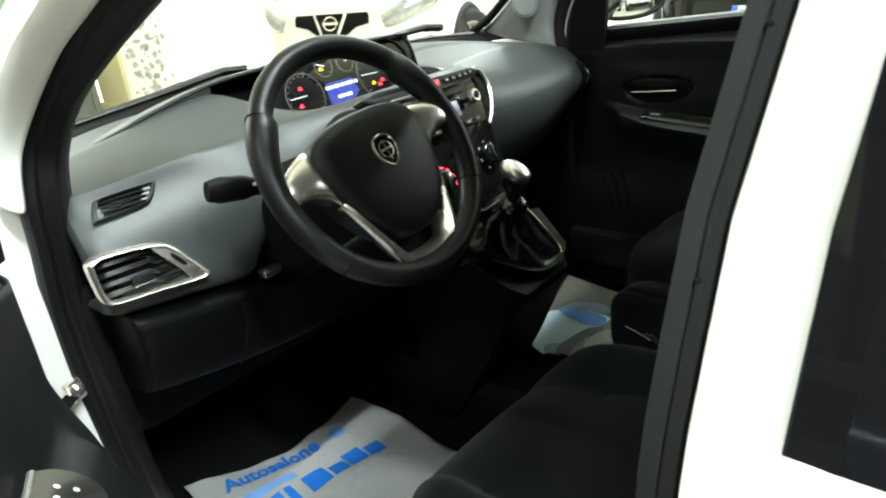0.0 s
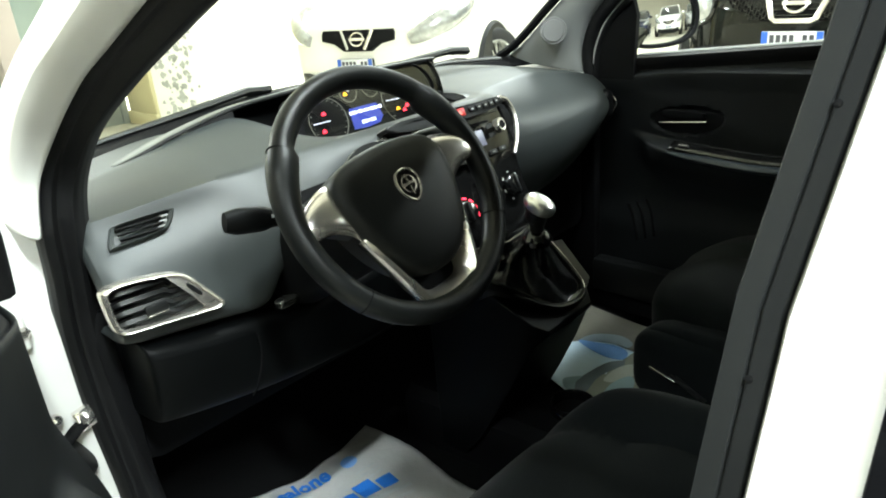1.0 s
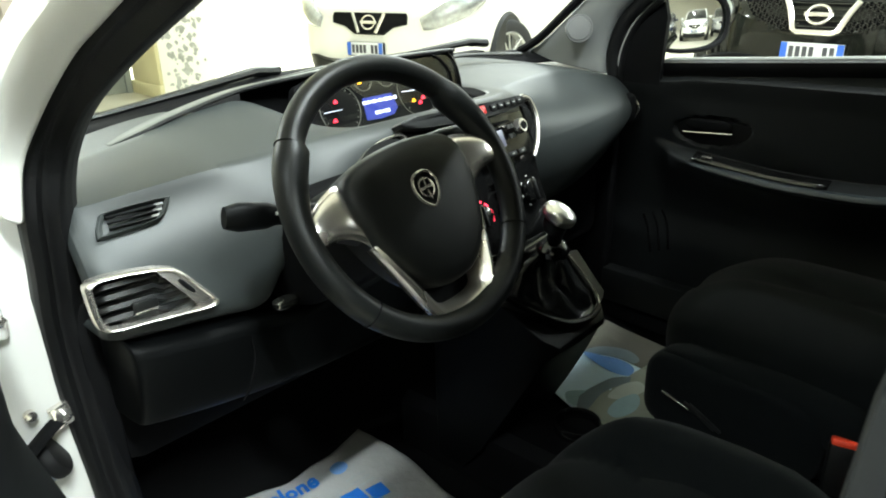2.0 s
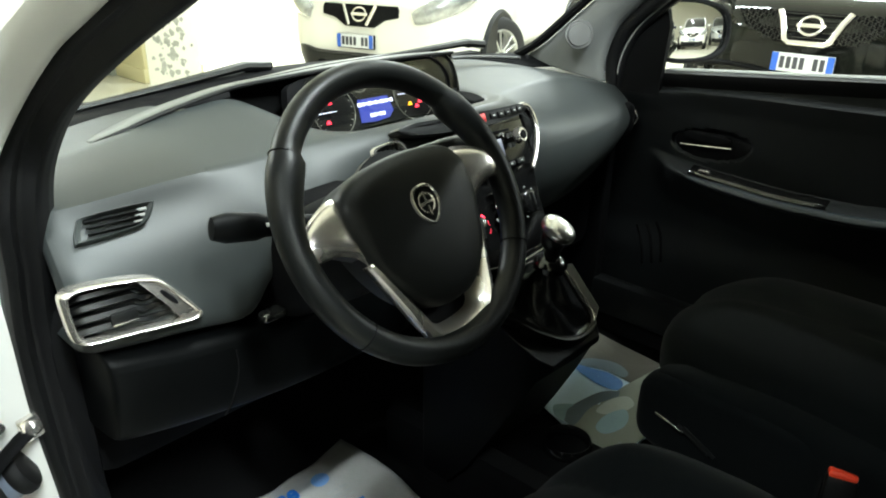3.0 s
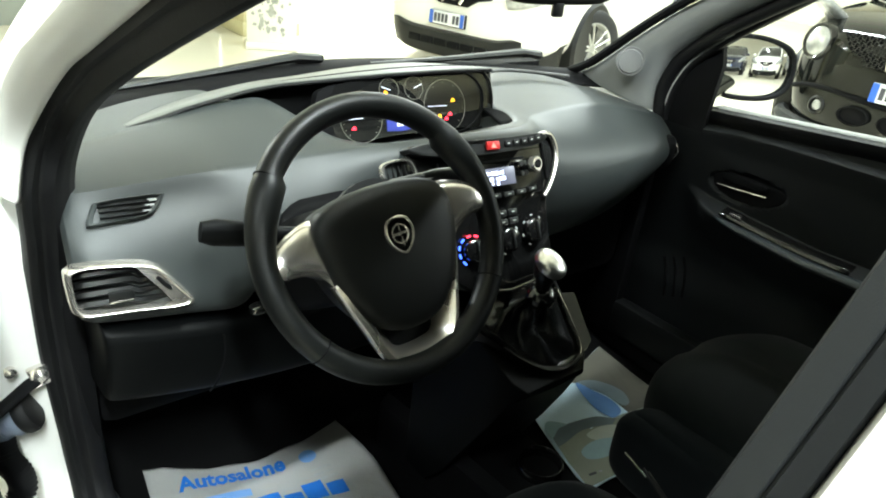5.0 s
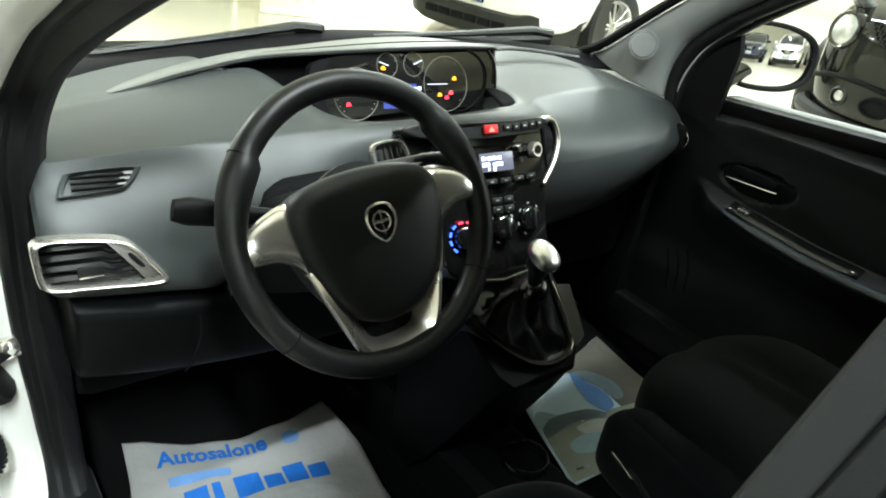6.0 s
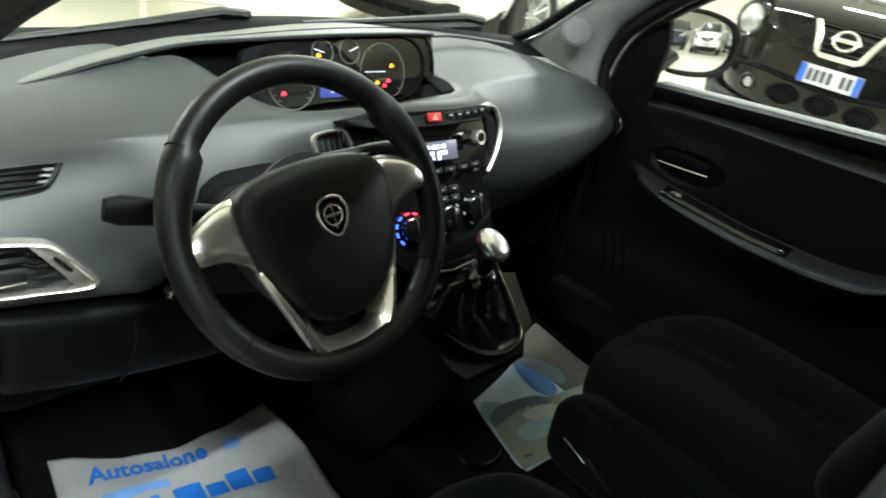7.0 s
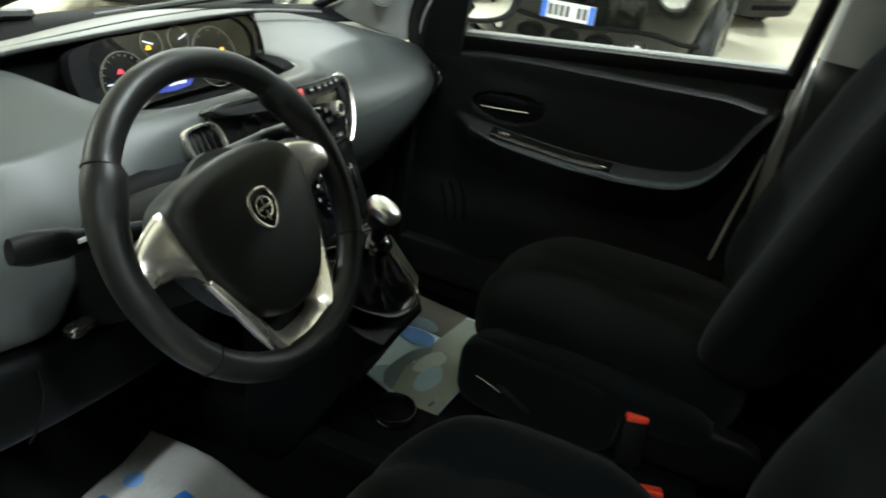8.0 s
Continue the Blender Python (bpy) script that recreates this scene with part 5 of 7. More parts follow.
def right_pillar():
    t = thing("windscreen_pillar_trim", "grey plastic windscreen pillar trim with a round speaker", "pillar trim", (0.6, 0.35, 0.95))
    wl = cr([(0.640, 0.585, 0.950), (0.615, 0.50, 0.992), (0.598, 0.39, 1.078), (0.592, 0.31, 1.14), (0.585, 0.235, 1.19), (0.565, 0.06, 1.29), (0.54, -0.16, 1.40)], 5)
    dl = cr([(0.660, 0.338, 0.912), (0.658, 0.342, 0.968), (0.654, 0.326, 1.022), (0.649, 0.297, 1.062), (0.636, 0.212, 1.132), (0.607, 0.03, 1.245), (0.57, -0.20, 1.365)], 5)
    rows = []
    for a, b in zip(wl, dl):
        rows.append([a + Vector((0.012, 0.02, -0.020)), a, a.lerp(b, 0.3) + Vector((-0.016, -0.006, 0)), a.lerp(b, 0.62) + Vector((-0.022, -0.008, 0)), a.lerp(b, 0.92) + Vector((-0.010, -0.006, 0)), b, b + Vector((0.03, 0, 0))])
    part("trim_panel", grid(B(), rows), TRIM, t, "grey grained pillar panel", sub=1, solid=0.004)
    m = Matrix.Translation((0.578, 0.372, 1.026)) @ Vector((-0.80, -0.58, 0.14)).to_track_quat("Z", "Y").to_matrix().to_4x4()
    tw = part("tweeter", disc_wall(B(), [(0, -0.02), (0.033, -0.02), (0.033, 0.001), (0.031, 0.002), (0.028, 0.001), (0.0, 0.002)], m, 32), GRILLE, t, "round grey speaker grille")
    part("speaker_mesh", disc_wall(B(), [(0, 0.001), (0.0275, 0.001), (0.026, 0.005), (0, 0.0065)], m, 28), GRILLE, tw)
    part("windscreen_band", sweep(B(), [q + Vector((-0.008, 0.006, 0.002)) for q in wl], 0.011, 8), DEEP, t, "black windscreen edge")
    part("door_seal", sweep(B(), [q + Vector((0.010, -0.013, -0.006)) for q in dl], 0.015, 10), RUBBER, t, "black door seal")
    return t


GRILLE = material("grey_speaker_mesh", (0.13, 0.13, 0.128), 0.7, grain=0.002, scale=900, bump=0.8)
right_pillar()


def inside_mirror():
    t = thing("inside_mirror", "black interior rear-view mirror below the roof", "rear-view mirror", (0.02, 0.1, 1.24))
    part("mirror_shell", blob(B(), (0.03, 0.125, 1.225), (0.125, 0.018, 0.036), 0.5, 0.5), BLACK, t)
    part("mirror_stem", sweep(B(), [(0.03, 0.14, 1.235), (0.025, 0.19, 1.28), (0.02, 0.235, 1.315)], 0.010, 10), BLACK, t)
    part("dimming_lever", box(B(), (0.022, 0.115, 1.183), (0.020, 0.010, 0.022), 0.003), BLACK, t)


inside_mirror()


# ---- passenger door ----
def sill_z(y):
    return lerp(0.938, 1.010, (0.30 - y) / 0.83)


def soft(x, rows):
    return sum(table(x + d * 0.012, rows) for d in (-2, -1, 0, 1, 2)) / 5


def ridge(y):
    return soft(y, [(-0.53, 0.93), (-0.478, 0.905), (-0.468, 0.85), (-0.432, 0.782), (-0.40, 0.752), (-0.357, 0.735), (-0.30, 0.725), (-0.244, 0.720), (-0.108, 0.717), (0.04, 0.727), (0.138, 0.736), (0.20, 0.75), (0.34, 0.77)])


def amp(y):
    return soft(y, [(-0.50, 0.15), (-0.46, 0.5), (-0.38, 1.0), (0.05, 1.0), (0.12, 0.8), (0.17, 0.3), (0.2, 0.0), (0.34, 0.0)])


def crest(y):
    return soft(y, [(-0.53, 0.932), (-0.48, 0.918), (-0.45, 0.927), (-0.40, 0.931), (-0.315, 0.928), (-0.193, 0.924), (0.0, 0.920), (0.13, 0.913), (0.195, 0.904), (0.34, 0.890)])


def face(y, z):
    zr, a, zc = ridge(y), amp(y), crest(y)
    if z > zc:
        x = 0.700 - 0.018 * smooth(1 - (z - zc) / 0.012)
    else:
        x = 0.682 + 0.006 * smooth((zc - z) / 0.05)
    if z >= zr:
        x -= 0.052 * a * (1 - smooth((z - zr) / 0.022))
    else:
        x -= 0.052 * a * (1 - smooth((zr - z) / 0.11))
    if z < 0.60:
        x -= 0.02 * smooth((0.60 - z) / 0.1)
    e = math.hypot((y - 0.066) / 0.092, (z - 0.808 + 0.06 * (y - 0.066)) / (0.028 if z > 0.808 - 0.06 * (y - 0.066) else 0.042))
    return x + 0.016 * smooth((1.03 - e) / 0.10)


def passenger_door():
    t = thing("passenger_door", "closed passenger door with black trim and grey armrest", "car door", (0.70, 0, 0.3))

    rows = []
    for i in range(150):
        y = lerp(0.345, -0.515, i / 149)
        zt = sill_z(y) - 0.026
        zr, zc = ridge(y), min(crest(y), zt - 0.016)
        up = min(zr + 0.024, zc - 0.004)
        stops = [(0.34, 6), (0.50, 5), (0.60, 4), (zr - 0.115, 14), (zr, 9), (max(up, zr + 0.002), 26), (max(zc, zr + 0.004), 5), (max(zc, zr + 0.004) + 0.013, 3), (zt, 0)]
        zs = []
        for (z0, n), (z1, _) in zip(stops, stops[1:]):
            zs += [lerp(z0, z1, k / n) for k in range(n)]
        rows.append([Vector((face(y, z), y, z)) for z in zs + [zt]])
    part("door_card", grid(B(), rows), DOORCARD, t, "black moulded door panel with an armrest ridge", solid=0.004, offset=1)
    # bright armrest edge
    ys = [lerp(0.165, -0.462, k / 48) for k in range(49)]
    part("armrest_edge", sweep(B(), [(face(y, ridge(y)) + 0.006, y, ridge(y) - 0.002) for y in ys], [0.003 + 0.010 * smooth(k / 14) - 0.008 * smooth((k - 38) / 10) for k in range(49)], 10, flat=(1.0, 0.8)), ARMREST, t, "dark blue-grey armrest edge")
    # switch panel in the armrest
    sw = []
    for k in range(13):
        y = lerp(0.09, -0.21, k / 12)
        sw.append([(0.644, y, ridge(y) + 0.011), (0.676, y, ridge(y) + 0.022)])
    part("switch_panel", grid(B(), sw), PIANO, t, "gloss black window switch panel", solid=0.003)
    part("window_switch", box(B(), (0.655, 0.055, ridge(0.055) + 0.020), (0.012, 0.026, 0.008), 0.002), SATIN, t)
    # handle bowl
    part("handle_bowl", blob(B(), (0.701, 0.066, 0.806), (0.006, 0.094, 0.040), 0.6, 0.7, shape=lambda q: Vector((q.x, q.y, min(q.z, 0.020 + 0.06 * q.y)))), DEEP, t, "dark half-moon handle recess")
    part("door_handle", sweep(B(), cr([(0.682, 0.134, 0.7945), (0.681, 0.10, 0.797), (0.681, 0.06, 0.8005), (0.682, 0.014, 0.8045)], 5), 0.0020, 8), CHROME, t, "slim chrome door handle")
    part("handle_flap", blob(B(), (0.690, 0.075, 0.817), (0.007, 0.056, 0.012), 0.6, 0.6), DEEP, t)
    # curved speaker slits low in the door
    for k in range(3):
        arc = cr([(0, 0.214 - 0.024 * k, 0.566 + 0.010 * k), (0, 0.196 - 0.024 * k, 0.540 + 0.010 * k), (0, 0.184 - 0.024 * k, 0.508 + 0.010 * k), (0, 0.178 - 0.024 * k, 0.474 + 0.010 * k)], 4)
        part("speaker_slit", sweep(B(), [(face(q.y, q.z) - 0.0015, q.y, q.z) for q in arc], 0.0035, 8), PIANO, t, "dark curved speaker slit")
    # sill rubber and bright outer ledge
    def line(dx, dz, y0=0.31, y1=-0.53):
        return [(0.70 + dx, lerp(y0, y1, k / 10), sill_z(lerp(y0, y1, k / 10)) + dz) for k in range(11)]
    part("window_rubber", grid(B(), [[a, b, c] for a, b, c in zip(line(-0.002, -0.03), line(-0.006, 0.0), line(0.013, 0.005))]), RUBBER, t, "black rubber window strip", solid=0.004)
    part("window_ledge", grid(B(), [[a, b, c] for a, b, c in zip(line(0.012, 0.006, 0.215), line(0.056, 0.006, 0.215), line(0.085, -0.03, 0.215))]), LEDGE, t, "pale grey outer window ledge", solid=0.004)
    # outer skin
    part("outer_skin", grid(B(), [[(0.785, y, sill_z(y) - 0.02), (0.815, y, 0.80), (0.82, y, 0.55), (0.79, y, 0.28)] for y in (0.38, 0.0, -0.53)]), WHITE, t, "white outer door skin", solid=0.004)
    # frame round the window
    up = cr([(0.668, 0.321, 0.895), (0.668, 0.320, 0.930), (0.668, 0.310, 0.985), (0.664, 0.278, 1.045), (0.654, 0.215, 1.102), (0.642, 0.12, 1.172), (0.622, -0.03, 1.272), (0.595, -0.22, 1.375), (0.585, -0.36, 1.40), (0.59, -0.50, 1.39)], 5)
    part("window_frame", sweep(B(), [q + Vector((0.018, 0, 0)) for q in up], 0.017, 10), RUBBER, t, "black window frame")
    part("window_frame", sweep(B(), [(0.612, -0.535, 1.38), (0.655, -0.530, 1.18), (0.692, -0.513, 1.01)], 0.016, 10, flat=(1.0, 0.9)), RUBBER, t)
    part("frame_edge", sweep(B(), [q + Vector((0.003, -0.004, -0.003)) for q in up[4:23]], 0.0022, 8), EDGE, t, "thin pale edge of the window frame")
    gl = [[(0.705, 0.21, 0.95), (0.683, 0.20, 1.11)], [(0.705, -0.05, 0.97), (0.645, -0.05, 1.27)], [(0.705, -0.25, 0.985), (0.615, -0.25, 1.375)], [(0.705, -0.50, 1.01), (0.615, -0.52, 1.38)]]
    pane = part("window_pane", grid(B(), gl), GLASS, t, "clear side window")
    pane.visible_shadow = False
    # black sail at the mirror
    sail = [(0.322, 0.895), (0.320, 0.938), (0.308, 0.985), (0.274, 1.045), (0.214, 1.100), (0.200, 1.05), (0.206, 0.948), (0.206, 0.895)]
    bm = B()
    prism(bm, sail, 0.0, 0.015, Matrix(((0, 0, 1, 0.682), (1, 0, 0, 0), (0, 1, 0, 0), (0, 0, 0, 1))))
    part("mirror_sail", bm, DEEP, t, "black triangular mirror panel")
    part("door_edge", sweep(B(), [(0.607, -0.552, 1.37), (0.652, -0.545, 1.18), (0.688, -0.530, 1.00), (0.690, -0.507, 0.82), (0.688, -0.470, 0.56), (0.688, -0.44, 0.42)], 0.004, 8), EDGE, t, "thin grey door edge strip")
    # door mirror
    mc, mn = Vector((0.925, 0.262, 1.022)), Vector((-0.47, -0.88, 0.055)).normalized()
    mm = Matrix.Translation(mc) @ mn.to_track_quat("Z", "Y").to_matrix().to_4x4()
    ol = cr([(-0.120, 0.0, 0), (-0.108, 0.052, 0), (-0.06, 0.073, 0), (0.03, 0.070, 0), (0.098, 0.046, 0), (0.118, 0.0, 0), (0.105, -0.052, 0), (0.05, -0.075, 0), (-0.05, -0.074, 0), (-0.102, -0.05, 0)], 4, True)
    lay = []
    for k, z in ((0.10, -0.13), (0.45, -0.122), (0.78, -0.095), (0.98, -0.05), (1.05, -0.01), (1.04, 0.008), (0.98, 0.008), (0.96, -0.004)):
        lay.append([mm @ Vector((q.x * k, q.y * k, z)) for q in ol])
    mir = part("door_mirror", rings(B(), lay), GLOSSBLACK, t, "black door mirror housing")
    rows = []
    R = 1.25
    for j in range(13):
        f = 0.97 * j / 12 + 0.0001
        rows.append([mm @ Vector((q.x * f, q.y * f, math.sqrt(R * R - (q.x * f) ** 2 - (q.y * f) ** 2) - R + 0.002)) for q in ol])
    part("mirror_glass", rings(B(), rows, caps=False), MIRROR, mir, "curved mirror glass")
    part("mirror_rim", sweep(B(), [mm @ Vector((q.x * 1.0, q.y * 1.0, 0.003)) for q in ol], 0.0062, 8, closed=True), DEEP, mir, "black mirror rim")
    part("mirror_arm", sweep(B(), [(0.70, 0.265, 0.955), (0.78, 0.275, 0.965), (0.86, 0.29, 0.985)], [0.035, 0.028, 0.030], 12, flat=(1.0, 0.6)), GLOSSBLACK, mir)
    return t


LEDGE = material("pale_grey_ledge", (0.21, 0.215, 0.205), 0.55, vary=0.06)
DOORCARD = material("black_door_plastic", (0.0046, 0.0054, 0.0058), 0.55, grain=0.0004, scale=900, vary=0.15, spec=0.25)
ARMREST = material("blue_grey_armrest", (0.014, 0.019, 0.023), 0.34, grain=0.0004, scale=600, vary=0.1)
passenger_door()


# ---- driver's door, open ----
def driver_door():
    t = thing("driver_door", "open driver's door with a black inner panel", "car door", (-0.80, 0.345, 0.3))
    D = Matrix.Translation((-0.800, 0.345, 0)) @ Matrix.Rotation(radians(-22), 4, "Z")   # local -y along the door, +x to the cabin
    D3 = D.to_3x3().to_4x4()

    def top(s):
        return 0.945 + 0.22 * smooth((s - 0.20) / 0.5) * 0.25 + 0.02 * smooth((s - 0.3) / 0.3)

    def depth(s, z):
        d = -0.004 + 0.130 * smooth(s / 0.42) - 0.02 * smooth((s - 0.5) / 0.3) + 0.030 * smooth((0.87 - z) / 0.13) * smooth((s - 0.15) / 0.25)
        rest = smooth((0.845 + 0.22 * (s - 0.41) - z) / 0.03) * smooth((s - 0.42) / 0.05)      # armrest with the controls
        return d + 0.022 * rest - 0.03 * smooth((0.66 - z) / 0.06) * smooth((s - 0.25) / 0.1)
    rows = []
    for i in range(90):
        s = lerp(0.012, 0.98, i / 89)
        rows.append([D @ Vector((depth(s, z), -s, z)) for z in [lerp(0.32, top(s), k / 79) for k in range(80)]])
    part("door_card", grid(B(), rows), DOORCARD, t, "black grained inner door panel", solid=0.004)
    rows = [[D @ Vector((-0.045, -s, 0.30)), D @ Vector((-0.065, -s, 0.6)), D @ Vector((-0.045, -s, 0.90)), D @ Vector((-0.02, -s, 0.935))] for s in (-0.0, 0.4, 1.0)]
    part("outer_skin", grid(B(), rows), WHITE, t, "white outer door skin", sub=1, solid=0.004)
    rows = []
    for i in range(30):
        s = lerp(0.012, 0.98, i / 29)
        z = top(s)
        d = depth(s, z)
        rows.append([D @ Vector((d + 0.002, -s, z - 0.010)), D @ Vector((d - 0.004, -s, z + 0.002)), D @ Vector((d - 0.012, -s, z + 0.020)), D @ Vector((min(d - 0.025, 0.03), -s, z + 0.022)), D @ Vector((-0.02, -s, z + 0.005))])
    part("door_top_trim", grid(B(), rows), RUBBER, t, "black rubber strip along the window", solid=0.003)
    part("door_front_edge", grid(B(), [[D @ Vector((-0.045, 0.0, z)), D @ Vector((-0.012, 0.0, z)), D @ Vector((-0.004, -0.014, z))] for z in (0.3, 0.6, 0.94)]), JAMB, t, solid=0.004)
    # handle and mirror control
    part("handle_bowl", blob(B(), D @ Vector((depth(0.66, 0.91) + 0.001, -0.66, 0.908)), (0.006, 0.085, 0.026), 0.6, 0.7, m=D3), DEEP, t, "dark half-moon handle recess")
    part("door_handle", sweep(B(), [D @ Vector((depth(q, 0.915) + 0.012, -q, 0.914)) for q in (0.60, 0.63, 0.66, 0.69, 0.72)], 0.0030, 8), CHROME, t, "slim chrome door handle")
    ctrl = Matrix.Translation(D @ Vector((depth(0.585, 0.866) + 0.004, -0.585, 0.876))) @ D3 @ Matrix.Rotation(radians(38), 4, "Y")
    mc = part("mirror_control", disc_wall(B(), [(0, -0.03), (0.034, -0.03), (0.034, 0.0), (0.028, 0.006), (0, 0.006)], ctrl, 28), PIANO, t, "round gloss black mirror control")
    for k in range(4):
        a = radians(45 + 90 * k)
        part("control_mark", disc_wall(B(), [(0, 0), (0.0024, 0), (0, 0.001)], ctrl @ Matrix.Translation((0.009 * math.cos(a), 0.009 * math.sin(a), 0.0065)), 8), SCREENTXT_DIM, mc)
    fr = cr([(0.100, -0.265, 0.950), (0.106, -0.280, 1.02), (0.106, -0.325, 1.09), (0.11, -0.42, 1.20), (0.11, -0.60, 1.32), (0.11, -0.90, 1.37), (0.05, -0.98, 1.02)], 5)
    part("window_frame", sweep(B(), [D @ q for q in fr], 0.014, 10), RUBBER, t, "black window frame")
    gl = part("window_pane", grid(B(), [[D @ Vector((0.085, -0.40, 0.98)), D @ Vector((0.100, -0.41, 1.16))], [D @ Vector((0.085, -0.60, 1.0)), D @ Vector((0.100, -0.60, 1.30))], [D @ Vector((0.07, -0.97, 1.0)), D @ Vector((0.10, -0.91, 1.36))]]), GLASS, t, "clear door window")
    gl.visible_shadow = False
    bm = B()
    prism(bm, [(-0.275, 0.955), (-0.29, 1.02), (-0.335, 1.09), (-0.41, 1.16), (-0.405, 0.975)], 0.086, 0.100, D @ Matrix(((0, 0, 1, 0), (1, 0, 0, 0), (0, 1, 0, 0), (0, 0, 0, 1))))
    part("mirror_sail", bm, DEEP, t, "black triangular mirror panel")
    # check strap, cable bellows and hinges
    part("check_strap", sweep(B(), [(-0.700, 0.305, 0.650), (-0.725, 0.300, 0.640), (-0.765, 0.285, 0.622), (-0.80, 0.27, 0.61)], 0.009, 10, flat=(1.3, 0.7)), DEEP, t, "black door check strap")
    part("strap_bolt", disc_wall(B(), [(0, 0), (0.010, 0), (0.010, 0.008), (0.005, 0.012), (0, 0.012)], Matrix.Translation((-0.708, 0.300, 0.653)) @ Matrix.Rotation(radians(90), 4, "X"), 12), CHROME, t)
    part("strap_bracket", box(B(), (-0.709, 0.302, 0.651), (0.026, 0.010, 0.034), 0.003, Matrix.Rotation(radians(-12), 4, "Y")), CHROME, t, "bright metal strap bracket")
    part("strap_bolt", disc_wall(B(), [(0, 0), (0.008, 0), (0.008, 0.008), (0, 0.010)], Matrix.Translation((-0.742, 0.318, 0.660)) @ Matrix.Rotation(radians(90), 4, "X"), 12), CHROME, t)
    for z in (0.80, 0.44):
        hg = part("hinge", box(B(), (-0.755, 0.324, z), (0.036, 0.012, 0.05), 0.004, Matrix.Rotation(radians(-30), 4, "Z")), JAMB, t, "white painted door hinge")
        part("hinge_bolt", disc_wall(B(), [(0, 0), (0.010, 0), (0.010, 0.007), (0.006, 0.011), (0, 0.011)], Matrix.Translation((-0.746, 0.318, z)) @ Matrix.Rotation(radians(90), 4, "X"), 6), CHROME, hg)
    PM = Matrix.Translation((-0.747, 0.312, 0.583)) @ Matrix.Rotation(radians(62), 4, "Y") @ Matrix.Rotation(radians(16), 4, "X")
    plug = part("cable_plug", disc_wall(B(), [(0, -0.05), (0.020, -0.05), (0.022, -0.03), (0.026, -0.028), (0.026, -0.016), (0.0235, -0.014), (0.0235, -0.004), (0.027, -0.002), (0.027, 0.012), (0.0, 0.014)], PM, 28), PLUG, t, "grey cable plug")
    part("plug_collar", disc_wall(B(), [(0.0, 0.010), (0.029, 0.010), (0.031, 0.014), (0.031, 0.022), (0.027, 0.028), (0.0, 0.03)], PM, 28), RUBBER, plug, "black rubber collar")
    bel = cr([(-0.770, 0.300, 0.560), (-0.768, 0.292, 0.530), (-0.757, 0.285, 0.505), (-0.757, 0.278, 0.478), (-0.775, 0.27, 0.462), (-0.80, 0.26, 0.46)], 10)
    part("cable_bellows", sweep(B(), bel, [0.016 + 0.0035 * (1 if k % 2 else -1) for k in range(len(bel))], 14), RUBBER, t, "ribbed black rubber cable bellows")
    return t


SCREENTXT_DIM = material("white_symbol_paint", (0.6, 0.62, 0.64), 0.5)
PLUG = material("grey_blue_plug_plastic", (0.17, 0.20, 0.26), 0.35, vary=0.2)
driver_door()


# ---- paper mats ----
def paper_z(x, y):
    return 0.281 + 0.007 * math.sin(x * 17 + 1.0) * math.sin(y * 13) + 0.010 * smooth((y - 0.36) / 0.12) + 0.003 * math.sin((x + y) * 31) + 0.0018 * math.sin(x * 71 + 2 * math.sin(y * 37)) * math.sin(y * 63)


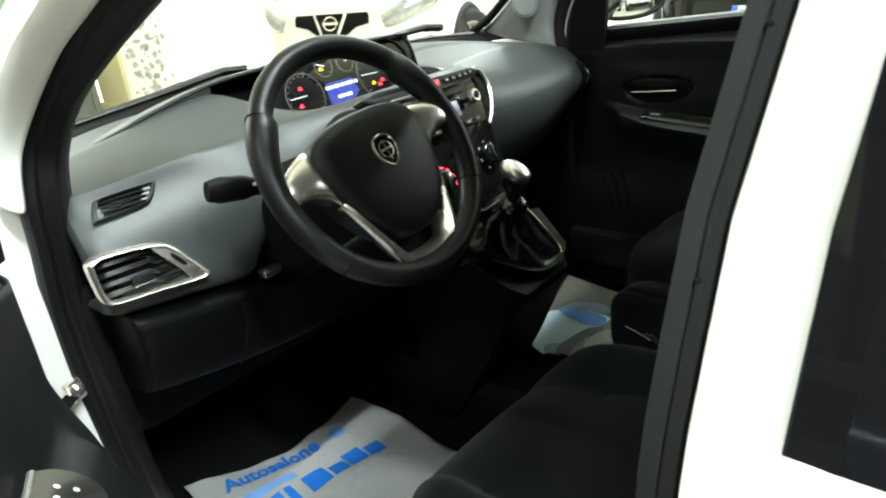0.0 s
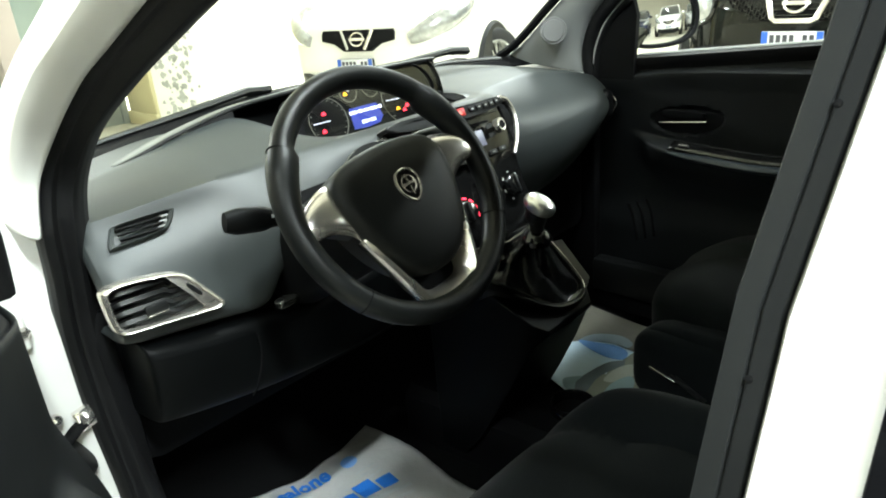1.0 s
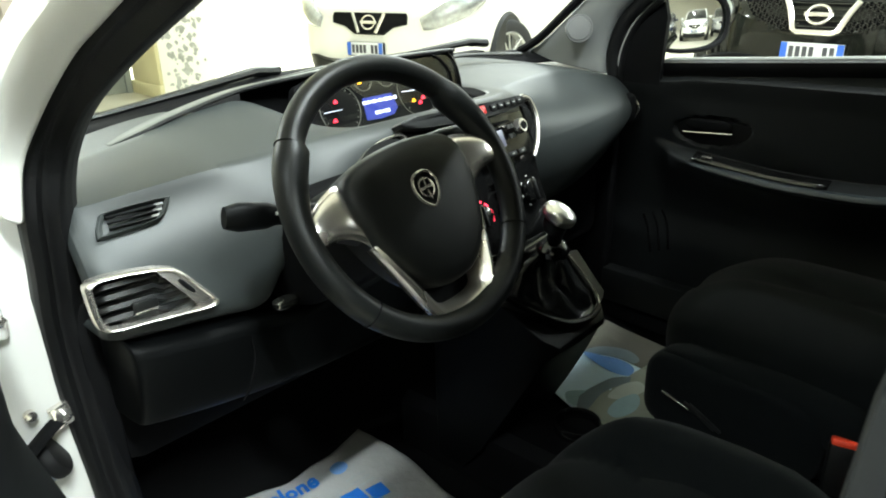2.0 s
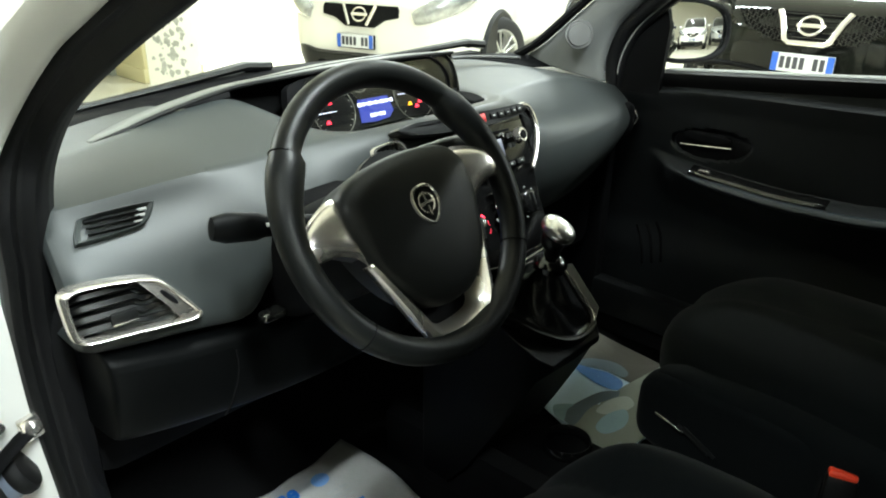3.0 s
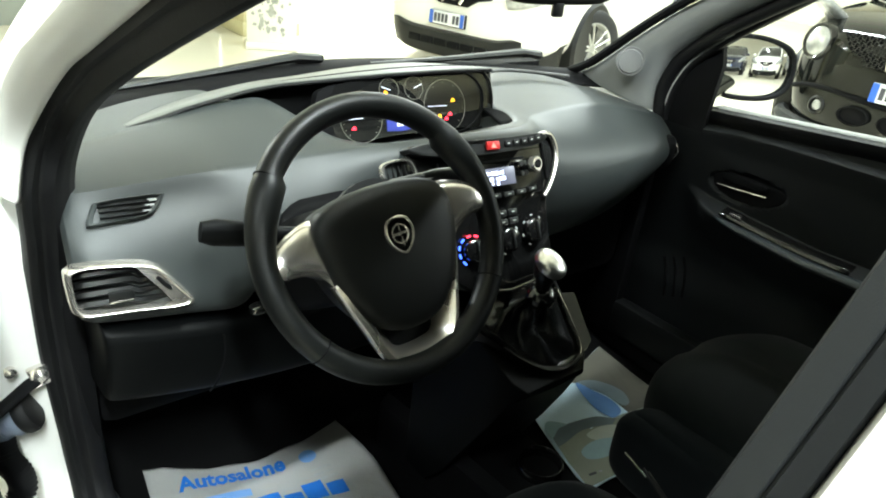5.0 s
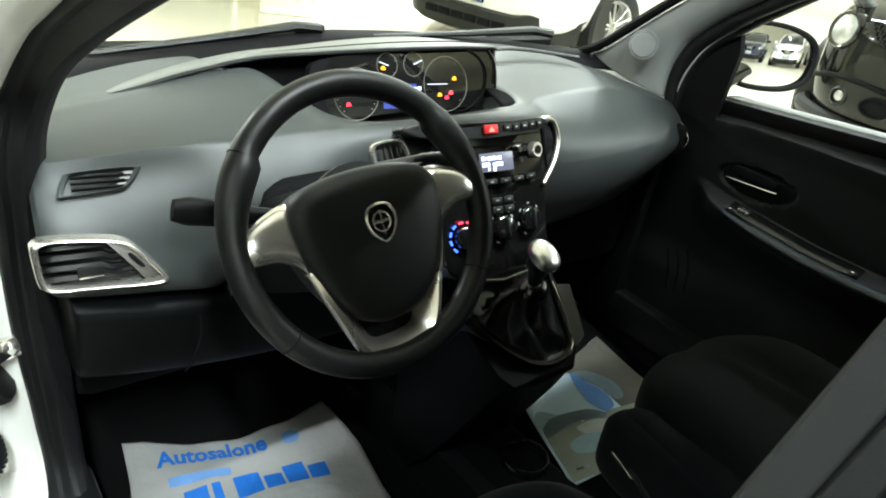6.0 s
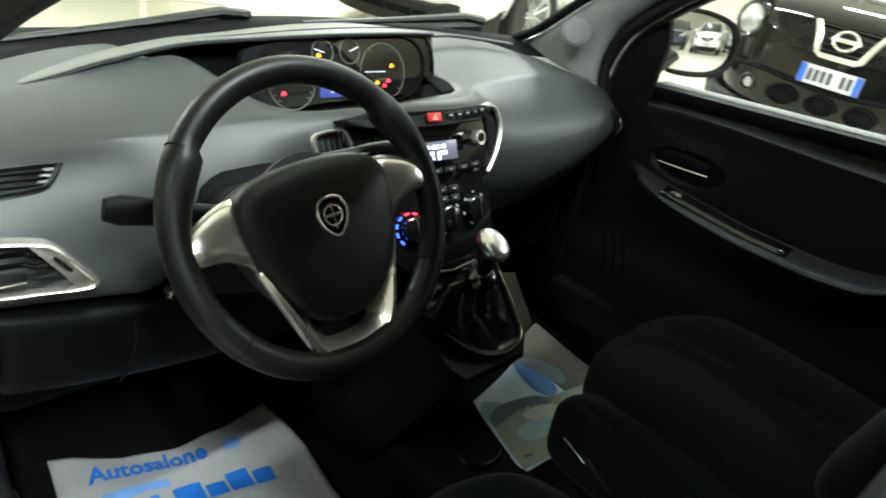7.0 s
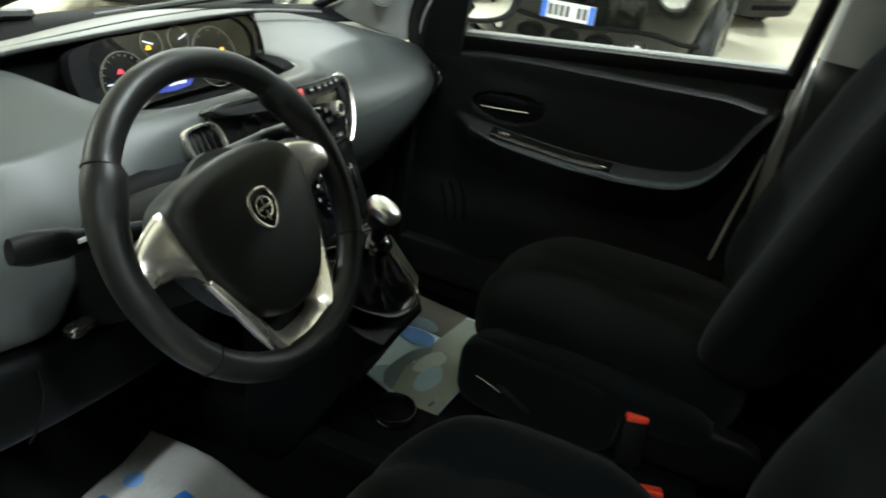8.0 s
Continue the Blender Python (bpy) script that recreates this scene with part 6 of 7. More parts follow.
def paper_mats():
    t = thing("paper_floor_mat", "crumpled white paper floor mat with blue dealer print", "floor mat", (-0.36, 0.2, 0.27))
    left = cr([(-0.555, 0.43, 0), (-0.566, 0.34, 0), (-0.585, 0.2, 0), (-0.595, -0.15, 0)], 8)
    right = cr([(-0.170, 0.372, 0), (-0.158, 0.26, 0), (-0.170, 0.10, 0), (-0.19, -0.15, 0)], 8)
    rows = []
    for a, b in zip(left, right):
        row = []
        for k in range(33):
            q = a.lerp(b, k / 32)
            f = k / 32
            q.y += -0.040 * math.sin(f * math.pi) * (1 - smooth((0.43 - q.y) / 0.25)) + 0.0015 * math.sin(f * 21)
            row.append(Vector((q.x, q.y, paper_z(q.x, q.y))))
        rows.append(row)
    part("sheet", grid(B(), rows), PAPER, t, smooth=True, solid=0.0008)

    def fit(v):
        return Vector((v.x, v.y, paper_z(v.x, v.y) + 0.0022))

    def place(x0, y0, x1, y1):
        a = math.atan2(y1 - y0, x1 - x0)
        return Matrix.Translation((x0, y0, 0)) @ Matrix.Rotation(a, 4, "Z"), math.hypot(x1 - x0, y1 - y0)
    m, w = place(-0.519, 0.338, -0.320, 0.306)
    bm = letters("Autosalone", 0.050, m, None, w, 0.035)
    bmesh.ops.triangulate(bm, faces=bm.faces)
    bmesh.ops.subdivide_edges(bm, edges=bm.edges, cuts=1)
    for v in bm.verts:
        v.co = fit(v.co) + Vector((0, 0, 0.0016))
    part("heading_print", bm, INK, t, "blue printed heading", smooth=False)

    def bars(name, x0, y0, x1, y1, h, words, mat, gap=0.35):
        m, w = place(x0, y0, x1, y1)
        bm = B()
        x = 0.0
        tot = sum(words) + gap * (len(words) - 1)
        for k in words:
            n = max(2, int(k * 3))
            ww = w * k / tot
            grid(bm, [[fit(m @ Vector((x + ww * i / n, h * j, 0))) for j in (0, 0.5, 1)] for i in range(n + 1)])
            x += ww + w * gap / tot
        part(name, bm, mat, t, smooth=False)
    bars("script_print", -0.512, 0.290, -0.405, 0.272, 0.020, [3], INK2)
    bars("name_print", -0.500, 0.222, -0.437, 0.2146, 0.050, [0.62, 0.24], INK, 0.12)
    for f0, f1, h in ((0.0, 0.27, 0.050), (0.30, 0.50, 0.034), (0.53, 0.76, 0.050), (0.79, 1.0, 0.034)):
        bars("name_print", lerp(-0.415, -0.245, f0), lerp(0.212, 0.190, f0), lerp(-0.415, -0.245, f1), lerp(0.212, 0.190, f1), h, [1], INK)
    bars("small_print", -0.36, 0.176, -0.235, 0.162, 0.012, [1.4, 2.4], INKG)
    bars("small_print", -0.36, 0.152, -0.25, 0.140, 0.009, [1, 1.6], INKG)
    for k in range(3):
        bars("small_print", -0.285, 0.270 - 0.013 * k, -0.243, 0.264 - 0.013 * k, 0.005, [2, 1.5], INKG)
    bm = B()
    grid(bm, [[fit(Vector((-0.271 + r * math.cos(a), 0.312 + r * math.sin(a), 0))) for r in (0.001, 0.008, 0.0175)] for a in [math.tau * k / 28 for k in range(29)]])
    part("round_print", bm, INK2, t, "round pale blue emblem print", smooth=False)

    p = thing("paper_floor_mat", "white paper floor mat with pale blue print under the passenger seat", "floor mat", (0.35, 0.1, 0.27))

    def pz(x, y):
        return 0.270 + 0.006 * math.sin(x * 19) * math.sin(y * 17)
    a = cr([(0.243, 0.185, 0), (0.216, 0.10, 0), (0.190, 0.02, 0), (0.164, -0.058, 0)], 8)
    b = cr([(0.60, 0.285, 0), (0.59, 0.17, 0), (0.58, 0.04, 0), (0.57, -0.085, 0)], 8)
    part("sheet", grid(B(), [[Vector((q.x, q.y, pz(q.x, q.y))) for q in [u.lerp(v, k / 16) for k in range(17)]] for u, v in zip(a, b)]), PAPER2, p, solid=0.0008)

    lift = [0.0022]

    def flat(name, outline, mat, label="", soft_edge=True):
        bm = B()
        if soft_edge and len(outline) > 5:
            outline = [(q.x, q.y) for q in cr([(x, y, 0) for x, y in outline], 4, True)]
        lift[0] += 0.0006
        c = sum((Vector(q) for q in outline), Vector((0, 0))) / len(outline)
        ring = [q for u, v in zip(outline, outline[1:] + outline[:1]) for q in (Vector(u), Vector(u).lerp(Vector(v), 0.5))]
        grid(bm, [[Vector((*(c + (q - c) * f), 0)) + Vector((0, 0, pz(*(c + (q - c) * f)) + lift[0])) for f in (0.02, 0.4, 0.7, 1)] for q in ring + ring[:1]])
        part(name, bm, mat, p, label, smooth=False)

    # brown carton beyond the sheet, its shadow mixed into the brown
    flat("carton_border", [(0.400, 0.2305), (0.424, 0.205), (0.440, 0.165), (0.446, 0.120), (0.440, 0.046), (0.58, 0.046), (0.598, 0.283)], BROWN, "brown carton border with shadow in its colour", False)
    # darker band: shadow on the carton, put in as colour
    flat("dark_band_shade", [(0.424, 0.204), (0.470, 0.190), (0.500, 0.130), (0.480, 0.085), (0.448, 0.082), (0.444, 0.130)], MAT_SHADE, "grey-brown band of painted shadow")
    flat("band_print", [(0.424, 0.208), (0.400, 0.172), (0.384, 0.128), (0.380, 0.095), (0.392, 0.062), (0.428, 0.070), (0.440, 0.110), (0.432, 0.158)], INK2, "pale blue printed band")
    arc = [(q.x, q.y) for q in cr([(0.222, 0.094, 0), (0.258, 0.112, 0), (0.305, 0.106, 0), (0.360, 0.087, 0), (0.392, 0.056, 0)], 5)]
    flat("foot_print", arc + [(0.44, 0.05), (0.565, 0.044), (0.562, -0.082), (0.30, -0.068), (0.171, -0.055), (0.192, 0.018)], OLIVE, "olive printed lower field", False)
    # shadow arching across the mat, put in as colour
    flat("arc_shade", arc + [(q.x, q.y) for q in cr([(0.372, 0.048, 0), (0.343, 0.062, 0), (0.296, 0.076, 0), (0.245, 0.070, 0), (0.210, 0.066, 0)], 5)], MAT_SHADE, "grey-blue arc of painted shadow", False)
    flat("corner_print", [(0.224, 0.122), (0.252, 0.140), (0.284, 0.110), (0.258, 0.110), (0.222, 0.094), (0.218, 0.106)], INKP)
    flat("pale_print", [(0.296, 0.060), (0.345, 0.058), (0.385, 0.034), (0.372, 0.008), (0.335, 0.012), (0.300, 0.034)], INKC, "pale cream patch")
    flat("oval_print", [(0.240, 0.026), (0.272, 0.036), (0.305, 0.033), (0.340, 0.014), (0.318, -0.008), (0.276, -0.016), (0.236, 0.0)], INKP, "pale green-blue oval print")
    flat("small_print", [(0.196, -0.036), (0.214, -0.040), (0.216, -0.034), (0.198, -0.030)], PLATEBAR)
    flat("small_print", [(0.220, -0.041), (0.229, -0.043), (0.230, -0.038), (0.221, -0.036)], INKG)


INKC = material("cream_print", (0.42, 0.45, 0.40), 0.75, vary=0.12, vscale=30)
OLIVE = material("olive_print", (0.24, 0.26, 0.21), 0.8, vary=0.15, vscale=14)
# tone of the shadows painted on the passenger mat
MAT_SHADE = material("grey_blue_mat_shade", (0.13, 0.165, 0.185), 0.75, vary=0.2, vscale=30)
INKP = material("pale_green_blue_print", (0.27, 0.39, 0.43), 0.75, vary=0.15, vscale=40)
paper_mats()


# ---- other cars ----
def road_car(name, label, paint, at, heading, kind="suv", size=1.0, steer=0.0, axle=-0.80, px=0.0):
    """A parked car, nose at the origin, forward +y, then set down at a place."""
    t = thing(name, label, "car")
    W = 0.90
    st = [(0.0, 0.56, 0.26, 0.70, 0.78), (-0.06, 0.74, 0.22, 0.76, 0.86), (-0.20, 0.84, 0.20, 0.84, 0.93), (-0.50, 0.885, 0.20, 0.90, 1.0), (-1.10, W, 0.20, 0.96, 1.06), (-2.0, W, 0.20, 0.98, 1.05), (-3.2, W, 0.20, 1.0, 1.06), (-3.9, 0.87, 0.22, 1.0, 1.08), (-4.12, 0.78, 0.26, 0.95, 1.05), (-4.18, 0.6, 0.35, 0.85, 0.95)]
    if kind == "crossover":
        st[:4] = [(0.0, 0.34, 0.26, 0.70, 0.78), (-0.035, 0.50, 0.22, 0.74, 0.84), (-0.12, 0.655, 0.20, 0.80, 0.91), (-0.28, 0.79, 0.20, 0.86, 0.96), (-0.52, 0.87, 0.20, 0.90, 1.0)]
    rows = []
    for y, w, z0, zs, zt in st:
        half = [(w * 0.80, z0), (w * 0.98, z0 + 0.12), (w, lerp(z0, zs, 0.55)), (w * 0.975, zs), (w * 0.82, lerp(zs, zt, 0.8)), (w * 0.4, zt)]
        rows.append([(x, y, z) for x, z in half] + [(-x, y, z) for x, z in half[::-1]])
    part("body", rings(B(), rows), paint, t, sub=2)
    cab = [(1.02, -1.05, 0.74, -4.02, 0.76), (1.20, -1.38, 0.73, -3.98, 0.73), (1.38, -1.75, 0.68, -3.85, 0.68), (1.50, -2.05, 0.60, -3.6, 0.60)]
    lay = []
    for z, yf, w, yb, wb in cab:
        half = [(w * 0.6, yf), (w * 0.95, yf - 0.12), (w, lerp(yf, yb, 0.35)), (wb, lerp(yf, yb, 0.8)), (wb * 0.9, yb)]
        lay.append([(x, y, z) for x, y in half] + [(-x, y, z) for x, y in half[::-1]])
    part("cabin_glass", rings(B(), lay), CARGLASS, t, "dark glazed cabin")
    z, yf, w, yb, wb = cab[-1]
    top = [(0.55, -2.02), (0.60, -2.6), (0.60, -3.3), (0.52, -3.62)]
    lay = []
    for dz, k in ((-0.02, 1.03), (0.03, 1.0), (0.055, 0.8), (0.062, 0.3)):
        lay.append([(x * k, -2.8 + (y + 2.8) * k, z + dz) for x, y in top] + [(-x * k, -2.8 + (y + 2.8) * k, z + dz) for x, y in top[::-1]])
    part("roof", rings(B(), lay), paint, t, sub=1)
    for s in (-1, 1):
        part("roof_pillar", sweep(B(), [(s * 0.735, -1.12, 1.03), (s * 0.735, -1.45, 1.22), (s * 0.66, -1.85, 1.42), (s * 0.60, -2.1, 1.505)], 0.035, 8), paint, t)
        part("roof_pillar", sweep(B(), [(s * 0.775, -2.55, 1.03), (s * 0.70, -2.6, 1.40), (s * 0.61, -2.62, 1.50)], 0.035, 8, flat=(1.6, 0.6)), GLOSSBLACK, t)
        part("roof_pillar", sweep(B(), [(s * 0.765, -3.85, 1.04), (s * 0.70, -3.75, 1.38), (s * 0.60, -3.55, 1.50)], 0.07, 8), paint, t)
        part("door_mirror", blob(B(), (s * 0.98, -1.35, 1.08), (0.10, 0.07, 0.075), 0.7, 0.7), paint, t)
        for yw in (axle, -3.35):
            m = Matrix.Translation((s * (W - 0.10), yw, 0.335)) @ Matrix.Rotation(radians(90 * s), 4, "Y")
            part("wheel_arch", disc_wall(B(), [(0.0, -0.10), (0.395, -0.10), (0.40, 0.085), (0.375, 0.112), (0.0, 0.10)], m, 40), BLACK if kind != "dark" else GLOSSBLACK, t, "black wheel arch")
            if yw == axle:
                m = Matrix.Translation((s * (W - 0.08), yw, 0.335)) @ Matrix.Rotation(radians(steer), 4, "Z") @ Matrix.Rotation(radians(90 * s), 4, "Y")
            tyre = part("wheel", disc_wall(B(), [(0.20, 0.03), (0.225, 0.115), (0.30, 0.128), (0.325, 0.115), (0.335, 0.08), (0.335, -0.08), (0.0, -0.08)], m, 40), TYRE, t, "black tyre")
            bm = B()
            disc_wall(bm, [(0.212, 0.06), (0.228, 0.118), (0.216, 0.122), (0.20, 0.105), (0.19, 0.06)], m, 40)
            disc_wall(bm, [(0, 0.07), (0.05, 0.07), (0.045, 0.116), (0, 0.12)], m, 20)
            for k in range(5):
                mm = m @ Matrix.Rotation(math.tau * k / 5 + 0.3, 4, "Z")
                for d in (-1, 1):
                    sweep(bm, [mm @ Vector((0.03, d * 0.012, 0.108)), mm @ Vector((0.12, d * 0.028, 0.112)), mm @ Vector((0.21, d * 0.045, 0.105))], [0.017, 0.014, 0.016], 8, flat=(1.0, 0.8))
            part("rim", bm, ALLOY, tyre, "silver alloy rim")
    # front: plate
    pz = 0.578 if kind == "crossover" else 0.49
    pl = part("number_plate", box(B(), (px, 0.030, pz), (0.36, 0.012, 0.112), 0.004), PLATE, t, "white plate with blue ends")
    for s in (-1, 1):
        part("plate_band", box(B(), (px + s * 0.160, 0.0375, pz), (0.038, 0.004, 0.108)), PLATEBLUE, pl)
    for k in range(7):
        if k != 2:
            part("plate_bar", box(B(), (px - 0.115 + 0.0385 * k, 0.0375, pz), (0.026, 0.004, 0.07)), PLATEBAR, pl)
    part("plate_holder", box(B(), (px, 0.012, pz - 0.005), (0.37, 0.03, 0.12), 0.008), DEEP, t)

    lean = radians(25 if kind == "crossover" else 14)
    gm = Matrix(((-1, 0, 0, 0), (0, -math.sin(lean), math.cos(lean), 0.0 if kind == "crossover" else 0.004), (0, math.cos(lean), math.sin(lean), 0.785 if kind == "crossover" else 0.700), (0, 0, 0, 1)))
    if kind == "crossover":
        gr = part("grille", prism(B(), [(-0.46, 0.10), (0.46, 0.10), (0.39, 0.0), (0.20, -0.085), (-0.20, -0.085), (-0.39, 0.0)], -0.16, -0.018, gm), DEEP, t, "black mesh grille")
        bm = B()
        for i in range(24):
            for j in range(8):
                x, y = -0.46 + 0.040 * i, -0.075 + 0.024 * j
                if abs(x) < 0.43 - 1.3 * max(0, 0.03 - y) and abs(x) > 0.16 + 0.4 * y:
                    for d in (-1, 1):
                        box(bm, gm @ Vector((x + (0.02 if j % 2 else 0), y, -0.012)), (0.040, 0.006, 0.012), 0, gm.to_3x3().to_4x4() @ Matrix.Rotation(radians(32 * d), 4, "Z"))
        for j in range(5):
            y = -0.06 + 0.036 * j
            box(bm, gm @ Vector((0, y, -0.012)), (0.24 + 0.8 * (y + 0.06), 0.008, 0.012), 0, gm.to_3x3().to_4x4())
        part("grille_mesh", bm, PIANO, gr)
        vs = [(-0.20, 0.098, 0.0), (-0.165, 0.03, 0.004), (-0.125, -0.085, 0.004), (-0.10, -0.098, 0.004), (0.10, -0.098, 0.004), (0.125, -0.085, 0.004), (0.165, 0.03, 0.004), (0.20, 0.098, 0.0)]
        part("grille_bar", sweep(B(), [gm @ Vector(q) for q in vs], 0.015, 8, flat=(1.3, 0.8)), CHROME, gr, "chrome V-shaped bar")
        for sx in (-1, 1):
            lm = Matrix.Translation((sx * 0.615, -0.135, 0.775)) @ Vector((sx * 0.42, 0.90, 0.16)).to_track_quat("Z", "Y").to_matrix().to_4x4()
            hl = part("headlamp", disc_wall(B(), [(0, -0.06), (0.115, -0.06), (0.118, 0.02), (0.108, 0.036), (0.096, 0.028), (0.0, 0.02)], lm, 36), PIANO, t, "large round headlamp")
            part("lamp_glass", blob(B(), lm @ Vector((0, 0, 0.016)), (0.096, 0.096, 0.036), 1, 1, m=lm.to_3x3().to_4x4()), LAMP, hl, "clear ribbed lamp glass")
            fm = Matrix.Translation((sx * 0.475, -0.055, 0.412)) @ Vector((sx * 0.3, 0.95, 0.05)).to_track_quat("Z", "Y").to_matrix().to_4x4()
            fg = part("fog_lamp", disc_wall(B(), [(0, -0.04), (0.055, -0.04), (0.06, 0.02), (0.045, 0.03), (0.042, 0.012), (0, 0.012)], fm, 28), BLACK, t, "small round fog lamp")
            part("lamp_glass", blob(B(), fm @ Vector((0, 0, 0.012)), (0.036, 0.036, 0.016), 1, 1, m=fm.to_3x3().to_4x4()), LAMP, fg)
            um = Matrix.Translation((sx * 0.66, -0.26, 0.955)) @ Matrix.Rotation(radians(sx * -24), 4, "Z") @ Matrix.Rotation(radians(28), 4, "X")
            part("indicator_lamp", blob(B(), um.translation, (0.085, 0.17, 0.035), 0.8, 0.8, m=um.to_3x3().to_4x4()), LAMP, t, "raised indicator lamp")
        for x in (-0.235, 0.0, 0.235):
            bm = B()
            disc_wall(bm, [(0, -0.03), (0.09, -0.03), (0.095, 0.006), (0.082, 0.012), (0.078, -0.015), (0, -0.015)], Matrix.Translation((x, 0.015, 0.412)) @ Matrix.Rotation(radians(-90), 4, "X") @ Matrix.Diagonal((1.0, 0.62, 1, 1)), 28)
            part("air_intake", bm, DEEP, t, "round dark air intake")
        part("bumper_lip", sweep(B(), cr([(-0.84, -0.46, 0.44), (-0.74, -0.23, 0.465), (-0.60, -0.095, 0.51), (-0.40, -0.012, 0.525), (0, 0.012, 0.495), (0.40, -0.012, 0.525), (0.60, -0.095, 0.51), (0.74, -0.23, 0.465), (0.84, -0.46, 0.44)], 5), 0.016, 8), DEEP, t, "dark bumper groove")
        part("lower_bumper", sweep(B(), cr([(-0.86, -0.50, 0.26), (-0.74, -0.24, 0.25), (-0.4, -0.02, 0.25), (0, 0.012, 0.25), (0.4, -0.02, 0.25), (0.74, -0.24, 0.25), (0.86, -0.50, 0.26)], 5), 0.05, 8), BLACK, t)
    else:
        gr = part("grille", prism(B(), [(-0.36, 0.090), (-0.375, 0.06), (-0.37, 0.0), (-0.24, -0.028), (-0.14, -0.090), (0.14, -0.090), (0.24, -0.028), (0.37, 0.0), (0.375, 0.06), (0.36, 0.090)][::-1], -0.05, 0.012, gm, 0.01, 0.96), DEEP, t, "dark grille band")
        for sx in (-1, 1):
            part("grille_bar", sweep(B(), [gm @ Vector((sx * 0.16, 0.085, 0.018)), gm @ Vector((sx * 0.085, -0.080, 0.02))], 0.016, 8), CHROME, gr, "silver slanted bar")
            hm = [(sx * 0.51, -0.01, 0.700), (sx * 0.64, -0.07, 0.755), (sx * 0.78, -0.20, 0.84), (sx * 0.85, -0.40, 0.905), (sx * 0.86, -0.58, 0.945)]
            part("headlamp", sweep(B(), cr(hm, 5), [0.02 + 0.082 * math.sin(math.pi * (0.12 + 0.80 * k / 20)) for k in range(21)], 12, flat=(0.8, 1.0)), LAMP, t, "long clear headlamp")
        lb = cr([(-0.86, -0.50, 0.37), (-0.72, -0.12, 0.405), (-0.60, 0.0, 0.41), (-0.42, 0.035, 0.375), (0, 0.05, 0.37), (0.42, 0.035, 0.375), (0.60, 0.0, 0.41), (0.72, -0.12, 0.405), (0.86, -0.50, 0.37)], 5)
        lo = [Vector((q.x * 0.96, q.y - 0.03, q.z - 0.20)) for q in lb]
        part("lower_bumper", grid(B(), [[a + Vector((0, -0.06, 0.02)), a, a.lerp(b, 0.4) + Vector((0, 0.015, 0)), b, b + Vector((0, -0.1, -0.01))] for a, b in zip(lb, lo)]), BLACK, t, "black lower bumper", solid=0.01)
        bm = B()
        for i in range(6):
            box(bm, (-0.35 + 0.14 * i, 0.052 - 0.07 * abs(-0.35 + 0.14 * i) ** 2, 0.285), (0.125, 0.02, 0.06), 0.006)
        part("bumper_grille", bm, DEEP, t)
    # badge ring
    bz = gm @ Matrix.Translation((0, 0.008, 0.010))
    bm = B()
    sweep(bm, [bz @ Vector((0.066 * math.cos(a), 0.056 * math.sin(a), 0)) for a in [math.tau * k / 32 for k in range(32)]], 0.009, 8, closed=True)
    box(bm, bz.translation, (0.165, 0.026, 0.012), 0.004, bz.to_3x3().to_4x4())
    part("badge", bm, CHROME, t, "chrome ring badge with a bar")
    for s in (-1, 1):
        part("side_cladding", sweep(B(), [(s * 0.90, -1.2, 0.27), (s * 0.91, -2.0, 0.26), (s * 0.90, -2.95, 0.27)], 0.055, 8, flat=(0.5, 1.2)), BLACK, t)
        part("door_handle", box(B(), (s * 0.905, -2.15, 0.93), (0.02, 0.18, 0.03), 0.006), paint, t)
    t.matrix_basis = Matrix.Translation(at) @ Matrix.Rotation(heading, 4, "Z") @ Matrix.Scale(size, 4)
    return t


def heading(dx, dy):
    return math.atan2(-dx, dy)


road_car("black_crossover_car", "gloss black crossover car with round headlamps", GLOSSBLACK, (3.85, 0.835, 0), heading(-1.0, -0.045), "crossover")
road_car("white_crossover_car", "white crossover car with black lower bumper", WHITE, (3.00, 3.96, 0), heading(-0.957, -0.292), size=0.94, steer=-22, axle=-1.0, px=0.035)
road_car("parked_car", "white hatchback parked facing the showroom aisle", WHITE, (2.62, -9.2, 0), heading(-0.25, 0.97))
road_car("parked_car", "dark blue car parked in the row behind", DARKPAINT, (0.55, -10.2, 0), heading(-0.1, 1.0))
road_car("parked_car", "silver car parked in the row behind", SILVERPAINT, (5.1, -10.6, 0), heading(-0.3, 0.95))
road_car("parked_car", "white car parked beyond the black crossover", WHITE, (9.2, -0.2, 0), heading(-0.5, -0.86))
road_car("parked_car", "dark car standing behind the open door", DARKPAINT, (-3.1, 1.9, 0), heading(0.06, 1.0))


# ---- showroom fittings ----
def column(x, y, w, mat, label):
    t = thing("column", label, "column", (x, y, 0), kind="structure")
    part("shaft", box(B(), (x, y, CEILING / 2), (w, w, CEILING), 0.02), mat, t)
    part("plinth", box(B(), (x, y, 0.06), (w + 0.03, w + 0.03, 0.12), 0.01), mat, t)
    return t


column(2.25, 5.95, 0.55, COLUMN, "square yellow painted column")
column(1.06, 6.16, 0.20, PINKWALL, "pale pink plastered column")


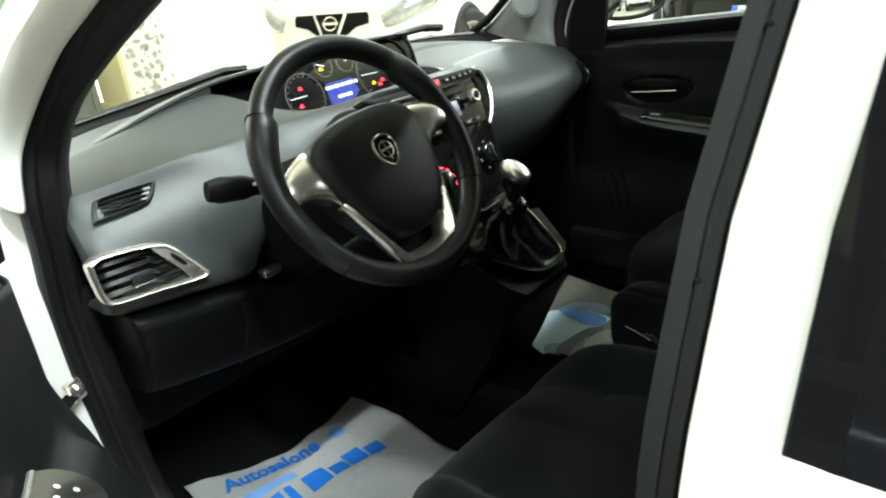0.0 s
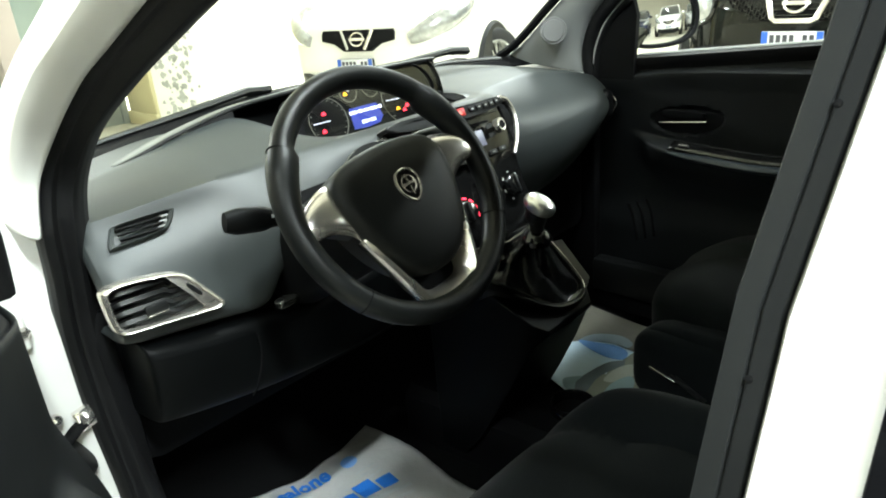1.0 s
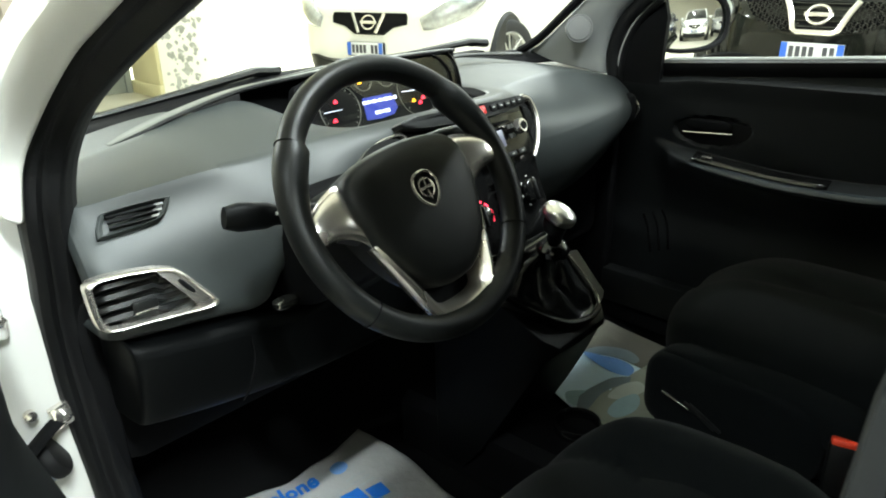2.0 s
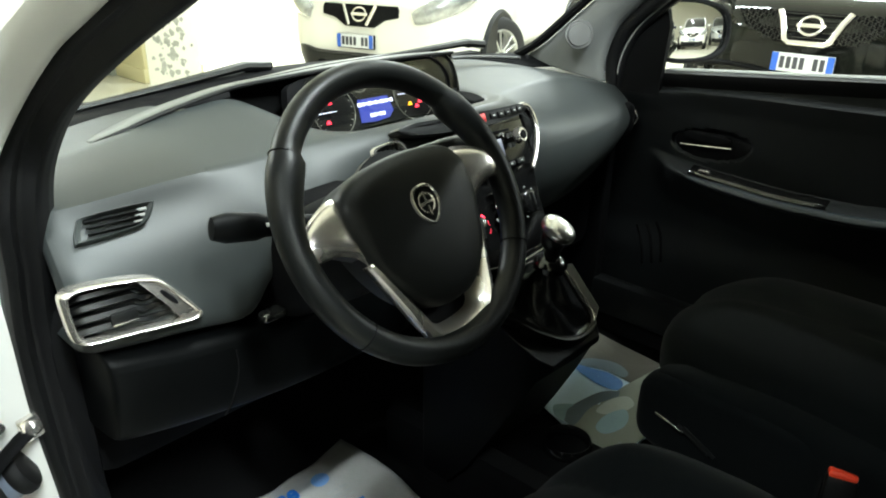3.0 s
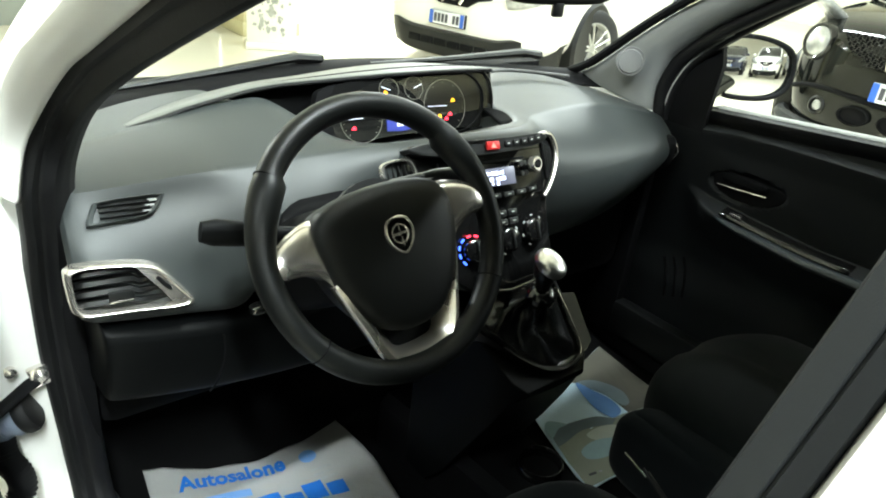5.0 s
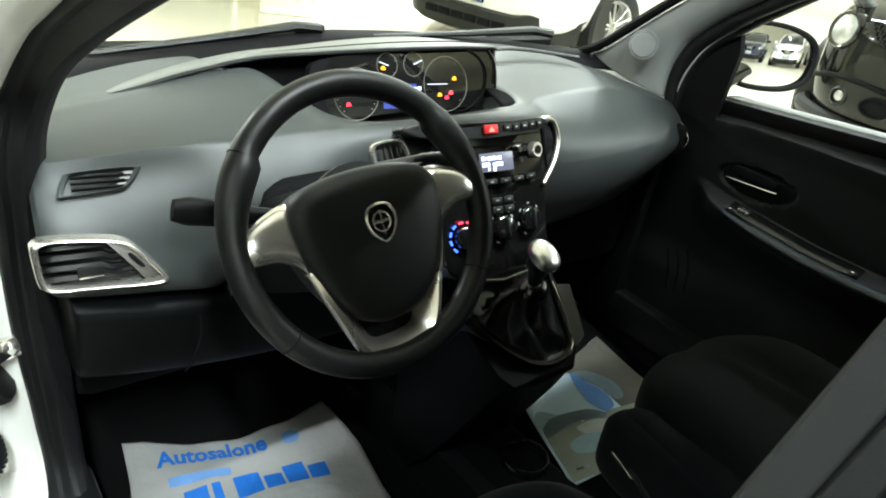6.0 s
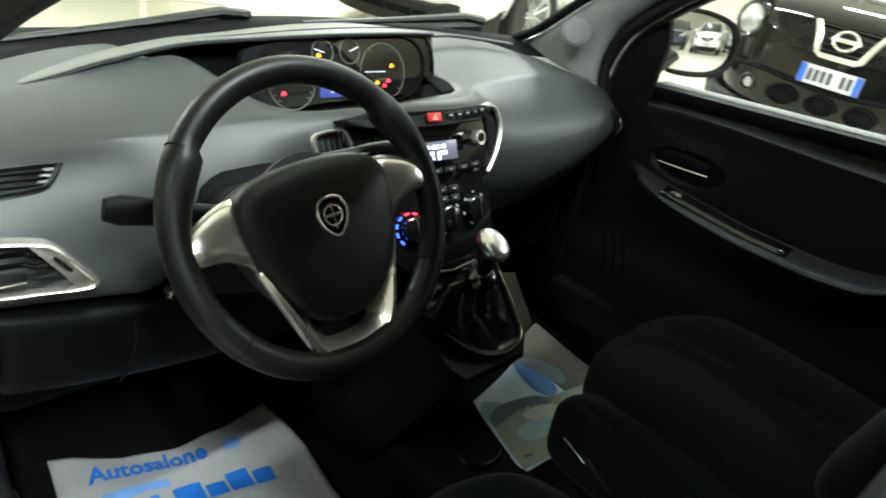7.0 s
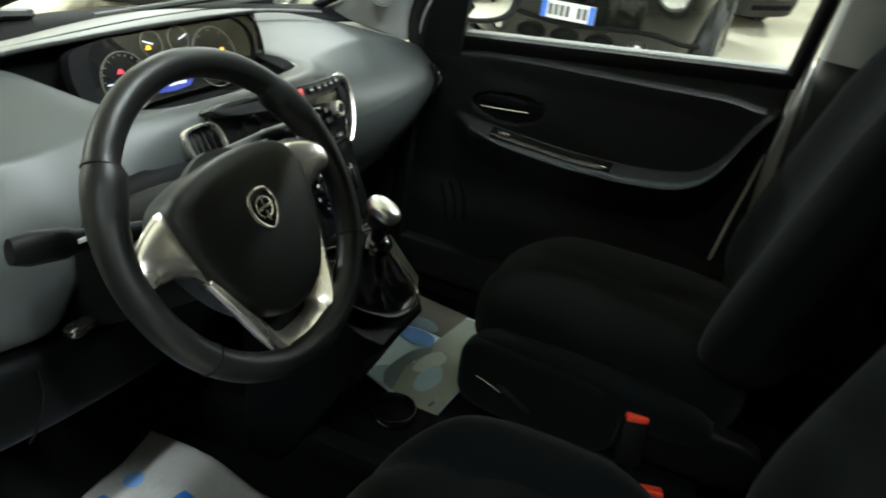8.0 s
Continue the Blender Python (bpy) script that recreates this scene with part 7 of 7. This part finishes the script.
def partition():
    t = thing("glass_partition", "grey-green glazed partition with dark frame", "partition", (0.8, 6.3, 0), kind="structure")
    part("panel", box(B(), (0.72, 6.30, 0.42), (2.5, 0.06, 0.84), 0.01), GREYWALL, t, "grey lower panel")
    gl = part("pane", box(B(), (0.72, 6.30, 1.75), (2.5, 0.02, 1.80)), PANE, t, "greenish glass pane")
    for x in (-0.5, 0.72, 1.94):
        part("mullion", box(B(), (x, 6.28, 1.33), (0.06, 0.09, 2.66), 0.006), GREYWALL, t)
    part("rail", box(B(), (0.72, 6.28, 2.66), (2.5, 0.09, 0.08), 0.006), GREYWALL, t)


PANE = material("greenish_glass", (0.36, 0.43, 0.39), 0.08, coat=0.6, vary=0.25, vscale=2)
partition()


def poster():
    t = thing("poster_stand", "white poster stand with dark blotchy print", "poster stand", (1.95, 5.0, 0))
    m = Matrix.Translation((2.03, 5.22, 0)) @ Matrix.Rotation(radians(-24), 4, "Z")
    q = m.to_3x3().to_4x4()
    part("board", box(B(), m @ Vector((0, 0, 0.66)), (0.42, 0.05, 1.24), 0.006, q), POSTER, t)
    part("foot", box(B(), m @ Vector((0, 0, 0.02)), (0.44, 0.34, 0.04), 0.01, q), POSTER, t)
    rnd = random.Random(5)
    bm = B()
    for k in range(150):
        a = m @ Matrix.Translation((rnd.uniform(-0.17, 0.10) + 0.06 * (k % 3 == 0), -0.0265, rnd.uniform(0.12, 1.18))) @ Matrix.Rotation(radians(90), 4, "X")
        r, n = rnd.uniform(0.006, 0.032), rnd.randint(5, 9)
        prism(bm, [(r * rnd.uniform(0.4, 1.3) * math.cos(math.tau * i / n), r * rnd.uniform(0.4, 1.6) * math.sin(math.tau * i / n)) for i in range(n)], -0.001, 0.0016, a)
    part("print", bm, POSTERINK, t, "dark blotchy print")


poster()

# fluorescent fittings round the lamps
fit0 = thing("light_fitting", "long white fluorescent ceiling light fitting", "ceiling light", (LAMPS[0][0], LAMPS[0][1], CEILING), group="ceiling lights")
part("housing", box(B(), (LAMPS[0][0], LAMPS[0][1], CEILING - 0.05), (1.60, 0.40, 0.10), 0.01), CEIL, fit0)
for lx, ly, lt, lw in LAMPS[1:]:
    copy_thing(fit0, Matrix.Translation((lx, ly, CEILING)) @ Matrix.Rotation(radians(lt), 4, "Z"))
